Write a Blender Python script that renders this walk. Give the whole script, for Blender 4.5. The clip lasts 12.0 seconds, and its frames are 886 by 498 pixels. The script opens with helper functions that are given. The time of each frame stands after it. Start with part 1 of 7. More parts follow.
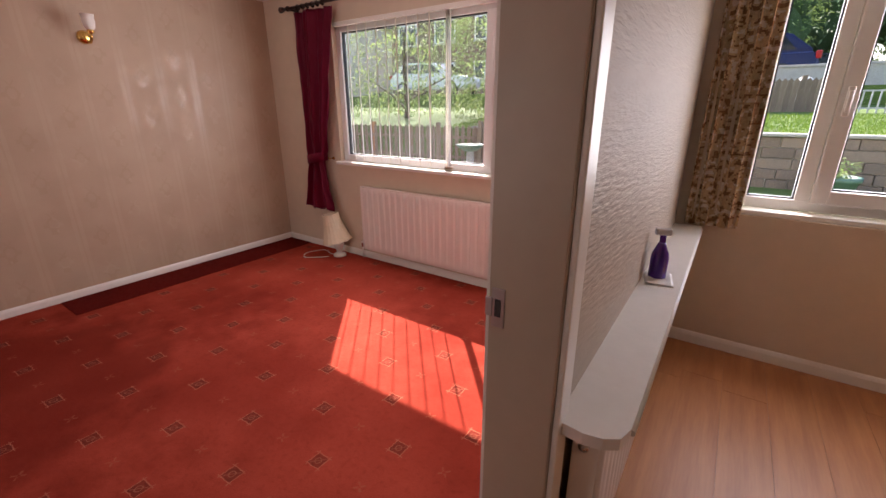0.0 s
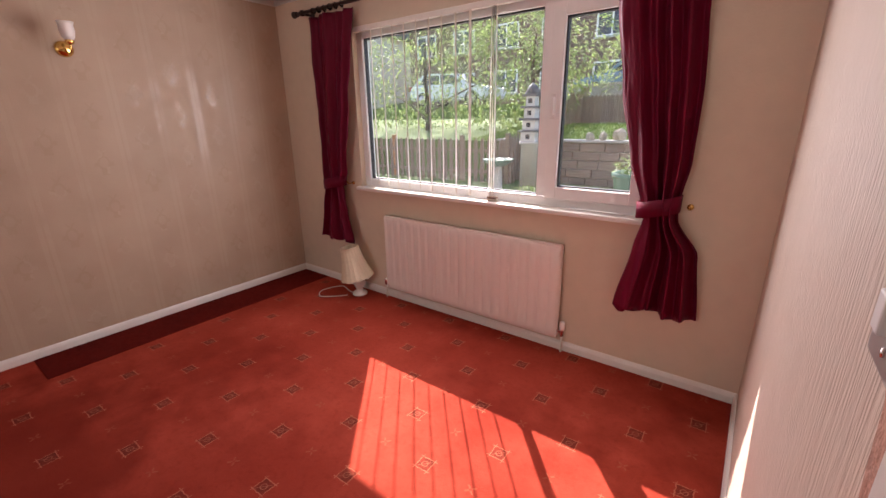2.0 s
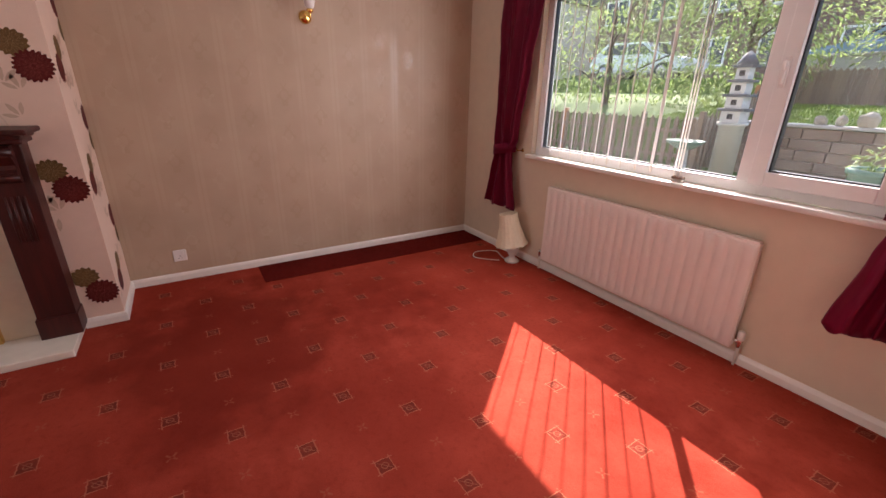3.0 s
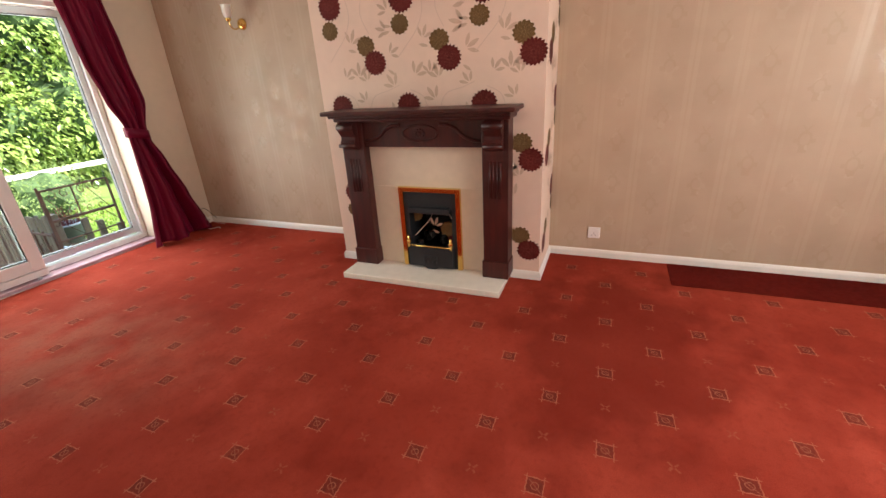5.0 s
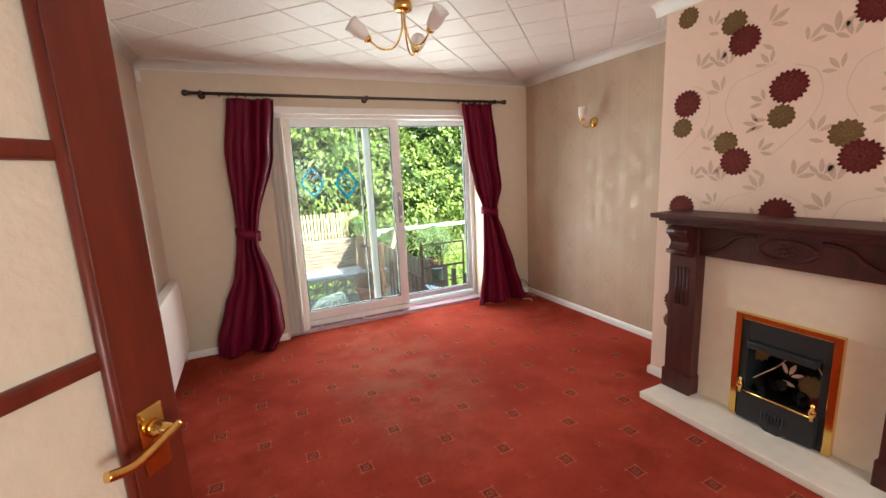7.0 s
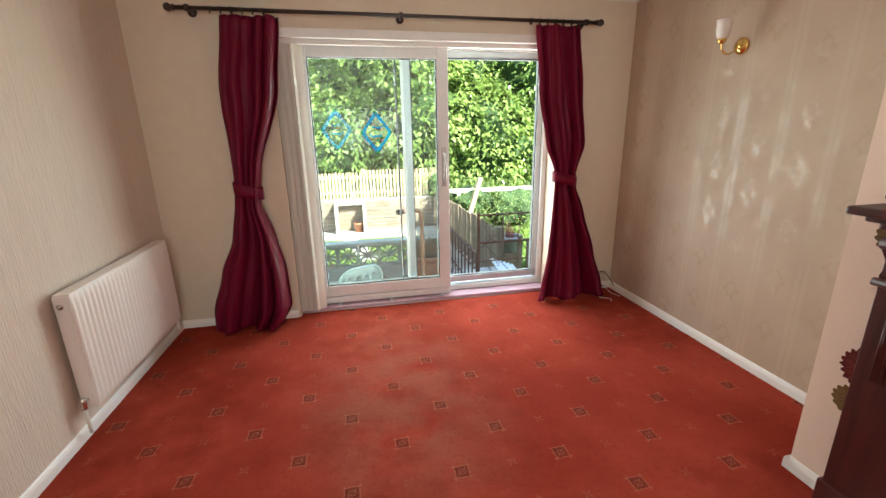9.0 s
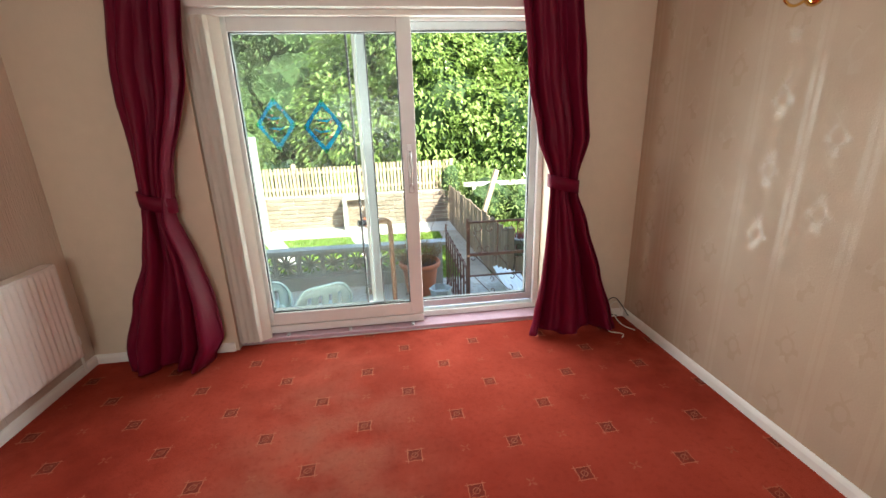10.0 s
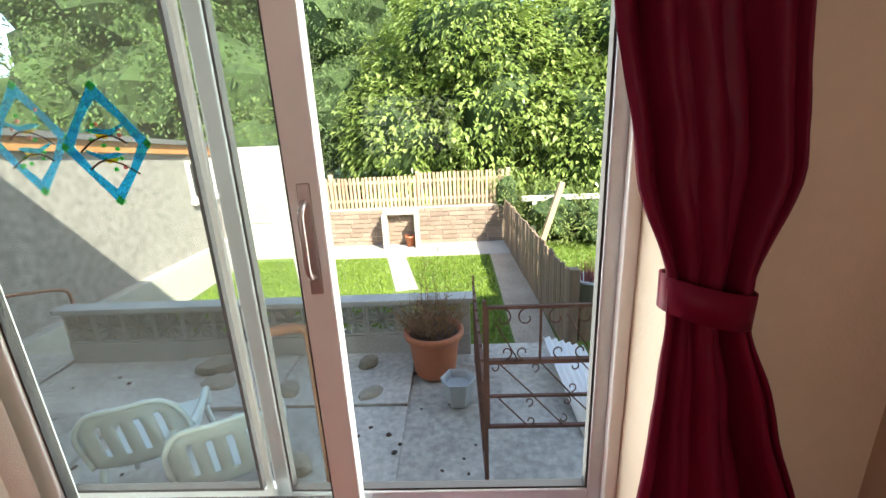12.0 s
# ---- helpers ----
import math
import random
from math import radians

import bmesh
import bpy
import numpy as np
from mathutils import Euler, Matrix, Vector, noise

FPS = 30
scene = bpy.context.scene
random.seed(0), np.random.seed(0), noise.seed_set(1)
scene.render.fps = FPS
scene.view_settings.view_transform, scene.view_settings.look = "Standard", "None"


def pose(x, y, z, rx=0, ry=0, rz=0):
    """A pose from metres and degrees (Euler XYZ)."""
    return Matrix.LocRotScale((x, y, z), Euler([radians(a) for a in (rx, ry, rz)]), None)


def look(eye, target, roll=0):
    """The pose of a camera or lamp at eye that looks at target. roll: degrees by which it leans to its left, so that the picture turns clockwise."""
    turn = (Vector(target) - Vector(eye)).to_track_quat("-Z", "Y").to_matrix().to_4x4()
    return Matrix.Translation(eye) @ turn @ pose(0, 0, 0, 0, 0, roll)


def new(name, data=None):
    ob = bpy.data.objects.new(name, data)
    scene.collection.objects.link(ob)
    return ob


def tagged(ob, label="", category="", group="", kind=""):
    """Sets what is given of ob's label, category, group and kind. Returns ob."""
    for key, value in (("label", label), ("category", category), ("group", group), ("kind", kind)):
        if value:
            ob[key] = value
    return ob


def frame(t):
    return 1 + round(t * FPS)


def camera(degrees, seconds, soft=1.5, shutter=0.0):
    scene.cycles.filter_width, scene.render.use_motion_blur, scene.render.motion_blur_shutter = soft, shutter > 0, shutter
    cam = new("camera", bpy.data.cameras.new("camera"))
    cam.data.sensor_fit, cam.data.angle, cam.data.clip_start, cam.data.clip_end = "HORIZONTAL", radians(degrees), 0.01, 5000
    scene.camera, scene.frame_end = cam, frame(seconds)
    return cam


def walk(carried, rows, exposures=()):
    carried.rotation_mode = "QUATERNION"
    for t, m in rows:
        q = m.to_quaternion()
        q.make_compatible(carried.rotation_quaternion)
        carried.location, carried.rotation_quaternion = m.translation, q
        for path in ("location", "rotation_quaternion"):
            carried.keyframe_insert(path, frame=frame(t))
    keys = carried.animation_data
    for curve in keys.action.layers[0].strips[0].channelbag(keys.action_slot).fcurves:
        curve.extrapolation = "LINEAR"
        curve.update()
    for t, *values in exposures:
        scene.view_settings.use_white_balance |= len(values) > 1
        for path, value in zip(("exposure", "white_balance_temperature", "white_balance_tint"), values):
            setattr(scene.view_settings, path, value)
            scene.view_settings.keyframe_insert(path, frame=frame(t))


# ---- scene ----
cam = camera(93.8, 12.0)
PATH = [
    (0, (-0.014, -0.28, 1.4), (-1.086, 1.282, 0.759), -0.1),
    (0.5, (-0.245, -0.072, 1.404), (-1.472, 1.376, 0.774), -0.5),
    (1, (-0.407, 0.057, 1.428), (-1.591, 1.547, 0.813), -0.7),
    (1.5, (-0.474, 0.135, 1.438), (-1.581, 1.687, 0.831), -1.0),
    (2, (-0.506, 0.143, 1.45), (-1.652, 1.669, 0.851), -0.9),
    (2.5, (-0.534, 0.108, 1.427), (-1.898, 1.428, 0.798), -0.2),
    (3, (-0.526, 0.069, 1.397), (-2.115, 1.053, 0.687), 1.1),
    (3.2, (-0.552, 0.052, 1.382), (-2.207, 0.892, 0.637), 1.5),
    (4.8, (-0.813, 0.008, 1.361), (-2.558, -0.523, 0.539), -2.9),
    (5, (-0.855, -0.039, 1.38), (-2.56, -0.744, 0.608), -3.4),
    (5.5, (-0.941, -0.111, 1.431), (-2.489, -1.222, 0.825), -4.2),
    (6, (-0.998, -0.056, 1.47), (-2.316, -1.489, 1.016), -4.2),
    (6.5, (-1.025, -0.024, 1.5), (-2.093, -1.674, 1.131), -3.7),
    (7, (-1.047, -0.12, 1.503), (-1.874, -1.904, 1.136), -2.8),
    (7.2, (-1.082, -0.175, 1.493), (-1.828, -1.992, 1.117), -2.6),
    (7.5, (-1.141, -0.292, 1.504), (-1.778, -2.144, 1.1), -2.1),
    (7.7, (-1.161, -0.391, 1.484), (-1.77, -2.246, 1.051), -0.9),
    (9.3, (-1.985, -1.036, 1.432), (-2.317, -2.927, 0.87), -1.4),
    (9.5, (-2.106, -1.162, 1.436), (-2.409, -3.054, 0.861), -1.5),
    (10, (-2.342, -1.501, 1.451), (-2.585, -3.396, 0.859), -1.7),
    (10.5, (-2.497, -1.913, 1.45), (-2.679, -3.817, 0.868), -1.7),
    (11, (-2.694, -2.327, 1.424), (-2.785, -4.248, 0.874), -2.1),
    (11.5, (-2.806, -2.755, 1.419), (-2.832, -4.677, 0.869), -2.2),
    (12, (-2.911, -3.174, 1.442), (-2.836, -5.091, 0.875), -2.7),
]
EXPOSURES = [
    (0.0, 1.98, 6700, 26), (3.2, 2.05, 6650, 25), (5.0, 2.85, 6850, 11), (6.0, 2.68, 6800, 15), (6.5, 2.75, 6750, 13),
    (7.7, 2.95, 6450, 3), (9.5, 2.78, 6500, 5), (10.0, 2.72, 6600, 7), (11.0, 2.36, 6750, 11), (12.0, 2.18, 7100, 15),
]
walk(cam, [(t, look(eye, target, roll)) for t, eye, target, roll in PATH], EXPOSURES)

# ---- world, sun and large lights ----
SUN = Vector((-0.648, 0.762, 0.0)).normalized() * math.cos(radians(43)) + Vector((0, 0, math.sin(radians(43))))
world = bpy.data.worlds.new("world")
scene.world = world
world.use_nodes = True
sky = world.node_tree.nodes.new("ShaderNodeTexSky")
sky.sky_type, sky.sun_disc = "NISHITA", False
sky.sun_elevation, sky.sun_rotation = radians(43), math.atan2(SUN.x, SUN.y)
world.node_tree.links.new(sky.outputs[0], world.node_tree.nodes["Background"].inputs[0])
world.node_tree.nodes["Background"].inputs[1].default_value = 0.15


def lamp(name, kind, m, energy, colour=(1, 1, 1)):
    data = bpy.data.lights.new(name, kind)
    data.energy, data.color = energy, colour
    ob = new(name, data)
    ob.matrix_world = m
    return ob


sun = lamp("sun", "SUN", look(SUN * 40, (0, 0, 0)), 4.2, (1.0, 0.95, 0.87))
sun.data.angle = radians(0.5)


def window_light(name, place, toward, w, h, energy, colour=(0.95, 0.98, 1.0)):
    ob = lamp(name, "AREA", look(place, toward), energy, colour)
    ob.data.shape, ob.data.size, ob.data.size_y = "RECTANGLE", w, h
    return ob


window_light("patio_daylight", (-2.36, -4.47, 1.08), (-2.36, 0, 1.08), 2.0, 1.9, 12.5)
window_light("front_daylight", (-2.05, 2.485, 1.5), (-2.05, 0, 1.4), 1.75, 1.0, 11)
window_light("hall_daylight", (0.65, 2.80, 1.42), (0.65, 0, 1.3), 1.2, 1.0, 9.5)


# ---- materials ----
def mat(name, colour, rough=0.7, metal=0.0, vary=0.12, scale=8.0, bump=0.0, bump_scale=60.0, grain=(1, 1, 1), spec=0.5, island=0.0, piece=0.0, sheen=0.0):
    """A surface with variation at two scales, fine relief, and difference from piece to piece."""
    m = bpy.data.materials.new(name)
    m.use_nodes = True
    t = m.node_tree
    n, l = t.nodes, t.links
    b = n["Principled BSDF"]
    b.inputs["Roughness"].default_value, b.inputs["Metallic"].default_value = rough, metal
    b.inputs["Specular IOR Level"].default_value = spec
    b.inputs["Sheen Weight"].default_value = sheen
    tc = n.new("ShaderNodeTexCoord")
    mp = n.new("ShaderNodeMapping")
    mp.inputs["Scale"].default_value = grain
    l.new(tc.outputs["Object"], mp.inputs["Vector"])
    big, fine = n.new("ShaderNodeTexNoise"), n.new("ShaderNodeTexNoise")
    big.inputs["Scale"].default_value, big.inputs["Detail"].default_value = scale * 0.22, 3
    fine.inputs["Scale"].default_value, fine.inputs["Detail"].default_value = scale * 3, 5
    l.new(mp.outputs[0], big.inputs["Vector"])
    l.new(mp.outputs[0], fine.inputs["Vector"])
    add = n.new("ShaderNodeMath")
    add.operation = "ADD"
    l.new(big.outputs["Fac"], add.inputs[0])
    l.new(fine.outputs["Fac"], add.inputs[1])
    last = add.outputs[0]
    for amount, kind, out in ((island, "ShaderNodeNewGeometry", "Random Per Island"), (piece, "ShaderNodeObjectInfo", "Random")):
        if amount:
            src, mul = n.new(kind), n.new("ShaderNodeMath")
            mul.operation = "MULTIPLY_ADD"
            mul.inputs[1].default_value, mul.inputs[2].default_value = amount, -amount / 2
            l.new(src.outputs[out], mul.inputs[0])
            more = n.new("ShaderNodeMath")
            more.operation = "ADD"
            l.new(last, more.inputs[0])
            l.new(mul.outputs[0], more.inputs[1])
            last = more.outputs[0]
    ramp = n.new("ShaderNodeMapRange")
    ramp.inputs["From Min"].default_value, ramp.inputs["From Max"].default_value = 0.6, 1.4
    ramp.inputs["To Min"].default_value, ramp.inputs["To Max"].default_value = 1 - vary, 1 + vary
    ramp.clamp = False
    l.new(last, ramp.inputs["Value"])
    col = n.new("ShaderNodeVectorMath")
    col.operation = "SCALE"
    col.inputs[0].default_value = colour
    l.new(ramp.outputs[0], col.inputs["Scale"])
    l.new(col.outputs[0], b.inputs["Base Color"])
    if bump:
        tex, bp = n.new("ShaderNodeTexNoise"), n.new("ShaderNodeBump")
        tex.inputs["Scale"].default_value, tex.inputs["Detail"].default_value = bump_scale, 4
        l.new(mp.outputs[0], tex.inputs["Vector"])
        bp.inputs["Strength"].default_value, bp.inputs["Distance"].default_value = bump, 0.01
        l.new(tex.outputs["Fac"], bp.inputs["Height"])
        l.new(bp.outputs[0], b.inputs["Normal"])
    return m


def glass(name, tint=(0.97, 1.0, 0.98), rough=0.0, haze=0.0):
    """Thin window glass: mostly clear, with a mirror's share of gloss, and a little pale haze."""
    m = bpy.data.materials.new(name)
    m.use_nodes = True
    n, l = m.node_tree.nodes, m.node_tree.links
    n.remove(n["Principled BSDF"])
    clear, gloss, mix, fres = n.new("ShaderNodeBsdfTransparent"), n.new("ShaderNodeBsdfGlossy"), n.new("ShaderNodeMixShader"), n.new("ShaderNodeLayerWeight")
    clear.inputs[0].default_value = (*tint, 1)
    gloss.inputs["Roughness"].default_value = rough
    fres.inputs[0].default_value = 0.5
    power, share = n.new("ShaderNodeMath"), n.new("ShaderNodeMath")
    power.operation, share.operation = "POWER", "MULTIPLY_ADD"
    power.inputs[1].default_value, share.inputs[1].default_value, share.inputs[2].default_value = 5, 0.6, 0.004
    l.new(fres.outputs["Facing"], power.inputs[0])
    l.new(power.outputs[0], share.inputs[0])
    l.new(share.outputs[0], mix.inputs[0])
    l.new(clear.outputs[0], mix.inputs[1])
    l.new(gloss.outputs[0], mix.inputs[2])
    last = mix
    if haze:
        pale_film, mix2, tex, mul = n.new("ShaderNodeBsdfDiffuse"), n.new("ShaderNodeMixShader"), n.new("ShaderNodeTexNoise"), n.new("ShaderNodeMath")
        pale_film.inputs[0].default_value = (0.8, 0.82, 0.8, 1)
        tex.inputs["Scale"].default_value = 3
        mul.operation = "MULTIPLY"
        mul.inputs[1].default_value = haze * 2
        l.new(tex.outputs["Fac"], mul.inputs[0])
        l.new(mul.outputs[0], mix2.inputs[0])
        l.new(mix.outputs[0], mix2.inputs[1])
        l.new(pale_film.outputs[0], mix2.inputs[2])
        last = mix2
    l.new(last.outputs[0], n["Material Output"].inputs[0])
    return m


class Graph:
    """Short forms for the maths of a pattern."""

    def __init__(self, m):
        self.n, self.l = m.node_tree.nodes, m.node_tree.links

    def op(self, kind, a, b=None, c=None):
        x = self.n.new("ShaderNodeMath")
        x.operation = kind
        for i, v in enumerate((a, b, c)):
            if v is None:
                continue
            if isinstance(v, (int, float)):
                x.inputs[i].default_value = v
            else:
                self.l.new(v, x.inputs[i])
        return x.outputs[0]

    def mix(self, fac, a, b):
        x = self.n.new("ShaderNodeMix")
        x.data_type = "RGBA"
        for i, v in ((0, fac), (6, a), (7, b)):
            if isinstance(v, tuple):
                x.inputs[i].default_value = (*v, 1)
            elif isinstance(v, (int, float)):
                x.inputs[i].default_value = v
            else:
                self.l.new(v, x.inputs[i])
        return x.outputs[2]

    def noise(self, vector, scale, detail=4):
        x = self.n.new("ShaderNodeTexNoise")
        x.inputs["Scale"].default_value, x.inputs["Detail"].default_value = scale, detail
        self.l.new(vector, x.inputs["Vector"])
        return x.outputs["Fac"]

    def step(self, v, lo, hi):
        x = self.n.new("ShaderNodeMapRange")
        x.inputs["From Min"].default_value, x.inputs["From Max"].default_value = lo, hi
        self.l.new(v, x.inputs["Value"])
        return x.outputs[0]


def carpet_material():
    m = bpy.data.materials.new("red_carpet")
    m.use_nodes = True
    g = Graph(m)
    n, l, b = g.n, g.l, m.node_tree.nodes["Principled BSDF"]
    b.inputs["Roughness"].default_value, b.inputs["Specular IOR Level"].default_value, b.inputs["Sheen Weight"].default_value = 0.95, 0.03, 0.0
    tc, sep = n.new("ShaderNodeTexCoord"), n.new("ShaderNodeSeparateXYZ")
    p = tc.outputs["Object"]
    l.new(p, sep.inputs[0])
    wob = g.op("MULTIPLY", g.op("SUBTRACT", g.noise(p, 60, 2), 0.5), 0.012)
    x, y = g.op("ADD", sep.outputs[0], wob), g.op("ADD", sep.outputs[1], wob)
    sx, sy = 0.2356, 0.2371
    fx, fy = g.op("ADD", x, 2.616), g.op("ADD", y, 3.278)
    gx = g.op("ADD", fx, g.op("MULTIPLY", fy, 0.0046))
    gy = g.op("SUBTRACT", fy, g.op("MULTIPLY", fx, 0.0239))

    def lattice(shift):
        u = g.op("DIVIDE", g.op("ADD", gx, shift * sx), sx)
        v = g.op("DIVIDE", gy, sy)
        a, c = g.op("MULTIPLY", g.op("ADD", u, v), 0.5), g.op("MULTIPLY", g.op("SUBTRACT", u, v), 0.5)
        da, dc = g.op("SUBTRACT", a, g.op("ROUND", a)), g.op("SUBTRACT", c, g.op("ROUND", c))
        return g.op("MULTIPLY", g.op("ADD", da, dc), sx), g.op("MULTIPLY", g.op("SUBTRACT", da, dc), sy)

    dx, dy = lattice(0)
    ax, ay = g.op("ABSOLUTE", dx), g.op("ABSOLUTE", dy)
    box_d, low = g.op("MAXIMUM", ax, ay), g.op("MINIMUM", ax, ay)
    near = lambda v, c, w: g.op("LESS_THAN", g.op("ABSOLUTE", g.op("SUBTRACT", v, c)), w)
    rad = g.op("POWER", g.op("ADD", g.op("MULTIPLY", dx, dx), g.op("MULTIPLY", dy, dy)), 0.5)
    rim = g.op("MULTIPLY", near(box_d, 0.032, 0.0022), 1.0)
    ticks = g.op("MULTIPLY", near(low, 0.032, 0.002), g.op("LESS_THAN", box_d, 0.045))
    dark = g.op("LESS_THAN", box_d, 0.029)
    flower = g.op("MULTIPLY", g.op("MAXIMUM", near(rad, 0.014, 0.0022), near(dx, dy, 0.0022)), g.op("MULTIPLY", g.op("LESS_THAN", box_d, 0.024), 0.75))
    ex, ey = lattice(1)
    er = g.op("POWER", g.op("ADD", g.op("MULTIPLY", ex, ex), g.op("MULTIPLY", ey, ey)), 0.5)
    cross = g.op("LESS_THAN", g.op("ABSOLUTE", g.op("SUBTRACT", g.op("ABSOLUTE", ex), g.op("ABSOLUTE", ey))), 0.006)
    small = g.op("MULTIPLY", g.op("MULTIPLY", cross, g.op("LESS_THAN", er, 0.026)), g.op("GREATER_THAN", er, 0.006))
    blotch = g.step(g.noise(p, 1.3, 4), 0.38, 0.62)
    patch = g.step(g.noise(p, 6.0, 4), 0.3, 0.75)
    pile = g.noise(p, 260, 3)
    base = g.mix(blotch, (0.30, 0.040, 0.023), (0.42, 0.066, 0.038))
    base = g.mix(g.op("MULTIPLY", g.op("MULTIPLY", patch, g.step(g.noise(p, 0.9, 3), 0.62, 0.42)), 0.75), base, (0.185, 0.019, 0.011))
    base = g.mix(g.op("MULTIPLY", g.step(pile, 0.35, 0.7), 0.35), base, (0.15, 0.016, 0.010))
    tread = g.op("POWER", g.op("ADD", g.op("POWER", g.op("DIVIDE", g.op("ADD", x, 1.95), 0.55), 2.0), g.op("POWER", g.op("DIVIDE", g.op("ADD", y, 2.9), 0.95), 2.0)), 0.5)
    dusty = g.op("MULTIPLY", g.step(tread, 1.25, 0.35), g.step(g.noise(p, 4.0, 4), 0.3, 0.65))
    base = g.mix(g.op("MULTIPLY", dusty, 0.55), base, (0.30, 0.125, 0.080))
    lie = g.op("POWER", g.op("ADD", g.op("POWER", g.op("DIVIDE", g.op("ADD", x, 2.90), 0.80), 2.0), g.op("POWER", g.op("DIVIDE", g.op("ADD", y, -0.08), 0.55), 2.0)), 0.5)
    lie = g.step(g.op("ADD", lie, g.op("MULTIPLY", g.op("SUBTRACT", g.noise(p, 3.5, 5), 0.5), 1.5)), 1.15, 0.70)
    base = g.mix(g.op("MULTIPLY", lie, 0.52), base, (0.115, 0.010, 0.006))
    fleck = g.step(g.noise(p, 38, 4), 0.52, 0.68)
    base = g.mix(g.op("MULTIPLY", fleck, 0.22), base, (0.17, 0.018, 0.011))
    worn = g.op("ADD", 0.55, g.op("MULTIPLY", g.step(g.noise(p, 30, 3), 0.3, 0.6), 0.4))
    base = g.mix(g.op("MULTIPLY", dark, g.op("MULTIPLY", worn, 0.75)), base, (0.11, 0.026, 0.018))
    base = g.mix(g.op("MULTIPLY", g.op("MAXIMUM", g.op("MAXIMUM", rim, ticks), flower), g.op("MULTIPLY", worn, 0.70)), base, (0.42, 0.16, 0.09))
    base = g.mix(g.op("MULTIPLY", small, g.op("MULTIPLY", worn, 0.45)), base, (0.35, 0.12, 0.065))
    l.new(base, b.inputs["Base Color"])
    bp = n.new("ShaderNodeBump")
    bp.inputs["Strength"].default_value, bp.inputs["Distance"].default_value = 0.6, 0.004
    l.new(g.op("ADD", pile, g.op("MULTIPLY", g.noise(p, 24, 3), 1.2)), bp.inputs["Height"])
    l.new(bp.outputs[0], b.inputs["Normal"])
    return m


def damask_material():
    """Fawn paper with satin stripes and embossed ring sprigs that show by gloss and a painted highlight."""
    m = bpy.data.materials.new("fawn_damask_wallpaper")
    m.use_nodes = True
    g = Graph(m)
    n, l, b = g.n, g.l, m.node_tree.nodes["Principled BSDF"]
    tc, sep = n.new("ShaderNodeTexCoord"), n.new("ShaderNodeSeparateXYZ")
    p = tc.outputs["Object"]
    l.new(p, sep.inputs[0])
    wob = g.op("MULTIPLY", g.op("SUBTRACT", g.noise(p, 45, 2), 0.5), 0.006)
    y, z = g.op("ADD", sep.outputs[1], wob), g.op("ADD", sep.outputs[2], wob)
    col = g.op("DIVIDE", y, 0.265)
    ci = g.op("ROUND", col)
    dy = g.op("MULTIPLY", g.op("SUBTRACT", col, ci), 0.265)
    row = g.op("ADD", g.op("DIVIDE", z, 0.30), g.op("MULTIPLY", g.op("MODULO", g.op("ABSOLUTE", ci), 2.0), 0.5))
    dz = g.op("MULTIPLY", g.op("SUBTRACT", row, g.op("ROUND", row)), 0.30)
    near = lambda v, c, w: g.op("LESS_THAN", g.op("ABSOLUTE", g.op("SUBTRACT", v, c)), w)
    ady = g.op("ABSOLUTE", dy)
    stripe = near(ady, 0.115, 0.012)
    ell = g.op("POWER", g.op("ADD", g.op("POWER", g.op("DIVIDE", dy, 0.030), 2.0), g.op("POWER", g.op("DIVIDE", dz, 0.042), 2.0)), 0.5)
    ring = near(ell, 1.0, 0.2)
    vee = g.op("MULTIPLY", near(g.op("SUBTRACT", g.op("SUBTRACT", dz, 0.05), g.op("MULTIPLY", ady, 1.6)), 0.0, 0.008), g.op("MULTIPLY", g.op("GREATER_THAN", dz, 0.045), g.op("LESS_THAN", dz, 0.085)))
    foot = g.op("MULTIPLY", near(dz, -0.062, 0.018), near(ady, 0.010, 0.012))
    side = g.op("MULTIPLY", near(ady, 0.045, 0.010), near(dz, -0.008, 0.014))
    sprig = g.op("MAXIMUM", g.op("MAXIMUM", ring, vee), g.op("MAXIMUM", foot, side))
    figure = g.op("MULTIPLY", g.op("MAXIMUM", g.op("MULTIPLY", stripe, 0.7), sprig), g.step(g.noise(p, 5, 3), 0.3, 0.5))
    mott = g.step(g.noise(p, 3.0, 5), 0.3, 0.7)
    base = g.mix(mott, (0.44, 0.318, 0.222), (0.50, 0.372, 0.265))
    # paler figure colour paints in part of its gloss highlight
    base = g.mix(g.op("MULTIPLY", figure, 0.15), base, (0.60, 0.49, 0.37))
    l.new(base, b.inputs["Base Color"])
    l.new(g.op("SUBTRACT", 0.60, g.op("MULTIPLY", figure, 0.40)), b.inputs["Roughness"])
    bp = n.new("ShaderNodeBump")
    bp.inputs["Strength"].default_value, bp.inputs["Distance"].default_value = 0.25, 0.003
    l.new(g.op("ADD", g.noise(p, 130, 3), g.op("MULTIPLY", figure, 0.3)), bp.inputs["Height"])
    l.new(bp.outputs[0], b.inputs["Normal"])
    return m


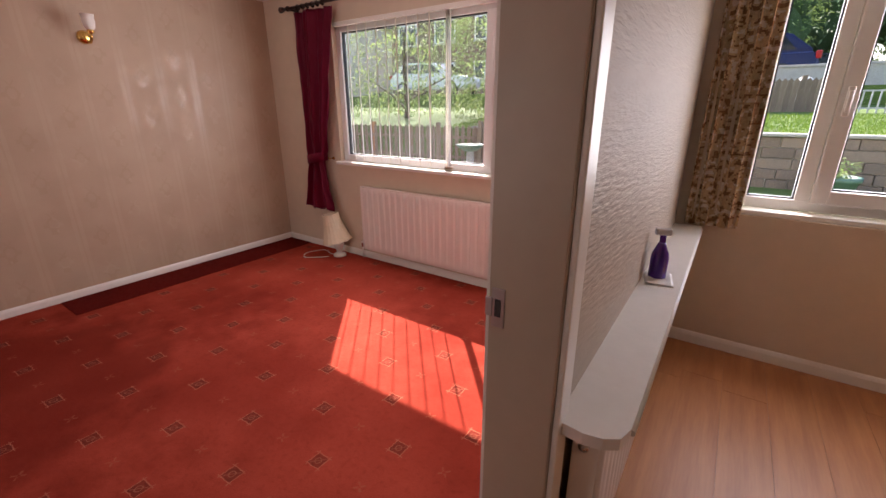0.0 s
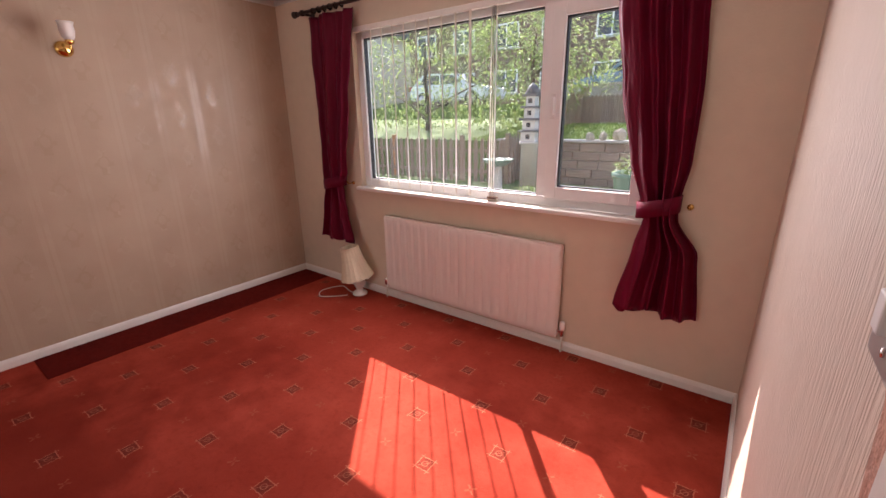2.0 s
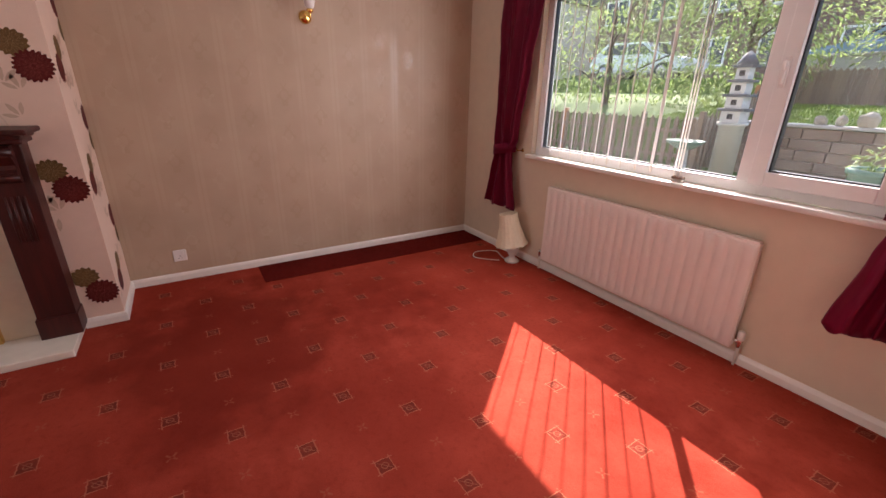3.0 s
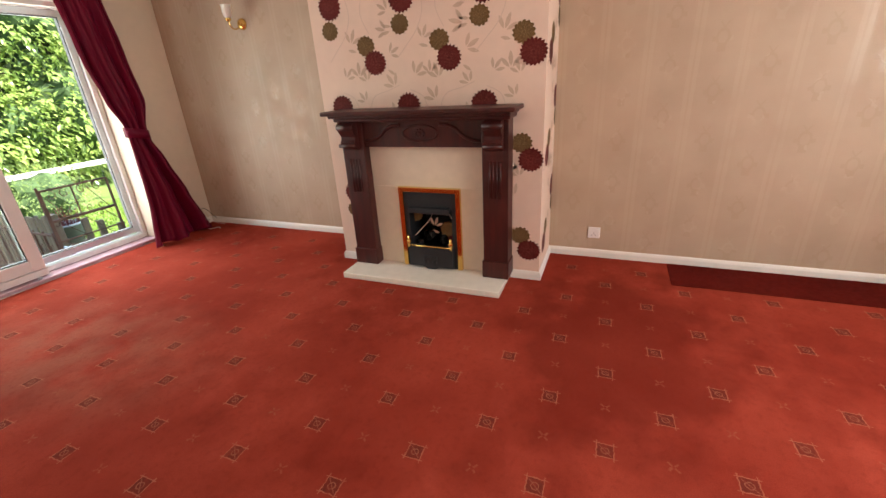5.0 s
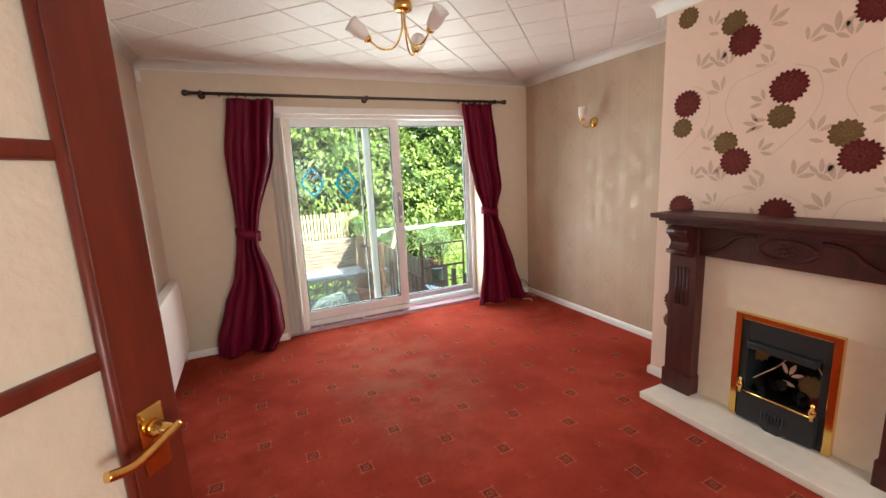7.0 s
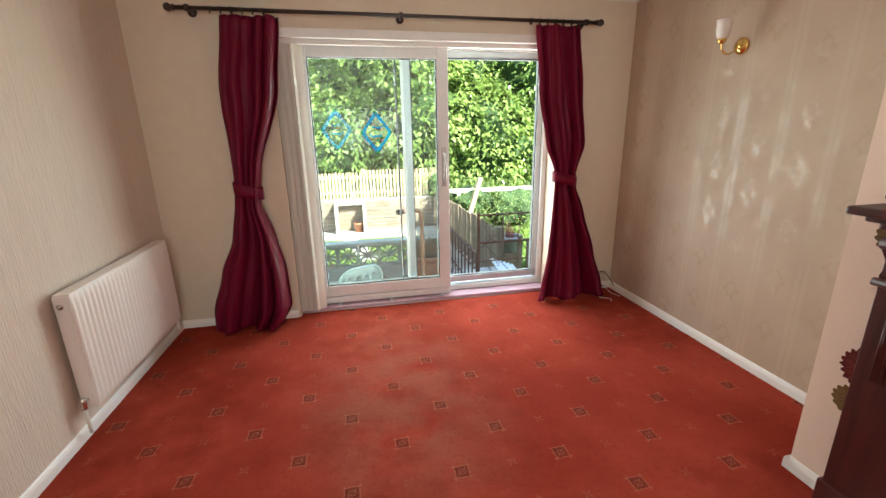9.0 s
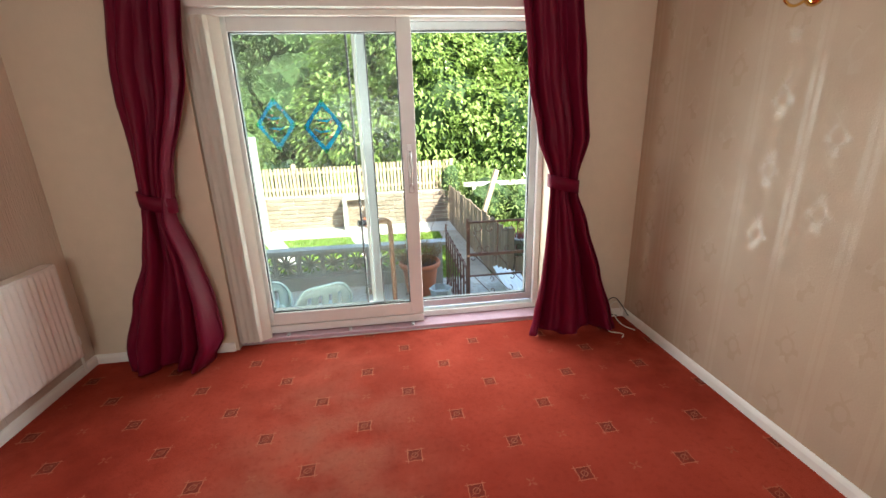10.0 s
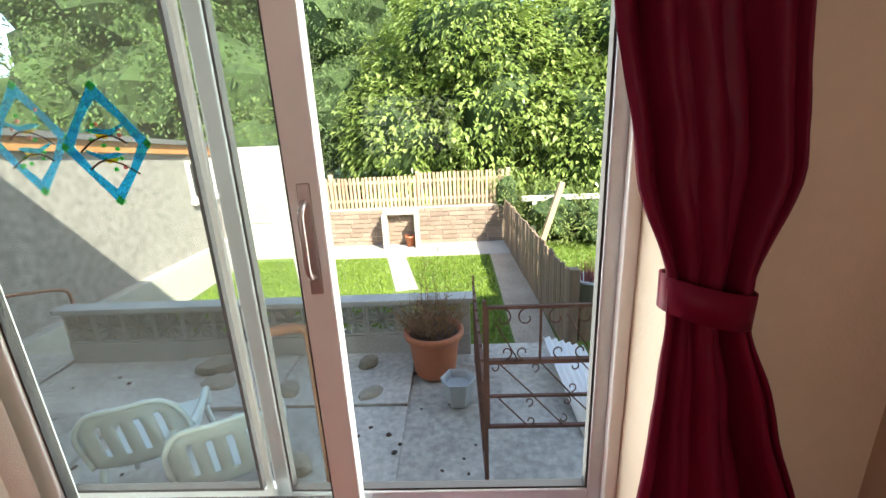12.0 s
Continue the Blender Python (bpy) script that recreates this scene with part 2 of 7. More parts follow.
def wood_material(name, dark, light, rough=0.3, stretch=(14, 14, 1.2), piece=0.0):
    m = bpy.data.materials.new(name)
    m.use_nodes = True
    g = Graph(m)
    n, l, b = g.n, g.l, m.node_tree.nodes["Principled BSDF"]
    tc, mp = n.new("ShaderNodeTexCoord"), n.new("ShaderNodeMapping")
    mp.inputs["Scale"].default_value = stretch
    l.new(tc.outputs["Object"], mp.inputs[0])
    if piece:
        oi = n.new("ShaderNodeObjectInfo")
        l.new(g.op("MULTIPLY", oi.outputs["Random"], 37.0), mp.inputs["Location"])
    grain = g.noise(mp.outputs[0], 2.2, 6)
    fine = g.noise(mp.outputs[0], 14, 4)
    f = g.op("ADD", g.op("MULTIPLY", g.step(grain, 0.3, 0.7), 0.75), g.op("MULTIPLY", g.step(fine, 0.3, 0.7), 0.25))
    if piece:
        f = g.op("ADD", f, g.op("MULTIPLY", g.op("SUBTRACT", oi.outputs["Random"], 0.5), piece))
    l.new(g.mix(f, dark, light), b.inputs["Base Color"])
    l.new(g.op("ADD", rough, g.op("MULTIPLY", fine, 0.15)), b.inputs["Roughness"])
    bp = n.new("ShaderNodeBump")
    bp.inputs["Strength"].default_value, bp.inputs["Distance"].default_value = 0.15, 0.002
    l.new(fine, bp.inputs["Height"])
    l.new(bp.outputs[0], b.inputs["Normal"])
    return m


def leaf_material(name, dark, light, rough=0.35, lit=0.3):
    m = bpy.data.materials.new(name)
    m.use_nodes = True
    g = Graph(m)
    n, l, b = g.n, g.l, m.node_tree.nodes["Principled BSDF"]
    geo = n.new("ShaderNodeNewGeometry")
    tc = n.new("ShaderNodeTexCoord")
    clump = g.step(g.noise(tc.outputs["Object"], 0.8, 3), 0.3, 0.7)
    f = g.op("ADD", g.op("MULTIPLY", geo.outputs["Random Per Island"], 0.6), g.op("MULTIPLY", clump, 0.4))
    colour = g.mix(f, dark, light)
    l.new(colour, b.inputs["Base Color"])
    b.inputs["Roughness"].default_value = rough
    through_leaf, mix = n.new("ShaderNodeBsdfTranslucent"), n.new("ShaderNodeMixShader")
    l.new(colour, through_leaf.inputs[0])
    mix.inputs[0].default_value = lit
    l.new(b.outputs[0], mix.inputs[1])
    l.new(through_leaf.outputs[0], mix.inputs[2])
    l.new(mix.outputs[0], n["Material Output"].inputs[0])
    return m


CARPET = carpet_material()
DAMASK = damask_material()
CREAM = mat("cream_wall_paint", (0.64, 0.53, 0.40), 0.75, vary=0.05, scale=4, bump=0.12, bump_scale=90)
ANAGLYPTA = mat("textured_fawn_paper", (0.45, 0.37, 0.29), 0.6, vary=0.07, scale=6, bump=0.5, bump_scale=55, grain=(1, 0.35, 2.2))
BLUSH = mat("blush_wallpaper", (0.74, 0.555, 0.445), 0.65, vary=0.04, scale=5, bump=0.12, bump_scale=120)
PRINT_RED = mat("maroon_flower_print", (0.105, 0.016, 0.014), 0.55, spec=0.1, vary=0.35, scale=26)
PRINT_RED2 = mat("maroon_petal_line", (0.20, 0.050, 0.042), 0.55, spec=0.1, vary=0.2, scale=20)
PRINT_OLIVE = mat("olive_flower_print", (0.145, 0.085, 0.034), 0.55, spec=0.1, vary=0.35, scale=26)
PRINT_OLIVE2 = mat("olive_petal_line", (0.27, 0.19, 0.10), 0.55, spec=0.1, vary=0.2, scale=20)
PRINT_LEAF = mat("taupe_leaf_print", (0.54, 0.385, 0.285), 0.6, vary=0.12, scale=12)
PRINT_VINE = mat("pale_vine_print", (0.63, 0.465, 0.375), 0.6, vary=0.06, scale=12)
GLOSS = mat("white_gloss_paint", (0.78, 0.74, 0.68), 0.35, vary=0.05, scale=6, bump=0.05, bump_scale=40)
CEIL = mat("white_ceiling_tile", (0.74, 0.68, 0.62), 0.45, vary=0.05, scale=5, bump=0.5, bump_scale=70, island=0.25)
CEIL_PLAIN = mat("white_ceiling_paint", (0.74, 0.70, 0.66), 0.7, vary=0.04, scale=5, bump=0.1)
UPVC = mat("white_plastic_frame", (0.80, 0.79, 0.77), 0.3, vary=0.04, scale=5)
GASKET = mat("black_rubber_gasket", (0.02, 0.02, 0.022), 0.5)
ALU = mat("grey_aluminium", (0.55, 0.58, 0.60), 0.4, 0.6, vary=0.08, scale=9)
SILL = mat("lilac_vinyl_threshold", (0.46, 0.30, 0.35), 0.35, vary=0.12, scale=9, bump=0.05)
RAD = mat("cream_radiator_enamel", (0.80, 0.72, 0.66), 0.35, vary=0.03, scale=5)
CHROME = mat("chrome_metal", (0.75, 0.73, 0.70), 0.15, 1.0, vary=0.1)
BRASS = mat("polished_brass", (0.80, 0.52, 0.16), 0.14, 1.0, vary=0.12, scale=20)
COPPER = mat("copper_pipe", (0.55, 0.28, 0.18), 0.3, 1.0)
VELVET = mat("wine_red_curtain_cloth", (0.125, 0.0025, 0.018), 0.50, vary=0.16, scale=12, bump=0.25, bump_scale=30, grain=(1, 1, 0.30), sheen=0.0, spec=0.15)
POLE = mat("dark_wood_pole", (0.035, 0.018, 0.012), 0.35, vary=0.2)
BLIND = mat("ivory_blind_fabric", (0.72, 0.66, 0.58), 0.85, vary=0.05, scale=10, bump=0.2, bump_scale=200)
MAHOGANY = wood_material("dark_mahogany", (0.022, 0.0030, 0.0025), (0.075, 0.0095, 0.0065), 0.36)
DOORWOOD = wood_material("red_mahogany_door", (0.080, 0.010, 0.005), (0.155, 0.022, 0.010), 0.28)
MARBLE = mat("cream_marble", (0.70, 0.60, 0.47), 0.25, vary=0.07, scale=5, bump=0.02)
HEARTH = mat("ivory_marble_hearth", (0.74, 0.68, 0.58), 0.25, vary=0.07, scale=6)
IRON = mat("black_cast_iron", (0.012, 0.013, 0.015), 0.55, 0.0, vary=0.3, scale=15, bump=0.15)
COAL = mat("black_coal", (0.013, 0.012, 0.011), 0.95, spec=0.1, vary=0.5, scale=30, bump=0.6, island=0.6)
OPAL = mat("frosted_opal_glass", (0.80, 0.74, 0.68), 0.35, vary=0.05)
IVORY = mat("ivory_lamp_shade", (0.72, 0.62, 0.45), 0.8, vary=0.08, scale=20, bump=0.2)
CERAMIC = mat("white_ceramic", (0.78, 0.74, 0.68), 0.25, vary=0.06)
PLASTIC = mat("white_plastic", (0.78, 0.75, 0.72), 0.4, vary=0.04)
FLEX = mat("white_cable", (0.72, 0.68, 0.60), 0.5)
BLACKFLEX = mat("dark_cable", (0.03, 0.03, 0.03), 0.5)
PANE = glass("clear_window_glass")
HAZE = glass("hazy_window_glass", (0.93, 0.98, 0.95), 0.0, 0.075)
SUNDUST = glass("sunlit_dusty_window_glass", (0.95, 0.98, 0.97), 0.0, 0.055)
FROST = mat("pale_frosted_glass", (0.66, 0.57, 0.44), 0.25, vary=0.06, scale=8, bump=0.25, bump_scale=70)
LAMINATE = wood_material("honey_laminate", (0.38, 0.14, 0.048), (0.56, 0.245, 0.092), 0.34, (9, 0.7, 9), 0.25)
FLORAL = mat("floral_cloth_ground", (0.55, 0.42, 0.25), 0.8, vary=0.35, scale=22, bump=0.2)
FLORAL2 = mat("brown_flower_cloth", (0.24, 0.125, 0.055), 0.8, vary=0.4, scale=30)
FLORAL3 = mat("white_flower_cloth", (0.72, 0.66, 0.58), 0.8, vary=0.15, scale=30)
PURPLE = mat("purple_liquid_plastic", (0.075, 0.012, 0.25), 0.15, vary=0.1)
CLEARPL = mat("pale_clear_plastic", (0.62, 0.56, 0.60), 0.2, vary=0.1)
CONCRETE = mat("weathered_paving", (0.42, 0.385, 0.335), 0.85, vary=0.46, scale=7, bump=0.4, bump_scale=50, piece=0.35)
PALECON = mat("pale_concrete", (0.38, 0.36, 0.32), 0.85, vary=0.2, scale=4, bump=0.3)
BLOCK = mat("grey_concrete_block", (0.40, 0.385, 0.35), 0.85, vary=0.2, scale=14, bump=0.4, piece=0.25)
SOIL = mat("dark_soil", (0.07, 0.045, 0.03), 0.95, vary=0.4, scale=20, bump=0.8)
GRASS = mat("lawn_ground", (0.085, 0.135, 0.022), 0.9, vary=0.25, scale=4, bump=0.6, bump_scale=60)
BLADE = leaf_material("grass_blade", (0.10, 0.185, 0.02), (0.22, 0.32, 0.05), 0.5)
HARL = mat("pebble_dash_render", (0.235, 0.215, 0.20), 0.9, vary=0.5, scale=45, bump=1.0, bump_scale=75)
WHITEWASH = mat("white_render", (0.50, 0.485, 0.46), 0.8, vary=0.08, scale=5, bump=0.3)
ORANGEWOOD = wood_material("orange_stained_board", (0.30, 0.12, 0.04), (0.46, 0.22, 0.085), 0.5, (1.5, 12, 12))
STONE = mat("brown_stone_block", (0.235, 0.175, 0.135), 0.9, vary=0.25, scale=12, bump=0.6, piece=0.6)
MORTAR = mat("pale_mortar", (0.46, 0.41, 0.35), 0.95, vary=0.15, scale=14, bump=0.4)
PICKET = mat("weathered_picket", (0.40, 0.29, 0.19), 0.8, vary=0.25, scale=12, grain=(6, 6, 1), piece=0.8)
OLDWOOD = mat("grey_brown_fence_wood", (0.215, 0.155, 0.11), 0.85, vary=0.3, scale=12, grain=(6, 6, 1), piece=0.5)
RUST = mat("rusty_painted_iron", (0.155, 0.075, 0.055), 0.7, 0.2, vary=0.4, scale=30, bump=0.3)
PIPE = mat("brown_painted_pipe", (0.245, 0.105, 0.055), 0.45, vary=0.15, scale=10)
TERRACOTTA = mat("terracotta_plastic", (0.42, 0.135, 0.065), 0.5, vary=0.12, scale=8)
GREYPOT = mat("grey_plastic_pot", (0.36, 0.38, 0.385), 0.5, vary=0.12, scale=9)
CHAIRPL = mat("pale_green_white_plastic", (0.60, 0.67, 0.65), 0.3, vary=0.05)
TWIG = mat("dry_twig", (0.26, 0.15, 0.075), 0.9, vary=0.3, island=0.6)
BARK = mat("tree_bark", (0.09, 0.065, 0.045), 0.9, vary=0.35, scale=10, bump=0.8)
LAUREL = leaf_material("laurel_leaf", (0.13, 0.21, 0.04), (0.35, 0.44, 0.14), 0.24, 0.35)
WOODLEAF = leaf_material("woodland_leaf", (0.050, 0.100, 0.030), (0.15, 0.22, 0.06), 0.5)
PALELEAF = leaf_material("pale_shrub_leaf", (0.13, 0.20, 0.055), (0.32, 0.39, 0.14), 0.5, 0.6)
# near-black green that paints the shade inside tree crowns
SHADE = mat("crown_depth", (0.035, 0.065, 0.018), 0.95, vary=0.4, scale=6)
ASPHALT = mat("asphalt", (0.055, 0.055, 0.056), 0.85, vary=0.15, scale=20, bump=0.3)
CARBLUE = mat("dark_blue_car_paint", (0.010, 0.022, 0.085), 0.15, 0.3, vary=0.05)
CARWHITE = mat("white_car_paint", (0.70, 0.70, 0.70), 0.2, vary=0.03)
TYRE = mat("tyre_rubber", (0.015, 0.015, 0.015), 0.8)
CARGLASS = mat("dark_car_glass", (0.02, 0.025, 0.03), 0.05)
LIGHTRED = mat("red_lamp_plastic", (0.35, 0.01, 0.01), 0.2)
HOUSEBRICK = mat("brown_brickwork", (0.185, 0.115, 0.085), 0.9, vary=0.25, scale=18, bump=0.3)
SLATE = mat("grey_roof_slate", (0.10, 0.10, 0.105), 0.7, vary=0.2, scale=10)
GREENPL = mat("green_plastic_butt", (0.075, 0.155, 0.115), 0.45, vary=0.1)
def film_material(name, colour):
    """Coloured cling film that lets daylight through."""
    m = mat(name, colour, 0.25, vary=0.2, scale=30)
    n, l = m.node_tree.nodes, m.node_tree.links
    clear, mix = n.new("ShaderNodeBsdfTransparent"), n.new("ShaderNodeMixShader")
    clear.inputs[0].default_value = tuple(min(1.0, 1.5 * c + 0.02) for c in colour) + (1,)
    mix.inputs[0].default_value = 0.65
    l.new(n["Principled BSDF"].outputs[0], mix.inputs[1])
    l.new(clear.outputs[0], mix.inputs[2])
    l.new(mix.outputs[0], n["Material Output"].inputs[0])
    return m


BLUEFILM = film_material("blue_cling_film", (0.012, 0.48, 0.64))
GREENFILM = film_material("green_cling_film", (0.05, 0.55, 0.15))
YELLOWFILM = film_material("yellow_cling_film", (0.65, 0.55, 0.05))
BROWNFILM = film_material("brown_cling_film", (0.12, 0.05, 0.02))
PINKFILM = mat("pink_cling_film", (0.60, 0.20, 0.16), 0.3, vary=0.2)
SANDSTONE = mat("sandy_garden_stone", (0.33, 0.28, 0.21), 0.9, vary=0.25, scale=10, bump=0.6, piece=0.5)
METALGREY = mat("brushed_grey_metal", (0.45, 0.40, 0.38), 0.35, 0.8, vary=0.1, scale=20)
STREAK = mat("cream_pink_grained_paper", (0.64, 0.515, 0.415), 0.6, vary=0.06, scale=5, bump=0.8, bump_scale=60, grain=(1.0, 2.4, 0.16))
PLASTER = mat("bare_pink_plaster", (0.52, 0.27, 0.19), 0.8, vary=0.4, scale=50, bump=0.8)
STRIP = mat("dark_red_carpet_strip", (0.105, 0.010, 0.007), 0.95, vary=0.3, scale=10, bump=0.5, bump_scale=200, spec=0.03)
# cream gloss darkened in colour because the door lining stands in shade
LINING = mat("shaded_cream_lining", (0.48, 0.395, 0.305), 0.4, vary=0.06, scale=6, bump=0.05, bump_scale=40)


# ---- building blocks ----
def link(name, bm, material, parent=None, label="", m=None):
    data = bpy.data.meshes.new(name)
    bm.to_mesh(data)
    bm.free()
    for x in material if isinstance(material, (list, tuple)) else (material,):
        data.materials.append(x)
    ob = new(name, data)
    if m:
        ob.matrix_basis = m
    if parent:
        ob.parent = parent
    if label:
        ob["label"] = label
    return ob


def part(name, bm, material, parent, label="", m=None):
    return link(name, bm, material, parent, label, m)


def thing(name, label, category, place=(0, 0, 0), turn=0, group="", kind=""):
    ob = new(name)
    ob.matrix_basis = pose(*place, 0, 0, turn)
    return tagged(ob, label, category, group, kind)


def box(lo, hi, bevel=0.0, bm=None, m=None):
    """A block between two corners, with softened edges."""
    bm = bm or bmesh.new()
    lo, hi = Vector(lo), Vector(hi)
    made = bmesh.ops.create_cube(bm, size=1, matrix=Matrix.Translation((lo + hi) / 2) @ Matrix.Diagonal((*(hi - lo), 1)))
    if m:
        bmesh.ops.transform(bm, matrix=m, verts=made["verts"])
    if bevel:
        edges = {e for v in made["verts"] for e in v.link_edges}
        bmesh.ops.bevel(bm, geom=list(edges), offset=bevel, segments=2, affect="EDGES", profile=0.5)
    return bm


def lathe(profile, steps=24, bm=None, m=None):
    """A turned shape about z from (radius, height) pairs."""
    bm = bm or bmesh.new()
    rings = []
    for r, z in profile:
        rings.append([bm.verts.new((r * math.cos(2 * math.pi * i / steps), r * math.sin(2 * math.pi * i / steps), z)) for i in range(steps)])
    for a, b in zip(rings, rings[1:]):
        for i in range(steps):
            j = (i + 1) % steps
            f = bm.faces.new((a[i], a[j], b[j], b[i]))
            f.smooth = True
    if profile[0][0] > 1e-4:
        bm.faces.new(rings[0][::-1])
    if profile[-1][0] > 1e-4:
        bm.faces.new(rings[-1])
    if m:
        bmesh.ops.transform(bm, matrix=m, verts=[v for r in rings for v in r])
    return bm


def tube(points, radius, steps=8, bm=None, taper=1.0):
    """A round bar along a line of places."""
    bm = bm or bmesh.new()
    pts = [Vector(p) for p in points]
    rings = []
    for i, p in enumerate(pts):
        d = (pts[min(i + 1, len(pts) - 1)] - pts[max(i - 1, 0)]).normalized()
        u = d.orthogonal().normalized() if not rings else (u - d * u.dot(d)).normalized()
        w = d.cross(u)
        r = radius * (1 + (taper - 1) * i / max(1, len(pts) - 1))
        rings.append([bm.verts.new(p + (u * math.cos(a) + w * math.sin(a)) * r) for a in (2 * math.pi * k / steps for k in range(steps))])
    for a, b in zip(rings, rings[1:]):
        for k in range(steps):
            f = bm.faces.new((a[k], a[(k + 1) % steps], b[(k + 1) % steps], b[k]))
            f.smooth = True
    bm.faces.new(rings[0][::-1])
    bm.faces.new(rings[-1])
    return bm


def curve_points(pts, n=8):
    """A smooth line through places."""
    pts = [Vector(p) for p in pts]
    out = []
    for i in range(len(pts) - 1):
        a, b, c, d = pts[max(i - 1, 0)], pts[i], pts[i + 1], pts[min(i + 2, len(pts) - 1)]
        for k in range(n):
            t = k / n
            out.append(0.5 * (2 * b + (c - a) * t + (2 * a - 5 * b + 4 * c - d) * t * t + (3 * b - a - 3 * c + d) * t ** 3))
    return out + [pts[-1]]


def extrude_outline(outline, lo, hi, axis="y", bm=None, bevel=0.0):
    """A flat outline of (a, b) pairs given thickness along an axis."""
    bm = bm or bmesh.new()
    put = {"x": lambda a, b, c: (c, a, b), "y": lambda a, b, c: (a, c, b), "z": lambda a, b, c: (a, b, c)}[axis]
    low = [bm.verts.new(put(a, b, lo)) for a, b in outline]
    top = [bm.verts.new(put(a, b, hi)) for a, b in outline]
    n = len(outline)
    faces = [bm.faces.new(low), bm.faces.new(top[::-1])]
    for i in range(n):
        faces.append(bm.faces.new((low[i], top[i], top[(i + 1) % n], low[(i + 1) % n])))
    bmesh.ops.recalc_face_normals(bm, faces=faces)
    return bm


def structure(name, bm, material, label, category="structure"):
    return tagged(link(name, bm, material), label, category, kind="structure")


# ---- the rooms ----
W, E, S, N, H = -4.05, -0.385, -4.16, 2.515, 2.46
EH = -0.235
T = 0.30


def wall_along_x(y0, y1, x0, x1, holes, z0=-0.75, top=2.6):
    """A wall that runs along x, with openings (x0, x1, z0, z1) right through it."""
    bm = bmesh.new()
    at = x0
    for a, b, c, d in sorted(holes):
        box((at, y0, z0), (a, y1, top), bm=bm)
        if c > z0:
            box((a, y0, z0), (b, y1, c), bm=bm)
        box((a, y0, d), (b, y1, top), bm=bm)
        at = b
    box((at, y0, z0), (x1, y1, top), bm=bm)
    return bm


WIN = (-3.12, -0.90, 0.90, 2.10)
HWIN = (0.03, 1.45, 0.84, 2.05)
PATIO = (-3.440, -1.270, -0.02, 2.11)
structure("floor", box((W - T, S - T, -0.12), (E + 0.05, N + 0.2, 0.0)), CARPET, "red patterned carpet with small square motifs over whole room", "floor")
structure("trim_carpet_strip", box((W, 0.43, -0.01), (-3.685, N, 0.004), 0.002), STRIP, "darker red carpet strip along the wall", "carpet")
structure("wall_west", box((W - T, S, -0.75), (W, N, 2.6)), DAMASK, "fawn embossed striped wallpaper on fireplace wall", "wall")
structure("wall_north", wall_along_x(N, N + 0.15, W - T, EH, [WIN]), CREAM, "cream papered wall round the front window", "wall")
structure("wall_north_hall", wall_along_x(N - 0.015, N + 0.18, EH, 2.5, [HWIN]), CREAM, "cream painted wall round the hall window", "wall")
structure("wall_south", wall_along_x(S - T, S, W - T, 2.5, [PATIO]), CREAM, "cream painted wall round the patio doors", "wall")
DOOR_S, DOOR_N, DOOR_TOP = -0.36, 0.46, 2.02
bm = box((E, S, -0.1), (EH, DOOR_S, 2.6))
box((E, DOOR_N, -0.1), (EH, N, 2.6), bm=bm)
box((E, DOOR_S, DOOR_TOP), (EH, DOOR_N, 2.6), bm=bm)
structure("wall_east", bm, STREAK, "cream grained paper wall between lounge and hall", "wall")
bm = box((EH, DOOR_N - 0.015, 0.0), (EH + 0.006, N - 0.015, H))
box((EH, S, 0.0), (EH + 0.006, DOOR_S - 0.07, H), bm=bm)
structure("wall_hall_west", bm, ANAGLYPTA, "textured fawn embossed paper on hall side wall", "wall")
structure("wall_hall_east", box((2.3, S, -0.1), (2.5, N - 0.015, 2.6)), CREAM, "plain cream wall closing the hall room", "wall")
structure("ceiling_hall", box((EH, S, H), (2.4, N + 0.1, H + 0.1)), CEIL_PLAIN, "plain white ceiling of the hall room", "ceiling")

# ceiling of foam tiles laid cornerwise
bm = box((W - 0.1, S - 0.1, H + 0.004), (E + 0.05, N + 0.1, H + 0.12))
P45 = 0.3075
s0, d0 = -2.966 % P45, 1.064 % P45
for i in range(-24, 8):
    for j in range(-16, 18):
        s, d = s0 + (i + 0.5) * P45, d0 + (j + 0.5) * P45
        x, y = (s + d) / math.sqrt(2), (s - d) / math.sqrt(2)
        if W - 0.05 < x < E + 0.05 and S - 0.05 < y < N + 0.05:
            h = P45 / 2
            tz = [((s + a * q + d + b * q) / math.sqrt(2), (s + a * q - d - b * q) / math.sqrt(2), z) for q, z in ((h - 0.0015, H + 0.004), (h - 0.007, H - 0.002)) for a, b in ((-1, -1), (1, -1), (1, 1), (-1, 1))]
            vs = [bm.verts.new(p) for p in tz]
            bm.faces.new(vs[4:])
            for k in range(4):
                bm.faces.new((vs[k], vs[(k + 1) % 4], vs[4 + (k + 1) % 4], vs[4 + k]))
bmesh.ops.recalc_face_normals(bm, faces=bm.faces[:])
structure("ceiling", bm, CEIL, "white embossed foam ceiling tiles laid diagonally", "ceiling")


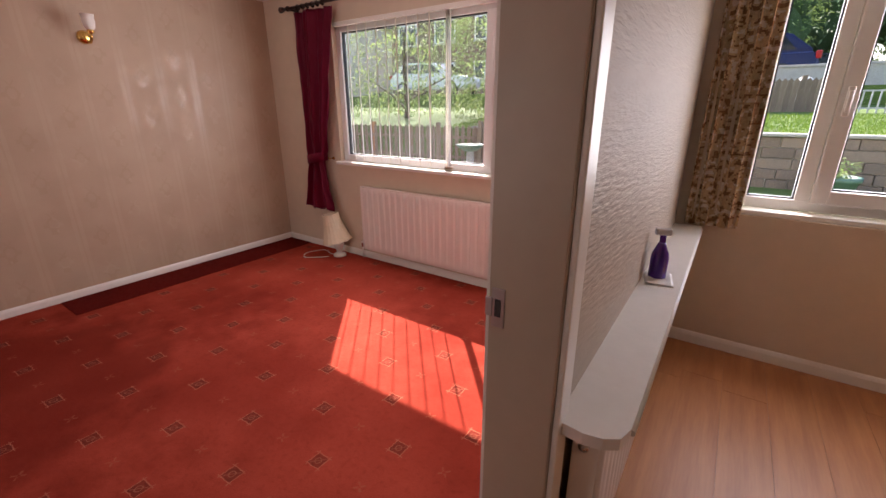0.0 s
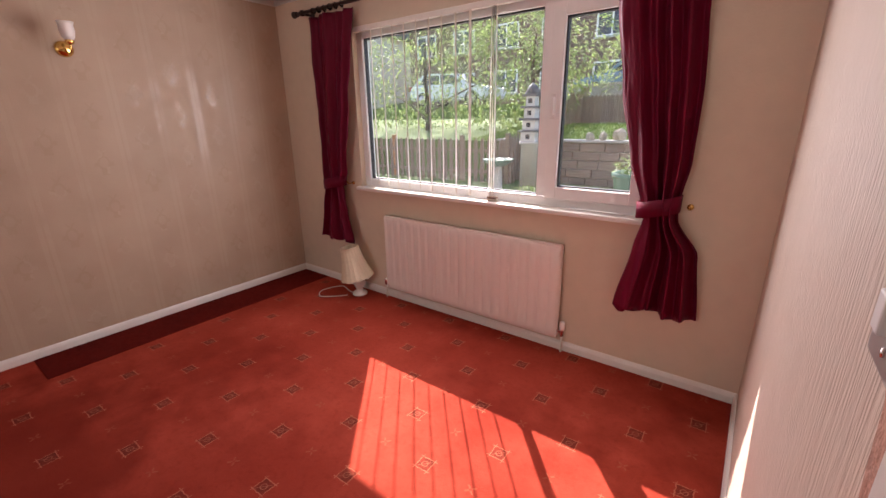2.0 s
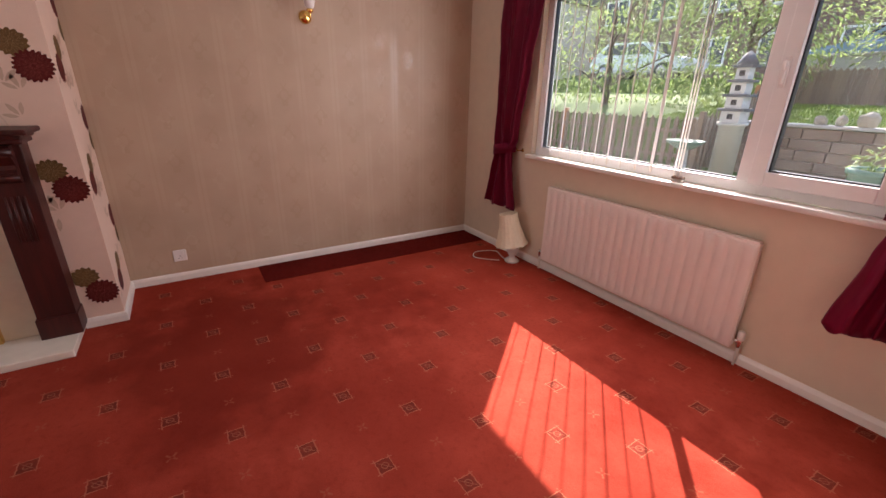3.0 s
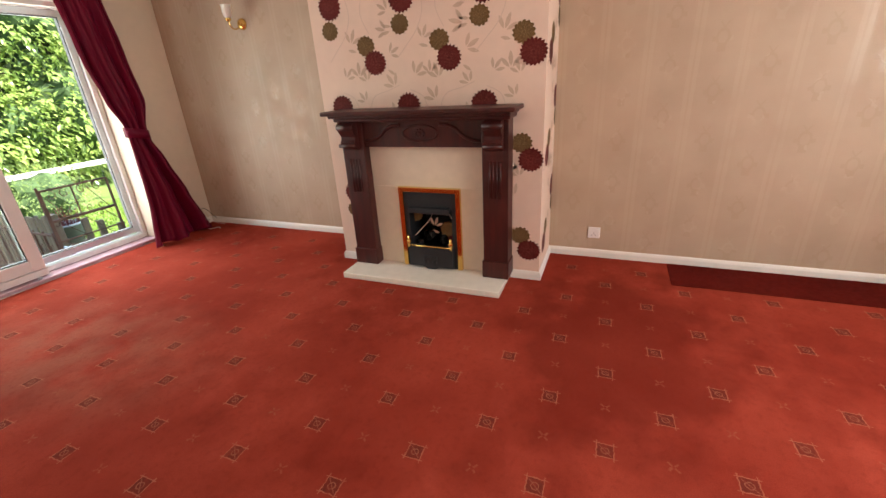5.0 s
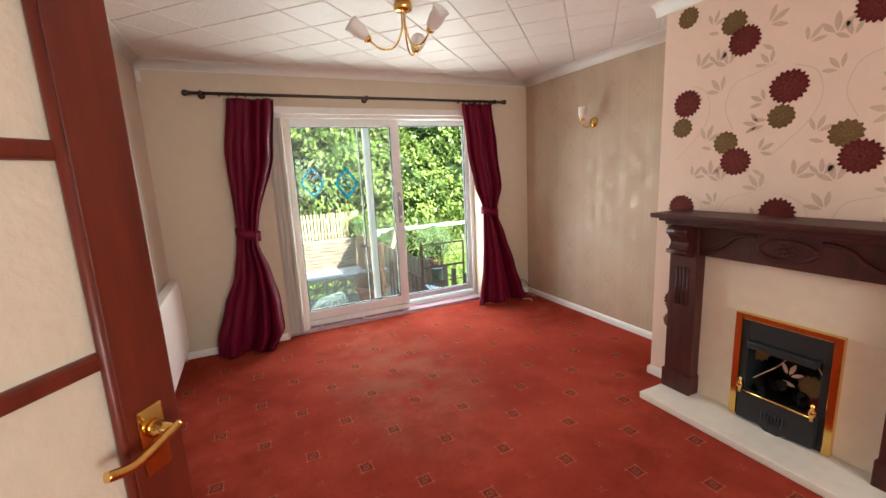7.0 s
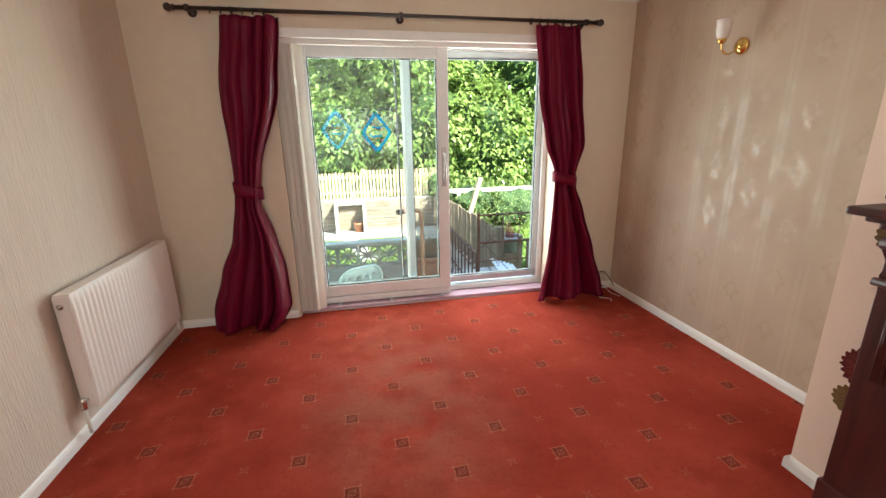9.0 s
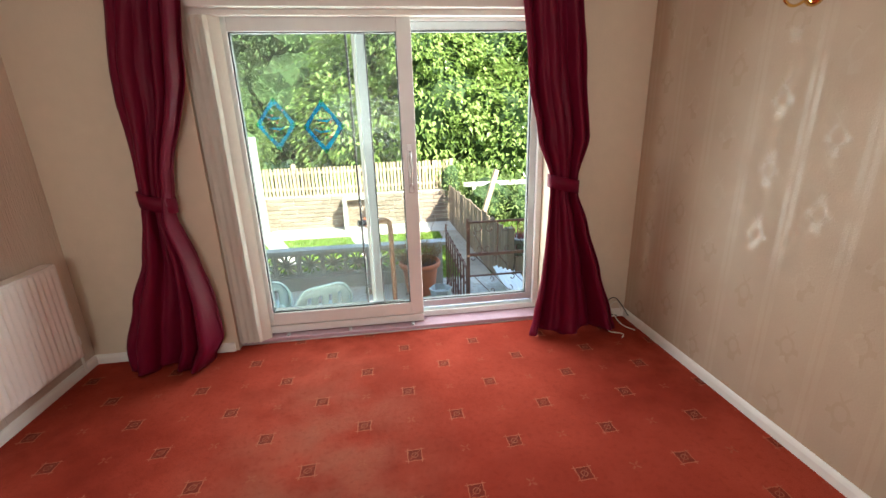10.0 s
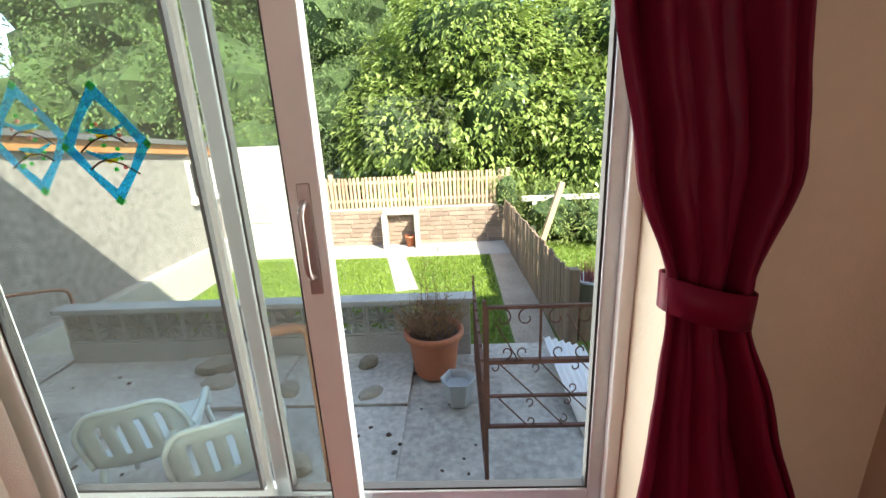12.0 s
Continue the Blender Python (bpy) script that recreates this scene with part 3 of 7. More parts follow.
def cornice(name, path, inward):
    """A coved cornice along a straight stretch at the ceiling."""
    a, b = Vector(path[0]), Vector(path[1])
    n = Vector(inward)
    prof = [(0, 0), (0, -0.072), (0.008, -0.072)] + [(0.066 - 0.058 * math.cos(t), -0.008 - 0.058 * (1 - math.sin(t))) for t in [k * math.pi / 12 for k in range(0, 7)]] + [(0.072, -0.006), (0.072, 0)]
    bm = bmesh.new()
    ends = [[bm.verts.new(p + n * u + Vector((0, 0, H + w))) for u, w in prof] for p in (a, b)]
    for i in range(len(prof)):
        j = (i + 1) % len(prof)
        bm.faces.new((ends[0][i], ends[0][j], ends[1][j], ends[1][i])).smooth = 3 <= i <= 8
    bm.faces.new(ends[0])
    bm.faces.new(ends[1][::-1])
    bmesh.ops.recalc_face_normals(bm, faces=bm.faces[:])
    structure(name, bm, GLOSS, "white coved plaster cornice under the ceiling", "cornice")


BX, BS, BN = -3.54, -2.03, -0.428
cornice("trim_cornice_south", ((W, S, 0), (E, S, 0)), (0, 1, 0))
cornice("trim_cornice_north", ((W, N, 0), (E, N, 0)), (0, -1, 0))
cornice("trim_cornice_east", ((E, S, 0), (E, N, 0)), (-1, 0, 0))
cornice("trim_cornice_west", ((W, S, 0), (W, BS, 0)), (1, 0, 0))
cornice("trim_cornice_west_far", ((W, BN, 0), (W, N, 0)), (1, 0, 0))
cornice("trim_cornice_breast", ((BX, BS - 0.07, 0), (BX, BN - 0.015, 0)), (1, 0, 0))
cornice("trim_cornice_breast_south", ((W, BS, 0), (BX, BS, 0)), (0, -1, 0))
cornice("trim_cornice_breast_north", ((W, BN, 0), (BX, BN, 0)), (0, 1, 0))


def skirting(name, a, b, inward, h=0.062, d=0.016):
    a, b, n = Vector((*a, 0)), Vector((*b, 0)), Vector((*inward, 0))
    prof = [(0, 0.001), (d, 0.001), (d, h - 0.022), (d * 0.7, h - 0.008), (d * 0.3, h), (0, h)]
    bm = bmesh.new()
    ends = [[bm.verts.new(p + n * u + Vector((0, 0, w))) for u, w in prof] for p in (a, b)]
    for i in range(len(prof)):
        j = (i + 1) % len(prof)
        bm.faces.new((ends[0][i], ends[0][j], ends[1][j], ends[1][i]))
    bm.faces.new(ends[0])
    bm.faces.new(ends[1][::-1])
    bmesh.ops.recalc_face_normals(bm, faces=bm.faces[:])
    structure(name, bm, GLOSS, "white gloss painted wooden skirting board", "skirting")


skirting("baseboard_west", (W, S), (W, BS), (1, 0))
skirting("baseboard_west_far", (W, BN), (W, N), (1, 0))
skirting("baseboard_breast_south", (W, BS), (BX + 0.016, BS), (0, -1))
skirting("baseboard_breast_north", (W, BN), (BX + 0.016, BN), (0, 1))
skirting("baseboard_breast_front", (BX, -0.625), (BX, BN), (1, 0))
skirting("baseboard_breast_front_far", (BX, BS), (BX, -1.87), (1, 0))
skirting("baseboard_north", (W, N), (E, N), (0, -1))
skirting("baseboard_south", (W, S), (PATIO[0] - 0.02, S), (0, 1))
skirting("baseboard_south_far", (PATIO[1] + 0.02, S), (E, S), (0, 1))
skirting("baseboard_east", (E, DOOR_N + 0.06), (E, N), (-1, 0))
skirting("baseboard_east_far", (E, S), (E, DOOR_S - 0.06), (-1, 0))
skirting("baseboard_hall", (EH, N - 0.015), (2.3, N - 0.015), (0, -1), 0.075)

# door lining and architraves
bm = box((E - 0.004, DOOR_N - 0.02, 0), (EH + 0.004, DOOR_N, DOOR_TOP), 0.003)
box((E - 0.004, DOOR_S, 0), (EH + 0.004, DOOR_S + 0.02, DOOR_TOP), 0.003, bm)
box((E - 0.004, DOOR_S, DOOR_TOP - 0.02), (EH + 0.004, DOOR_N, DOOR_TOP), 0.003, bm)
lining = structure("trim_door_lining", bm, LINING, "cream painted door lining, darkened for shade, with brass strike plate", "door frame")
for x0, x1 in ((E - 0.016, E), (EH + 0.006, EH + 0.020)):
    bm = box((x0, DOOR_N - 0.012, 0), (x1, DOOR_N + 0.055, DOOR_TOP + 0.05), 0.004)
    box((x0, DOOR_S - 0.055, 0), (x1, DOOR_S + 0.012, DOOR_TOP + 0.05), 0.004, bm)
    box((x0, DOOR_S + 0.012, DOOR_TOP - 0.012), (x1, DOOR_N - 0.012, DOOR_TOP + 0.05), 0.004, bm)
    structure("trim_architrave", bm, GLOSS, "white painted architrave round the doorway", "door frame")
bm = box((E + 0.004, DOOR_N - 0.0235, 0.955), (E + 0.034, DOOR_N - 0.0195, 1.045), 0.001)
box((E - 0.010, DOOR_N - 0.026, 0.978), (E + 0.006, DOOR_N - 0.0195, 1.022), 0.002, bm)
part("strike_plate", bm, METALGREY, lining, "dull brass strike plate")
part("strike_hole", box((E + 0.012, DOOR_N - 0.0245, 0.98), (E + 0.026, DOOR_N - 0.0232, 1.02)), GASKET, lining)

# chimney breast, with an opening for the fire
bm = box((W, BS, 0), (BX, -1.38, 2.5))
box((W, -1.02, 0), (BX, BN, 2.5), bm=bm)
box((W, -1.38, 0.62), (BX, -1.02, 2.5), bm=bm)
box((W, -1.38, 0), (W + 0.1, -1.02, 0.62), bm=bm)
breast = structure("wall_chimney_breast", bm, BLUSH, "blush wallpaper with maroon and olive flowers on chimney breast", "wall")


# ---- windows and doors ----
def frame_ring(x0, x1, z0, z1, y0, y1, w, bevel=0.006):
    bm = box((x0, y0, z0), (x0 + w, y1, z1), bevel)
    box((x1 - w, y0, z0), (x1, y1, z1), bevel, bm)
    box((x0 + w - 0.002, y0 + 0.001, z0), (x1 - w + 0.002, y1 - 0.001, z0 + w), bevel, bm)
    box((x0 + w - 0.002, y0 + 0.001, z1 - w), (x1 - w + 0.002, y1 - 0.001, z1), bevel, bm)
    return bm


def pane(parent, x0, x1, z0, z1, y, material):
    g = part("gasket", frame_ring(x0 - 0.004, x1 + 0.004, z0 - 0.004, z1 + 0.004, y - 0.017, y + 0.017, 0.012, 0.0), GASKET, parent, "black rubber gasket")
    p = part("pane", box((x0, y - 0.003, z0), (x1, y + 0.003, z1)), material, parent, "clear glass pane")
    p.visible_shadow = False
    return p


win = thing("window_1", "white plastic framed front window with one fixed pane and casement", "window", (0.058, 0, 0), kind="structure")
YF = N + 0.045
part("window_frame", frame_ring(WIN[0] - 0.058, WIN[1] - 0.058, 0.925, WIN[3], YF, YF + 0.07, 0.062), UPVC, win)
part("mullion", box((-1.648, YF - 0.001, 0.98), (-1.585, YF + 0.071, 2.05), 0.006), UPVC, win)
pane(win, -3.118, -1.648, 0.987, 2.038, YF + 0.035, SUNDUST)
sash = part("casement", frame_ring(-1.585, -1.022, 0.975, 2.045, YF - 0.022, YF + 0.055, 0.072), UPVC, win, "white opening casement sash")
pane(sash, -1.513, -1.094, 1.047, 1.973, YF + 0.02, SUNDUST)
bm = box((-1.565, YF - 0.040, 1.44), (-1.537, YF - 0.022, 1.58), 0.006)
box((-1.560, YF - 0.056, 1.46), (-1.542, YF - 0.036, 1.56), 0.006, bm)
part("casement_handle", bm, PLASTIC, sash, "white plastic window handle")
part("window_sill", box((WIN[0] - 0.088, N - 0.045, 0.895), (WIN[1] - 0.028, YF + 0.01, 0.925), 0.008), GLOSS, win, "white painted window board")

hwin = thing("window_2", "white plastic framed hall window with an open outlook", "window", kind="structure")
YH = N + 0.10
part("window_frame", frame_ring(HWIN[0], HWIN[1], 0.87, HWIN[3], YH, YH + 0.07, 0.060), UPVC, hwin)
part("mullion", box((0.30, YH - 0.001, 0.925), (0.365, YH + 0.071, 2.0), 0.006), UPVC, hwin)
pane(hwin, 0.09, 0.30, 0.93, 1.99, YH + 0.035, PANE)
sash = part("casement", frame_ring(0.365, 1.00, 0.92, 2.0, YH - 0.022, YH + 0.055, 0.072), UPVC, hwin, "white opening casement sash")
pane(sash, 0.437, 0.928, 0.992, 1.93, YH + 0.02, PANE)
bm = box((0.387, YH - 0.040, 1.36), (0.415, YH - 0.022, 1.50), 0.006)
box((0.392, YH - 0.056, 1.38), (0.410, YH - 0.036, 1.48), 0.006, bm)
part("casement_handle", bm, PLASTIC, sash, "white plastic window handle")
part("mullion", box((1.00, YH - 0.001, 0.925), (1.06, YH + 0.071, 2.0), 0.006), UPVC, hwin)
pane(hwin, 1.06, 1.39, 0.93, 1.99, YH + 0.035, PANE)
part("window_sill", box((HWIN[0] - 0.03, N + 0.0, 0.84), (HWIN[1] + 0.03, YH + 0.01, 0.87), 0.008), GLOSS, hwin, "white painted window board")

door = thing("door_1", "white sliding patio doors, one panel before a fixed pane", "patio door", (0.042, 0, 0.012), kind="structure")
bm = frame_ring(PATIO[0] - 0.042, PATIO[1] - 0.042, 0.020, PATIO[3] - 0.03, S - 0.29, S - 0.195, 0.045)
part("outer_frame", bm, UPVC, door)
slider = part("sliding_panel", frame_ring(-2.585, -1.435, 0.085, 2.053, S - 0.185, S - 0.125, 0.092), UPVC, door, "white sliding door panel")
part("bottom_rail", box((-2.585, S - 0.187, 0.026), (-1.435, S - 0.123, 0.080), 0.005), UPVC, slider)
pane(slider, -2.493, -1.527, 0.179, 1.963, S - 0.155, HAZE)
bm = box((-2.558, S - 0.127, 0.98), (-2.522, S - 0.118, 1.30), 0.003)
tube(curve_points([(-2.540, S - 0.120, 1.03), (-2.540, S - 0.075, 1.06), (-2.542, S - 0.068, 1.14), (-2.540, S - 0.075, 1.22), (-2.540, S - 0.120, 1.25)], 5), 0.009, 8, bm)
part("pull_handle", bm, METALGREY, slider, "dull metal pull handle on a keyed plate")
fixed = part("fixed_panel", frame_ring(-3.445, -2.242, 0.085, 2.04, S - 0.275, S - 0.225, 0.055), ALU, door, "grey aluminium framed pane")
pane(fixed, -3.390, -2.297, 0.140, 1.985, S - 0.25, PANE)
part("end_stile", box((-2.240, S - 0.222, 0.10), (-2.220, S - 0.205, 2.04), 0.003), UPVC, door)
pane(door, -2.185, -1.345, 0.15, 1.985, S - 0.250, PANE)
part("outer_rail", box((-2.235, S - 0.275, 0.10), (-1.345, S - 0.235, 0.15), 0.004), UPVC, door)
part("threshold", box((PATIO[0] - 0.04, S - 0.29, -0.02), (PATIO[1] - 0.044, S - 0.064, 0.018), 0.006), SILL, door, "lilac vinyl covered threshold")
part("carpet_bar", box((PATIO[0] - 0.042, S - 0.066, -0.014), (PATIO[1] - 0.042, S - 0.056, -0.006), 0.002), METALGREY, door, "worn metal carpet bar")
for x in (-1.62, -2.50, -2.05):
    part("stop_peg", box((x - 0.012, S - 0.11, 0.018), (x + 0.012, S - 0.075, 0.034), 0.004), ALU, door)
part("lintel_board", box((PATIO[0] - 0.042, S - 0.12, 2.06), (PATIO[1] - 0.042, S + 0.012, 2.12), 0.004), GLOSS, door, "white painted head board")


# ---- cloth ----
def curtain(label, y, front, stations, folds, depth, tie, group, hook_x, dx=0.0, stand=0.03):
    """A tied curtain. stations: (z, x of one edge, x of the other, fold depth share), from top to bottom. front: +1 or -1, the way into the room."""
    ob = thing("curtain", label, "curtain", (dx, y, 0), group=group)
    bm = bmesh.new()
    cols, rows = 90, []
    zs = [s[0] for s in stations]
    n = 64
    rnd = random.Random(int(abs(hook_x) * 1000))
    ph = [rnd.uniform(-0.35, 0.35) for _ in range(folds * 2 + 2)]
    for r in range(n + 1):
        z = zs[0] + (zs[-1] - zs[0]) * r / n
        k = max(i for i in range(len(zs) - 1) if z <= zs[i] + 1e-6)
        t = (z - zs[k]) / (zs[k + 1] - zs[k])
        t = 0.5 * t + 0.5 * t * t * (3 - 2 * t)
        a, b, d = (stations[k][i] * (1 - t) + stations[k + 1][i] * t for i in (1, 2, 3))
        row = []
        for c in range(cols + 1):
            u = c / cols
            w = u * folds * 2 * math.pi + ph[int(u * folds * 2)] * 0.6 * math.sin(u * folds * math.pi) + 0.5 * math.sin(z * 2.1 + u * 5)
            fold = math.sin(w)
            fold = 0.55 * fold + 0.45 * fold * abs(fold)
            swell = depth * d * (0.62 + (0.26 + 0.18 * math.sin(u * 5.3 + hook_x * 3)) * fold) + 0.34 * depth * d * math.sin(w * 0.37 + hook_x)
            crease = 0.010 * noise.noise((u * 11, z * 6, hook_x)) + 0.016 * noise.noise((u * 4, z * 2.6, hook_x + 4)) + 0.004 * noise.noise((u * 30, z * 14, hook_x))
            row.append(bm.verts.new((a + (b - a) * u + 0.3 * depth * d * math.cos(w) / max(4, folds), front * max(0.012, swell + crease + stand), z + 0.012 * math.sin(w) * (r == n))))
        rows.append(row)
    for p, q in zip(rows, rows[1:]):
        for c in range(cols):
            bm.faces.new((p[c], p[c + 1], q[c + 1], q[c])).smooth = True
    cloth = part("cloth", bm, VELVET, ob)
    solid = cloth.modifiers.new("thickness", "SOLIDIFY")
    solid.thickness = 0.004
    z, a, b = tie
    bm = bmesh.new()
    ring = []
    for k in range(25):
        t = 2 * math.pi * k / 24
        cx, rx, ry = (a + b) / 2, abs(b - a) / 2 + 0.010, depth * 0.50 + 0.030
        for dz in (-0.042, 0.042):
            ring.append(bm.verts.new((cx + rx * math.cos(t) * (1 + 0.02 * (dz > 0)), front * (0.037 + stand + ry * math.sin(t)), z + dz + 0.025 * math.cos(t))))
    for k in range(24):
        bm.faces.new((ring[2 * k], ring[2 * k + 2], ring[2 * k + 3], ring[2 * k + 1])).smooth = True
    band = part("tieback", bm, VELVET, ob, "matching cloth tieback")
    band.modifiers.new("thickness", "SOLIDIFY").thickness = 0.006
    bm = tube([(hook_x, 0, z), (hook_x, front * 0.06, z), (hook_x, front * 0.075, z + 0.02)], 0.005)
    lathe([(0.0, 0.0), (0.016, 0.003), (0.016, 0.008), (0.0, 0.010)], 12, bm, Matrix.Translation((hook_x, 0, z)) @ pose(0, 0, 0, -90 * front))
    part("hook", bm, BRASS, ob, "small brass tieback hook")
    return ob


curtain("wine red curtain tied back, puddling on the carpet", S, 1,
        [(2.175, -1.00, -1.36, 0.8), (1.72, -0.935, -1.31, 1.0), (1.17, -0.95, -1.13, 1.1), (1.06, -0.945, -1.11, 1.1), (0.95, -0.93, -1.105, 1.2), (0.70, -0.885, -1.18, 1.6), (0.45, -0.78, -1.23, 2.0), (0.16, -0.69, -1.24, 2.3), (0.012, -0.68, -1.16, 2.3)], 5, 0.075, (1.05, -0.94, -1.115), "patio curtains", -1.02, 0.0, 0.065)
curtain("wine red curtain tied back beside the patio doors", S, 1,
        [(2.180, -3.17, -3.52, 0.7), (1.70, -3.215, -3.57, 0.8), (1.32, -3.29, -3.615, 0.9), (1.10, -3.372, -3.56, 0.9), (0.99, -3.375, -3.56, 0.9), (0.75, -3.36, -3.64, 1.2), (0.45, -3.33, -3.74, 1.6), (0.12, -3.28, -3.85, 2.0), (0.012, -3.25, -3.88, 2.3)], 5, 0.075, (1.04, -3.372, -3.56), "patio curtains", -3.47, 0.0, 0.065)
curtain("short wine red curtain tied back at the front window", N, -1,
        [(2.225, -3.53, -3.01, 0.8), (1.90, -3.525, -3.06, 0.9), (1.67, -3.52, -3.105, 1.0), (1.03, -3.518, -3.205, 1.0), (0.92, -3.49, -3.275, 1.1), (0.70, -3.54, -3.22, 1.3), (0.445, -3.595, -3.16, 1.4)], 5, 0.065, (0.945, -3.497, -3.27), "front window curtains", -3.22, 0.0)
curtain("short wine red curtain tied back with a full skirt", N, -1,
        [(2.225, -1.20, -0.79, 0.8), (1.95, -1.165, -0.785, 1.0), (1.56, -1.105, -0.755, 1.0), (1.23, -1.03, -0.755, 1.1), (1.03, -0.955, -0.785, 1.2), (0.95, -0.93, -0.78, 1.2), (0.79, -0.965, -0.67, 1.5), (0.44, -1.035, -0.63, 1.8)], 5, 0.07, (1.01, -0.955, -0.785), "front window curtains", -0.735, 0.0)


def pole(label, x0, x1, y, z, front, brackets, group):
    ob = thing("curtain_pole", label, "curtain pole", group=group)
    part("rod", tube([(x0, y, z), (x1, y, z)], 0.013, 12), POLE, ob)
    for x, s in ((x0, -1), (x1, 1)):
        part("finial", lathe([(0.013, 0), (0.020, 0.004), (0.020, 0.010), (0.012, 0.016), (0.024, 0.030), (0.026, 0.042), (0.016, 0.058), (0.0, 0.062)], 14, m=Matrix.Translation((x, y, z)) @ pose(0, 0, 0, 0, 90 * s, 0)), POLE, ob, "turned dark finial")
    for x in brackets:
        bm = tube([(x, y, z - 0.004), (x, y + (0.095 * -front), z - 0.004)], 0.010)
        lathe([(0.028, 0), (0.028, 0.008), (0.012, 0.014), (0.0, 0.014)], 14, bm, Matrix.Translation((x, y - 0.098 * front, z - 0.004)) @ pose(0, 0, 0, -90 * front))
        lathe([(0.020, -0.012), (0.022, -0.006), (0.022, 0.006), (0.020, 0.012)], 14, bm, Matrix.Translation((x, y, z)) @ pose(0, 0, 0, 0, 90, 0))
        part("bracket", bm, POLE, ob)
    for a, b in ((x0 + 0.2, x0 + 0.52), (x1 - 0.52, x1 - 0.2)):
        for k in range(6):
            part("curtain_ring", lathe([(0.021, -0.003), (0.024, 0), (0.021, 0.003), (0.0185, 0), (0.021, -0.003)], 14, m=Matrix.Translation((a + (b - a) * k / 5, y, z - 0.006)) @ pose(0, 0, 0, 0, 90, 8 * (k % 3 - 1))), POLE, ob)
    return ob


pole("dark wooden curtain pole over the patio doors", -3.64, -0.75, S + 0.11, 2.205, 1, (-2.165, -3.56, -0.82), "curtain poles")
pole("dark wooden curtain pole over the front window", -3.60, -0.66, N - 0.11, 2.25, -1, (-2.15, -3.54, -0.72), "curtain poles")


def vertical_blind(label, y, slats, z0, z1, x0, x1):
    ob = thing("vertical_blind", label, "blind")
    part("headrail", box((x0, y - 0.018, z1), (x1, y + 0.018, z1 + 0.035), 0.004), GLOSS, ob, "white aluminium headrail")
    rnd = random.Random(5)
    slat = None
    for x, a in slats:
        if slat is None:
            bm = bmesh.new()
            pts = [(-0.044 + 0.022 * k, 0.005 * math.cos((k - 2) * 0.8)) for k in range(5)]
            va = [[bm.verts.new((u, v + off, z)) for u, v in pts] for off in (-0.0006, 0.0006) for z in (z0, z1)]
            for k in range(4):
                bm.faces.new((va[0][k], va[0][k + 1], va[1][k + 1], va[1][k])).smooth = True
                bm.faces.new((va[2][k], va[2][k + 1], va[3][k + 1], va[3][k])).smooth = True
            slat = part("slat", bm, BLIND, ob)
            data = slat.data
        else:
            slat = new("slat", data)
            slat.parent = ob
        slat.matrix_basis = pose(x, y, 0, 0, 0, a + rnd.uniform(-3, 3))
    return ob


vertical_blind("ivory vertical blind, open, slats edge on", N + 0.004, [(-2.92 + 0.108 * k, 130) for k in range(9)] + [(-1.90 + 0.016 * k, 118) for k in range(3)], 0.955, 2.075, -3.09, -0.94)
vertical_blind("ivory vertical blind drawn aside in a bundle", S - 0.06, [(-1.27 - 0.0135 * k, 34 + 17 * (k % 3)) for k in range(13)], 0.03, 2.04, -3.36, -1.27)


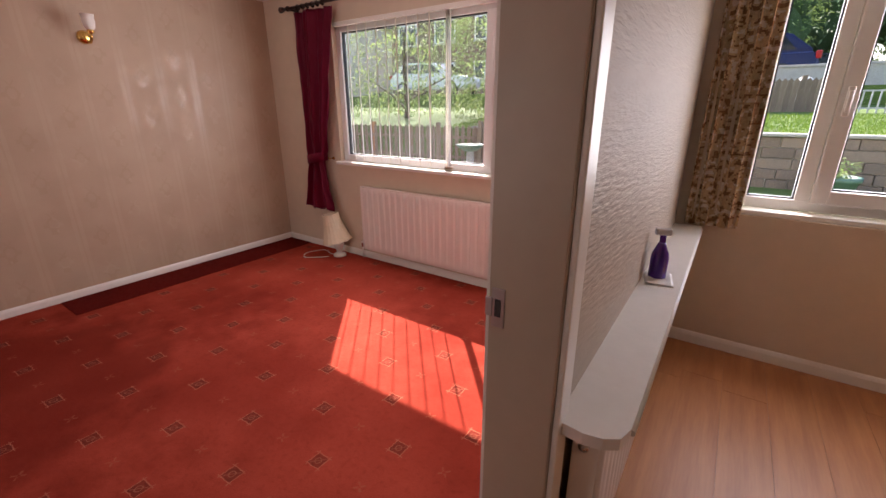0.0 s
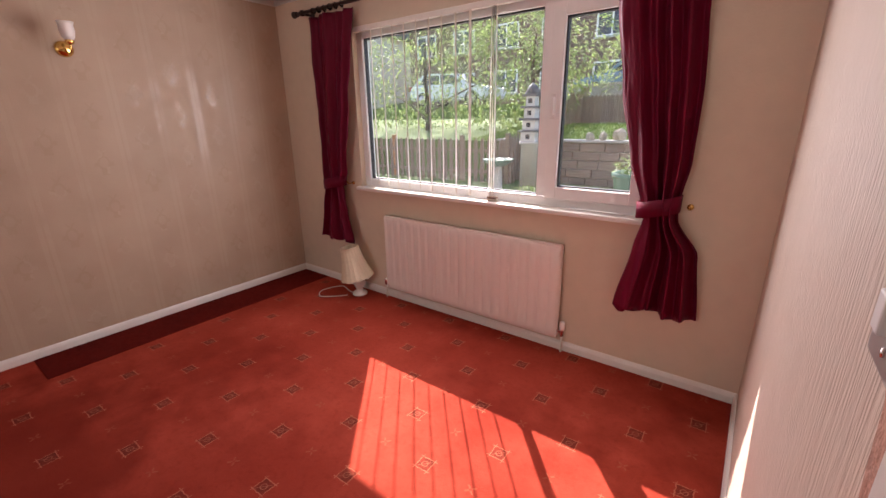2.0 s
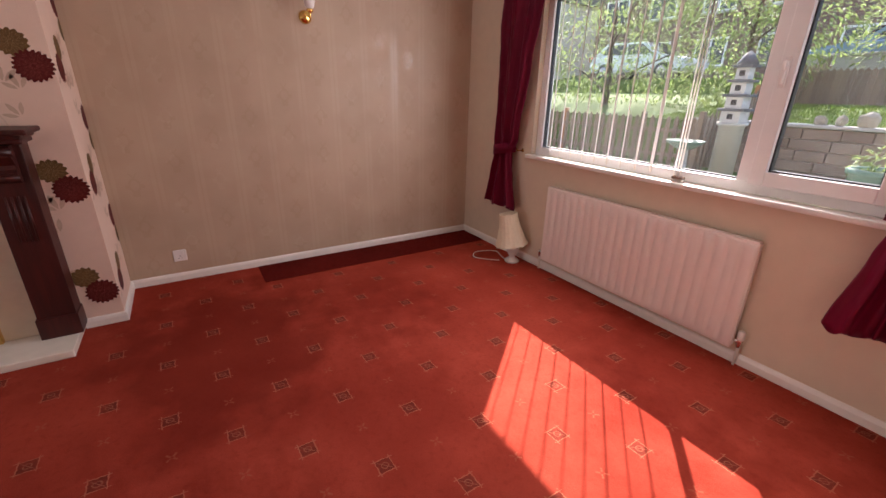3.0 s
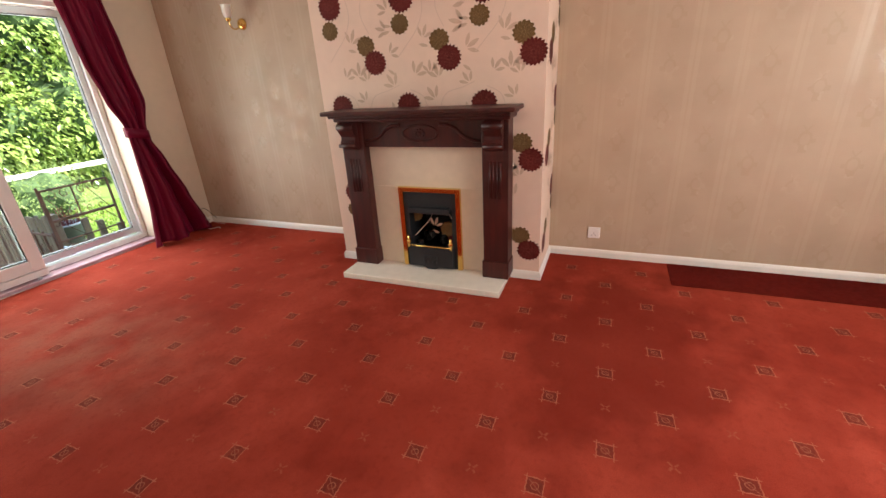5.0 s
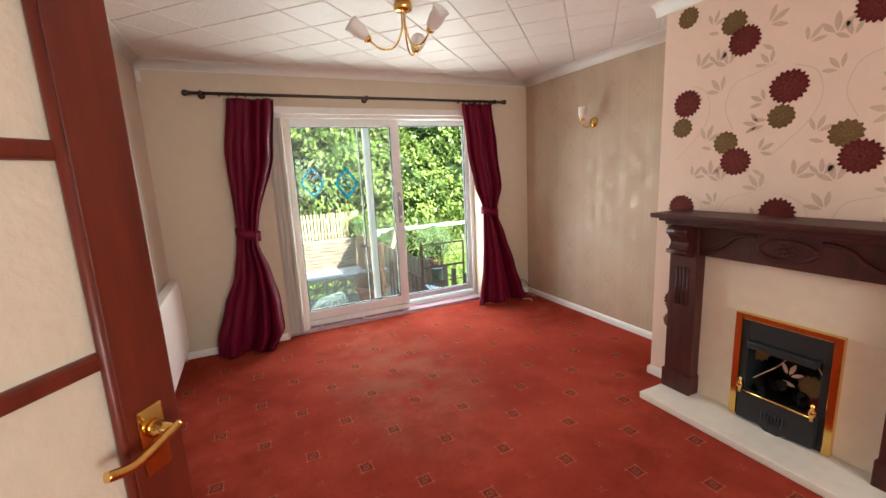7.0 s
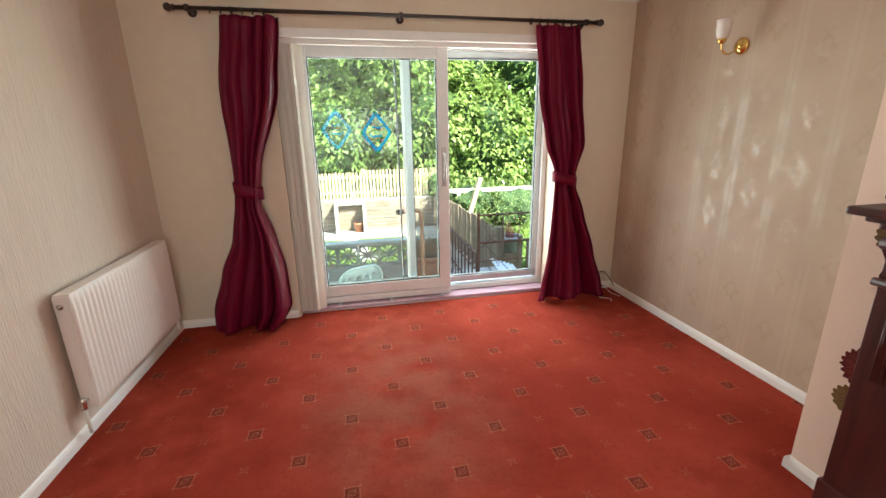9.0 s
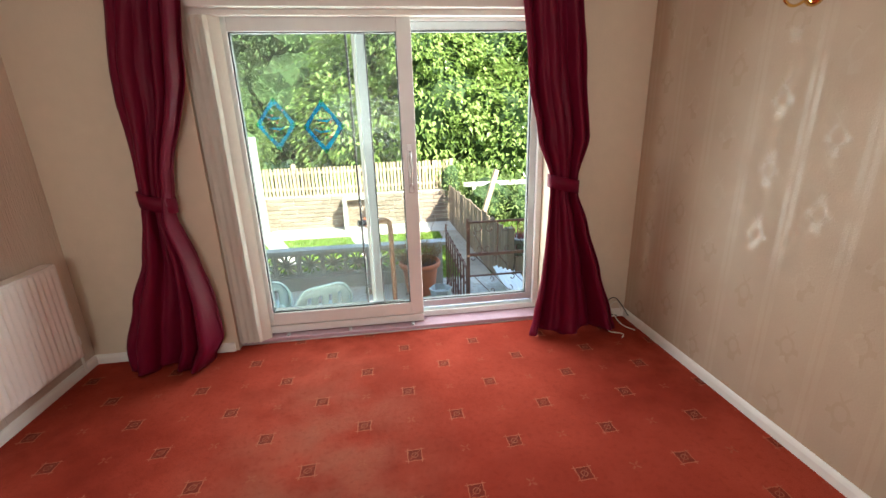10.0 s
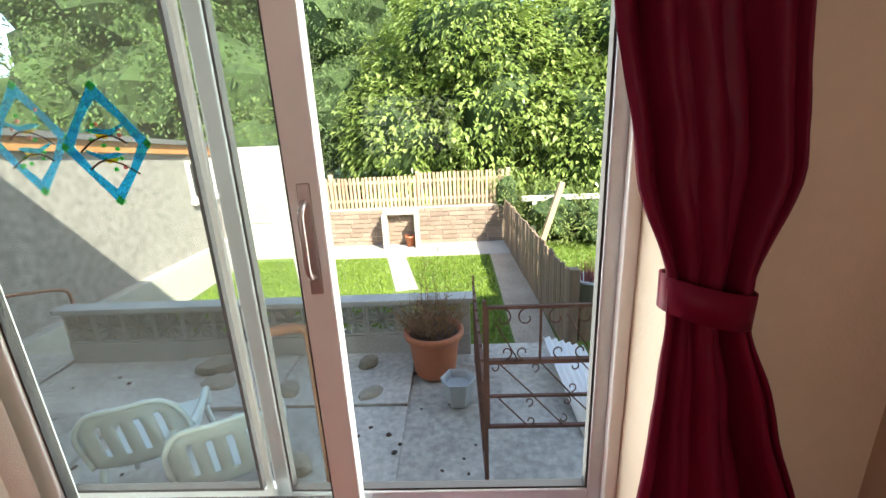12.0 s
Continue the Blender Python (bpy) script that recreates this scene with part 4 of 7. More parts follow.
# ---- heating ----
def radiator(label, length, height, depth, ribs, group):
    """A panel radiator along x, its face towards -y, back at y 0, foot at z 0."""
    ob = thing("radiator", label, "radiator", group=group)
    bm = bmesh.new()
    cols = []
    pitch = (length - 0.03) / ribs if ribs else length
    prof = [(0.0, 0.012), (0.004, 0.003), (0.008, 0.0)]
    if ribs:
        for k in range(ribs):
            x = 0.015 + k * pitch
            for u, d in ((0.05, 0.0), (0.16, 0.011), (0.34, 0.012), (0.48, 0.0), (0.95, 0.0)):
                prof.append((x + u * pitch, d))
    prof += [(length - 0.004, 0.003), (length, 0.012)]
    for x, d in prof:
        dd = -depth + d
        edge = -depth + 0.010
        cols.append([bm.verts.new((x, yy, zz)) for yy, zz in ((edge, 0.0), (min(-depth + 0.004 + d * 0.2, edge), 0.012), (dd, 0.055), (dd, height - 0.055), (min(-depth + 0.004 + d * 0.2, edge), height - 0.012), (edge, height), (-depth + 0.028, height), (-depth + 0.028, 0.0))])
    for a, b in zip(cols, cols[1:]):
        for k in range(8):
            bm.faces.new((a[k], a[(k + 1) % 8], b[(k + 1) % 8], b[k])).smooth = 1 <= k <= 3
    bm.faces.new(cols[0][::-1])
    bm.faces.new(cols[-1])
    bmesh.ops.recalc_face_normals(bm, faces=bm.faces[:])
    part("front_panel", bm, RAD, ob)
    part("back_panel", box((0.01, -depth + 0.045, 0.01), (length - 0.01, -0.02, height - 0.01), 0.006), RAD, ob)
    part("top_grille", box((0.002, -depth + 0.006, height - 0.004), (length - 0.002, -0.02, height + 0.006), 0.003), RAD, ob)
    for x in (0.0, length):
        part("side_panel", box((x - 0.004, -depth + 0.012, 0.012), (x + 0.004, -0.02, height - 0.004), 0.002), RAD, ob)
    part("air_plug", lathe([(0.013, 0), (0.013, 0.012), (0.006, 0.013), (0.006, 0.018), (0, 0.018)], 12, m=Matrix.Translation((0, -depth / 2, height - 0.05)) @ pose(0, 0, 0, 0, -90, 0)), CHROME, ob, "chrome air plug")
    for x, s in ((-0.035, -1), (length + 0.035, 1)):
        bm = tube([(x - s * 0.035, -depth / 2, 0.045), (x, -depth / 2, 0.045)], 0.010)
        lathe([(0.012, 0.0), (0.014, 0.02), (0.014, 0.055), (0.010, 0.06), (0.0, 0.06)], 12, bm, Matrix.Translation((x, -depth / 2, 0.012)))
        valve = part("valve", bm, CHROME, ob, "chrome radiator valve")
        part("pipe", tube([(x, -depth / 2, 0.03), (x, -depth / 2, -0.12)], 0.0075), FLEX, ob)
        if s > 0:
            part("valve_cap", lathe([(0.016, 0.058), (0.018, 0.065), (0.018, 0.105), (0.012, 0.112), (0, 0.112)], 12, m=Matrix.Translation((x, -depth / 2, 0.0))), PLASTIC, valve, "white plastic valve cap")
    for x in (0.18 * length, 0.82 * length):
        part("wall_bracket", box((x - 0.02, -0.03, 0.03), (x + 0.02, 0.0, height - 0.06), 0.002), METALGREY, ob)
    return ob


r1 = radiator("cream ribbed panel radiator below the front window", 1.475, 0.61, 0.065, 21, "panel radiators")
r1.matrix_basis = pose(-2.835, N, 0.10)
r2 = radiator("white panel radiator on the wall beside the patio doors", 1.02, 0.58, 0.095, 26, "panel radiators")
r2.matrix_basis = pose(E, -2.94, 0.165, 0, 0, -90)


# ---- fireplace ----
def bracket_outline():
    return [(0, 0), (0.055, 0), (0.075, -0.02), (0.078, -0.05), (0.06, -0.075), (0.045, -0.095), (0.05, -0.115), (0.062, -0.13), (0.058, -0.155), (0.036, -0.175), (0.02, -0.185), (0, -0.185)]


fire = thing("fireplace", "dark mahogany fire surround with cream marble back panel and hearth", "fireplace", (BX, -1.225, 0))
FY0, FY1 = -0.612, 0.65
part("hearth", box((0.0, FY0, 0.001), (0.345, 0.595, 0.045), 0.006), HEARTH, fire, "ivory marble hearth slab")
part("back_panel_top", box((0.0, -0.45, 0.655), (0.06, 0.47, 0.98), 0.002), MARBLE, fire, "cream marble panel")
part("back_panel_side", box((0.0, -0.45, 0.045), (0.06, -0.20, 0.655), 0.002), MARBLE, fire, "cream marble panel")
part("back_panel_side", box((0.0, 0.245, 0.045), (0.06, 0.47, 0.655), 0.002), MARBLE, fire, "cream marble panel")
for y0, y1 in ((-0.60, -0.425), (0.435, 0.605)):
    leg = part("pilaster", box((0.0, y0, 0.045), (0.135, y1, 1.12), 0.004), MAHOGANY, fire)
    part("plinth", box((0.0, y0 - 0.008, 0.0455), (0.150, y1 + 0.008, 0.17), 0.005), MAHOGANY, leg)
    ym = (y0 + y1) / 2
    for k in (-1.5, -0.5, 0.5, 1.5):
        bm = tube([(0.135, ym + k * 0.024, 0.62), (0.135, ym + k * 0.024, 0.86)], 0.0055, 8)
        part("reed", bm, MAHOGANY, leg)
    bm = extrude_outline([(0.13 + u, 1.115 + v) for u, v in bracket_outline()], y0 + 0.030, y1 - 0.030, "y")
    part("corbel", bm, MAHOGANY, leg, "carved scroll corbel")
    for zz, rr in ((1.085, 0.020), (0.962, 0.013)):
        part("scroll", tube([(0.195, y0 + 0.022, zz), (0.195, y1 - 0.022, zz)], rr, 12), MAHOGANY, leg)
# frieze with a wavy lower moulding
arch = [(-0.435, 0.945), (0.445, 0.945), (0.445, 1.12), (-0.435, 1.12)]
part("frieze", extrude_outline(arch, 0.0, 0.115, "x"), MAHOGANY, fire)
for s in (-1, 1):
    pts = [(0.118, 0.005 + s * y, z) for y, z in ((0.42, 0.985), (0.36, 0.992), (0.30, 1.02), (0.25, 1.065), (0.20, 1.085), (0.14, 1.09))]
    part("swag_moulding", tube(curve_points(pts, 5), 0.011, 8), MAHOGANY, fire, "raised wavy moulding")
bm = tube([(0.118, 0.005 + 0.125 * math.cos(t), 1.035 + 0.052 * math.sin(t)) for t in [2 * math.pi * k / 28 for k in range(29)]], 0.008, 8)
part("oval_moulding", bm, MAHOGANY, fire, "raised oval moulding")
bm = bmesh.new()
for k in range(9):
    t = 2 * math.pi * k / 9
    lathe([(0, -0.012), (0.012, -0.004), (0.012, 0.004), (0, 0.012)], 8, bm, Matrix.Translation((0.118, 0.005 + 0.030 * math.cos(t), 1.035 + 0.022 * math.sin(t))))
lathe([(0, -0.014), (0.014, -0.005), (0.014, 0.005), (0, 0.014)], 10, bm, Matrix.Translation((0.122, 0.005, 1.035)))
part("rosette", bm, MAHOGANY, fire, "carved rosette")
part("bed_moulding", box((0.0, FY0 + 0.01, 1.12), (0.20, FY1 - 0.02, 1.15), 0.010), MAHOGANY, fire)
part("cove_moulding", box((0.0, FY0 - 0.0, 1.148), (0.245, FY1 - 0.008, 1.170), 0.006), MAHOGANY, fire)
part("mantelshelf", box((0.0, FY0 - 0.03, 1.168), (0.285, FY1 + 0.022, 1.195), 0.008), MAHOGANY, fire, "moulded mahogany shelf")

gas = thing("gas_fire", "black inset coal effect gas fire with polished brass trim", "fire", (BX + 0.06, -1.202, 0.0455))
gas.scale = (1, 1, 0.94)
bm = box((-0.002, -0.236, 0.0), (0.030, -0.200, 0.652), 0.004)
box((-0.002, 0.200, 0.0), (0.030, 0.236, 0.652), 0.004, bm)
box((-0.002, -0.200, 0.616), (0.030, 0.200, 0.652), 0.004, bm)
part("brass_trim", bm, BRASS, gas, "polished brass trim")
bm = box((-0.002, -0.20, 0.0), (0.020, -0.165, 0.612), 0.003)
box((-0.002, 0.165, 0.0), (0.020, 0.20, 0.612), 0.003, bm)
box((-0.002, -0.165, 0.48), (0.018, 0.165, 0.612), 0.003, bm)
part("surround_plate", bm, IRON, gas)
part("hood", box((0.004, -0.155, 0.455), (0.055, 0.155, 0.50), 0.008), IRON, gas)
bm = box((-0.30, -0.165, 0.02), (-0.28, 0.165, 0.60))
box((-0.30, -0.175, 0.02), (0.0, -0.165, 0.60), bm=bm)
box((-0.30, 0.165, 0.02), (0.0, 0.175, 0.60), bm=bm)
box((-0.30, -0.175, 0.59), (0.0, 0.175, 0.60), bm=bm)
box((-0.30, -0.175, 0.0), (0.0, 0.175, 0.02), bm=bm)
part("firebox", bm, IRON, gas)
bm = extrude_outline([(-0.175, 0.02), (-0.06, 0.02), (-0.03, 0.0), (0.03, 0.0), (0.06, 0.02), (0.175, 0.02), (0.175, 0.19), (0.06, 0.19), (0.0, 0.175), (-0.06, 0.19), (-0.175, 0.19)], 0.022, 0.062, "x")
fret = part("fret", bm, IRON, gas, "cast iron fret")
bm = tube([(0.066, -0.17, 0.195), (0.066, 0.17, 0.195)], 0.006, 8)
part("fret_bar", bm, BRASS, fret, "brass bar")
for y in (-0.165, 0.165):
    part("fret_knob", lathe([(0.012, 0.18), (0.008, 0.20), (0.016, 0.215), (0.018, 0.235), (0.008, 0.25), (0.011, 0.265), (0, 0.275)], 12, m=Matrix.Translation((0.066, y, 0))), BRASS, fret, "brass finial")
bm = bmesh.new()
for k in range(7):
    tube(curve_points([(0.064, -0.05 + k * 0.016, 0.06 + 0.02 * (k % 2)), (0.068, -0.045 + k * 0.016, 0.09), (0.064, -0.05 + k * 0.016, 0.12)], 3), 0.005, 6, bm)
part("fret_ornament", bm, IRON, fret)
rnd = random.Random(3)
for k in range(22):
    bm = bmesh.new()
    bmesh.ops.create_icosphere(bm, subdivisions=1, radius=0.028)
    for v in bm.verts:
        v.co *= rnd.uniform(0.75, 1.15)
    part("coal", bm, COAL, gas, m=pose(-0.06 - 0.055 * (k % 4), -0.125 + 0.05 * (k % 6), 0.16 + 0.03 * (k % 3) + 0.02 * (k // 8), rnd.uniform(0, 360), rnd.uniform(0, 360), 0))
part("coal_tray", box((-0.27, -0.163, 0.022), (0.02, 0.163, 0.145), 0.005), IRON, gas)


# ---- wallpaper flowers ----
def flower(bm, y, z, r, petals, seed, index, x=0.0):
    """A flat dahlia: a scalloped disc, and rings of thin petal lines on it."""
    rnd = random.Random(seed)
    ring = []
    for k in range(petals * 4):
        t = 2 * math.pi * k / (petals * 4)
        rr = r * (0.90, 1.02, 1.06, 0.98)[k % 4] * (1 + 0.03 * rnd.uniform(-1, 1))
        ring.append(bm.verts.new((x, y + rr * math.cos(t), z + rr * math.sin(t) * 0.93)))
    f = bm.faces.new(ring)
    f.material_index = index
    for shell, count in ((0.83, petals), (0.58, petals - 4), (0.34, petals // 2)):
        for k in range(count):
            t = 2 * math.pi * (k + 0.5 * (shell < 0.6)) / count + 0.1 * rnd.uniform(-1, 1)
            for side in (-1, 1):
                a, w = t + side * 1.1 / count * math.pi * 0.8, r * 0.013
                p0 = Vector((y + r * (shell - 0.22) * math.cos(t + side * 0.05), z + r * (shell - 0.22) * math.sin(t + side * 0.05) * 0.93))
                p1 = Vector((y + r * (shell + 0.02) * math.cos(a * 0.6 + t * 0.4), z + r * (shell + 0.02) * math.sin(a * 0.6 + t * 0.4) * 0.93))
                n = (p1 - p0).orthogonal().normalized() * w
                q = [bm.verts.new((x + 0.0003, *c)) for c in (p0 - n, p1 - n * 0.4, p1 + n * 0.4, p0 + n)]
                bm.faces.new(q).material_index = index + 1


def leaf_print(bm, y, z, length, angle, x=-0.0004):
    d = Vector((math.cos(angle), math.sin(angle)))
    n = Vector((-d.y, d.x))
    pts = [Vector((y, z)) + d * length * u + n * length * w for u, w in ((0, 0), (0.25, 0.12), (0.55, 0.17), (0.85, 0.10), (1.0, 0.0), (0.85, -0.09), (0.55, -0.16), (0.25, -0.12))]
    bm.faces.new([bm.verts.new((x, p.x, p.y)) for p in pts]).material_index = 4


def vine_print(bm, pts, w=0.0028, x=-0.0002):
    pts = [Vector((0, *p)) for p in pts]
    line = curve_points(pts, 7)
    rows = []
    for i, p in enumerate(line):
        d = (line[min(i + 1, len(line) - 1)] - line[max(i - 1, 0)]).normalized()
        n = Vector((0, -d.z, d.y)) * w
        rows.append((bm.verts.new(p + n + Vector((x, 0, 0))), bm.verts.new(p - n + Vector((x, 0, 0)))))
    for a, b in zip(rows, rows[1:]):
        bm.faces.new((a[0], a[1], b[1], b[0])).material_index = 5


def sprig(bm, y, z, turn, size=1.0):
    for da, dl in ((0.0, 0.085), (0.75, 0.075), (-0.75, 0.075)):
        a = turn + da
        leaf_print(bm, y + 0.012 * math.cos(a), z + 0.012 * math.sin(a), dl * size, a)


def repeat_print(bm, y0, y1, z0, z1):
    """The paper's repeat of 0.528 by 0.63 m, clipped to the face."""
    for i in range(-6, 6):
        for j in range(-1, 5):
            y, z = -1.335 + 0.528 * i, 1.835 + 0.63 * (j - 2)
            inside = lambda a, b, m=0.0: y0 + m < a < y1 - m and z0 + m < b < z1 - m
            for dy, dz, r, n, ix in ((0.0, 0.0, 0.084, 20, 0), (-0.022, -0.140, 0.062, 14, 2), (-0.225, -0.355, 0.080, 20, 0), (-0.285, -0.250, 0.066, 14, 2)):
                if inside(y + dy, z + dz):
                    flower(bm, y + dy, z + dz, r, n, i * 31 + j, ix, 0.0 if ix else 0.0006)
            for dy, dz, a in ((-0.10, -0.06, 2.6), (0.13, -0.235, 1.2), (0.06, 0.185, 0.9), (-0.115, -0.31, 0.5), (0.20, 0.03, 2.2), (0.17, -0.44, 1.6), (-0.12, -0.17, 2.9), (-0.30, -0.47, 1.9), (-0.09, 0.12, 2.2)):
                if inside(y + dy, z + dz, 0.07):
                    sprig(bm, y + dy, z + dz, a, 0.85 + 0.2 * ((i + j) % 2))
            for dy, dz, a in ((-0.135, -0.40, -0.6), (-0.36, -0.28, 2.9), (-0.085, -0.15, 3.0), (-0.095, -0.175, 3.4)):
                if inside(y + dy, z + dz, 0.07):
                    leaf_print(bm, y + dy, z + dz, 0.065, a)
            swirl = [(y + u, z + v) for u, v in ((0.02, 0.10), (0.11, 0.05), (0.14, -0.06), (0.10, -0.17), (0.02, -0.26), (-0.05, -0.33))]
            if all(inside(a, b, 0.01) for a, b in swirl):
                vine_print(bm, swirl)
            swirl = [(y + u, z + v) for u, v in ((-0.25, -0.18), (-0.30, -0.06), (-0.26, 0.06), (-0.14, 0.10), (-0.06, 0.13))]
            if all(inside(a, b, 0.01) for a, b in swirl):
                vine_print(bm, swirl)


PRINTS = [PRINT_RED, PRINT_RED2, PRINT_OLIVE, PRINT_OLIVE2, PRINT_LEAF, PRINT_VINE]
bm = bmesh.new()
repeat_print(bm, BS + 0.03, BN - 0.03, 0.07, H - 0.10)
ob = part("flower_print", bm, PRINTS, breast, "maroon and olive dahlia print with taupe leaves")
ob.matrix_basis = Matrix.Translation((BX + 0.0008, 0, 0))
ob["kind"] = "stuff"
for name, y, s in (("flower_print", BN + 0.0008, 1), ("flower_print", BS - 0.0008, -1)):
    bm = bmesh.new()
    repeat_print(bm, -1.36, -1.36 + (BX - W) - 0.02, 0.07, H - 0.10)
    ob = part(name, bm, PRINTS, breast, "maroon and olive dahlia print with taupe leaves")
    ob["kind"] = "stuff"
    ob.matrix_basis = Matrix.Translation((W + 0.01, y, 0)) @ pose(0, 0, 0, 0, 0, 90) @ Matrix.Diagonal((-1, -1, 1, 1)) @ Matrix.Translation((0, 1.36, 0)) if s > 0 else Matrix.Translation((W + 0.01, y, 0)) @ pose(0, 0, 0, 0, 0, -90) @ Matrix.Translation((0, 1.36, 0))


# ---- lamps ----
def wall_light(label, place, turn, group):
    """Brass wall light: its plate on the wall at x 0, the arm reaching along x."""
    ob = thing("wall_light", label, "wall light", place, turn, group)
    part("wall_plate", lathe([(0.0, 0.030), (0.020, 0.028), (0.038, 0.020), (0.046, 0.008), (0.047, 0.0)], 24, m=pose(0, 0, 0, 0, 90, 0)), BRASS, ob, "domed brass wall plate")
    arm = curve_points([(0.025, 0, -0.005), (0.060, 0, -0.035), (0.100, 0, -0.045), (0.135, 0, -0.025), (0.145, 0, 0.010)], 6)
    part("arm", tube(arm, 0.0055, 10), BRASS, ob, "curved brass arm")
    part("lamp_cup", lathe([(0.008, 0.0), (0.020, 0.008), (0.024, 0.022), (0.020, 0.030), (0.0, 0.030)], 18, m=Matrix.Translation((0.145, 0, 0.008))), BRASS, ob, "brass lamp cup")
    bm = lathe([(0.020, 0.0), (0.032, 0.018), (0.038, 0.050), (0.036, 0.080), (0.041, 0.100), (0.038, 0.100), (0.033, 0.080), (0.034, 0.050), (0.028, 0.018), (0.0, 0.006)], 20, m=Matrix.Translation((0.145, 0, 0.034)))
    part("shade", bm, OPAL, ob, "white frosted glass tulip shade")
    return ob


wall_light("brass wall light with white tulip shade, unlit", (W, -3.125, 1.885), 0, "wall lights")
wall_light("brass wall light with white tulip shade, unlit", (W, 1.005, 1.895), 0, "wall lights")

ch = thing("ceiling_light", "brass three-armed ceiling light with frosted tulip shades, unlit", "ceiling light", (-1.985, -2.525, H - 0.002))
part("ceiling_rose", lathe([(0.0, -0.048), (0.045, -0.045), (0.052, -0.035), (0.052, -0.012), (0.046, 0.0)], 24), BRASS, ch, "brass ceiling cup")
for k, a in enumerate((-11, 110, 232)):
    c, s_ = math.cos(radians(a)), math.sin(radians(a))
    pts = [(0.012 * c, 0.012 * s_, -0.04), (0.014 * c, 0.014 * s_, -0.14), (0.06 * c, 0.06 * s_, -0.235), (0.14 * c, 0.14 * s_, -0.25), (0.205 * c, 0.205 * s_, -0.205)]
    arm = part("arm", tube(curve_points(pts, 6), 0.0055, 10), BRASS, ch, "curved brass arm")
    tilt = Matrix.Translation((0.205 * c, 0.205 * s_, -0.205)) @ pose(0, 0, 0, 0, 0, a) @ pose(0, 0, 0, 0, 48, 0)
    part("lamp_cup", lathe([(0.006, -0.012), (0.020, 0.0), (0.024, 0.016), (0.0, 0.02)], 18, m=tilt), BRASS, arm, "brass lamp cup")
    part("shade", lathe([(0.018, 0.012), (0.034, 0.035), (0.042, 0.075), (0.040, 0.105), (0.048, 0.130), (0.044, 0.130), (0.036, 0.105), (0.037, 0.075), (0.029, 0.035), (0.0, 0.02)], 20, m=tilt), OPAL, arm, "frosted glass tulip shade")

lampob = thing("table_lamp", "ivory shaded table lamp with white ceramic base on carpet", "lamp", (-3.105, 2.385, 0.0))
part("base", lathe([(0.0, 0.0), (0.062, 0.0), (0.065, 0.012), (0.054, 0.024), (0.030, 0.036), (0.028, 0.055), (0.048, 0.095), (0.050, 0.125), (0.034, 0.165), (0.020, 0.190), (0.014, 0.230), (0.0, 0.23)], 24), CERAMIC, lampob, "turned white ceramic base")
tilt = Matrix.Translation((0, 0, 0.10)) @ pose(0, 0, 0, 6, -9, 0)
bm = bmesh.new()
n = 40
prof = [(0.142, 0.06), (0.135, 0.075), (0.114, 0.14), (0.092, 0.22), (0.080, 0.295), (0.078, 0.335)]
rings = [[bm.verts.new((r * (1 + 0.02 * (k % 2)) * math.cos(2 * math.pi * k / n), r * (1 + 0.02 * (k % 2)) * math.sin(2 * math.pi * k / n), z - 0.008 * (i == 0) * (k % 4 == 0))) for k in range(n)] for i, (r, z) in enumerate(prof)]
for a, b in zip(rings, rings[1:]):
    for k in range(n):
        bm.faces.new((a[k], a[(k + 1) % n], b[(k + 1) % n], b[k]))
bmesh.ops.transform(bm, matrix=tilt, verts=bm.verts[:])
shade = part("shade", bm, IVORY, lampob, "pleated ivory fabric shade, slightly tilted")
shade.modifiers.new("thickness", "SOLIDIFY").thickness = 0.003
part("lampholder", lathe([(0.016, 0.22), (0.018, 0.24), (0.016, 0.29), (0.0, 0.295)], 14), PLASTIC, lampob)
flex = curve_points([(0.05, 0.0, 0.008), (-0.10, -0.02, 0.004), (-0.26, 0.02, 0.004), (-0.33, -0.14, 0.004), (-0.24, -0.24, 0.004), (-0.13, -0.17, 0.004), (-0.06, -0.09, 0.004)], 8)
part("flex", tube(flex, 0.0032, 6), FLEX, lampob, "loose white flex")

brush = thing("nail_brush", "small brown and white bristled brush on window board", "brush", (-1.865, N - 0.012, 0.9255), 6)
part("brush_back", box((-0.034, -0.018, 0.018), (0.034, 0.018, 0.034), 0.006), OLDWOOD, brush)
bm = bmesh.new()
for i in range(9):
    for j in range(4):
        tube([(-0.030 + 0.0075 * i, -0.013 + 0.0087 * j, 0.0), (-0.030 + 0.0075 * i, -0.013 + 0.0087 * j, 0.019)], 0.0026, 5, bm)
part("bristles", bm, FLEX, brush, "stiff white bristle tufts")["kind"] = "stuff"

# ---- sockets, switch, cables ----
def socket(place, turn):
    ob = thing("wall_socket", "white plastic single socket above the skirting board", "socket", place, turn)
    part("plate", box((0.0, -0.044, -0.044), (0.010, 0.044, 0.044), 0.004), PLASTIC, ob)
    part("rocker", box((0.009, 0.012, 0.012), (0.014, 0.028, 0.030), 0.002), PLASTIC, ob)
    for dy, dz, w, h in ((0, -0.002, 0.004, 0.009), (-0.011, -0.020, 0.007, 0.004), (0.011, -0.020, 0.007, 0.004)):
        part("pin_hole", box((0.0095, dy - w / 2, dz - h / 2), (0.0106, dy + w / 2, dz + h / 2)), GASKET, ob)


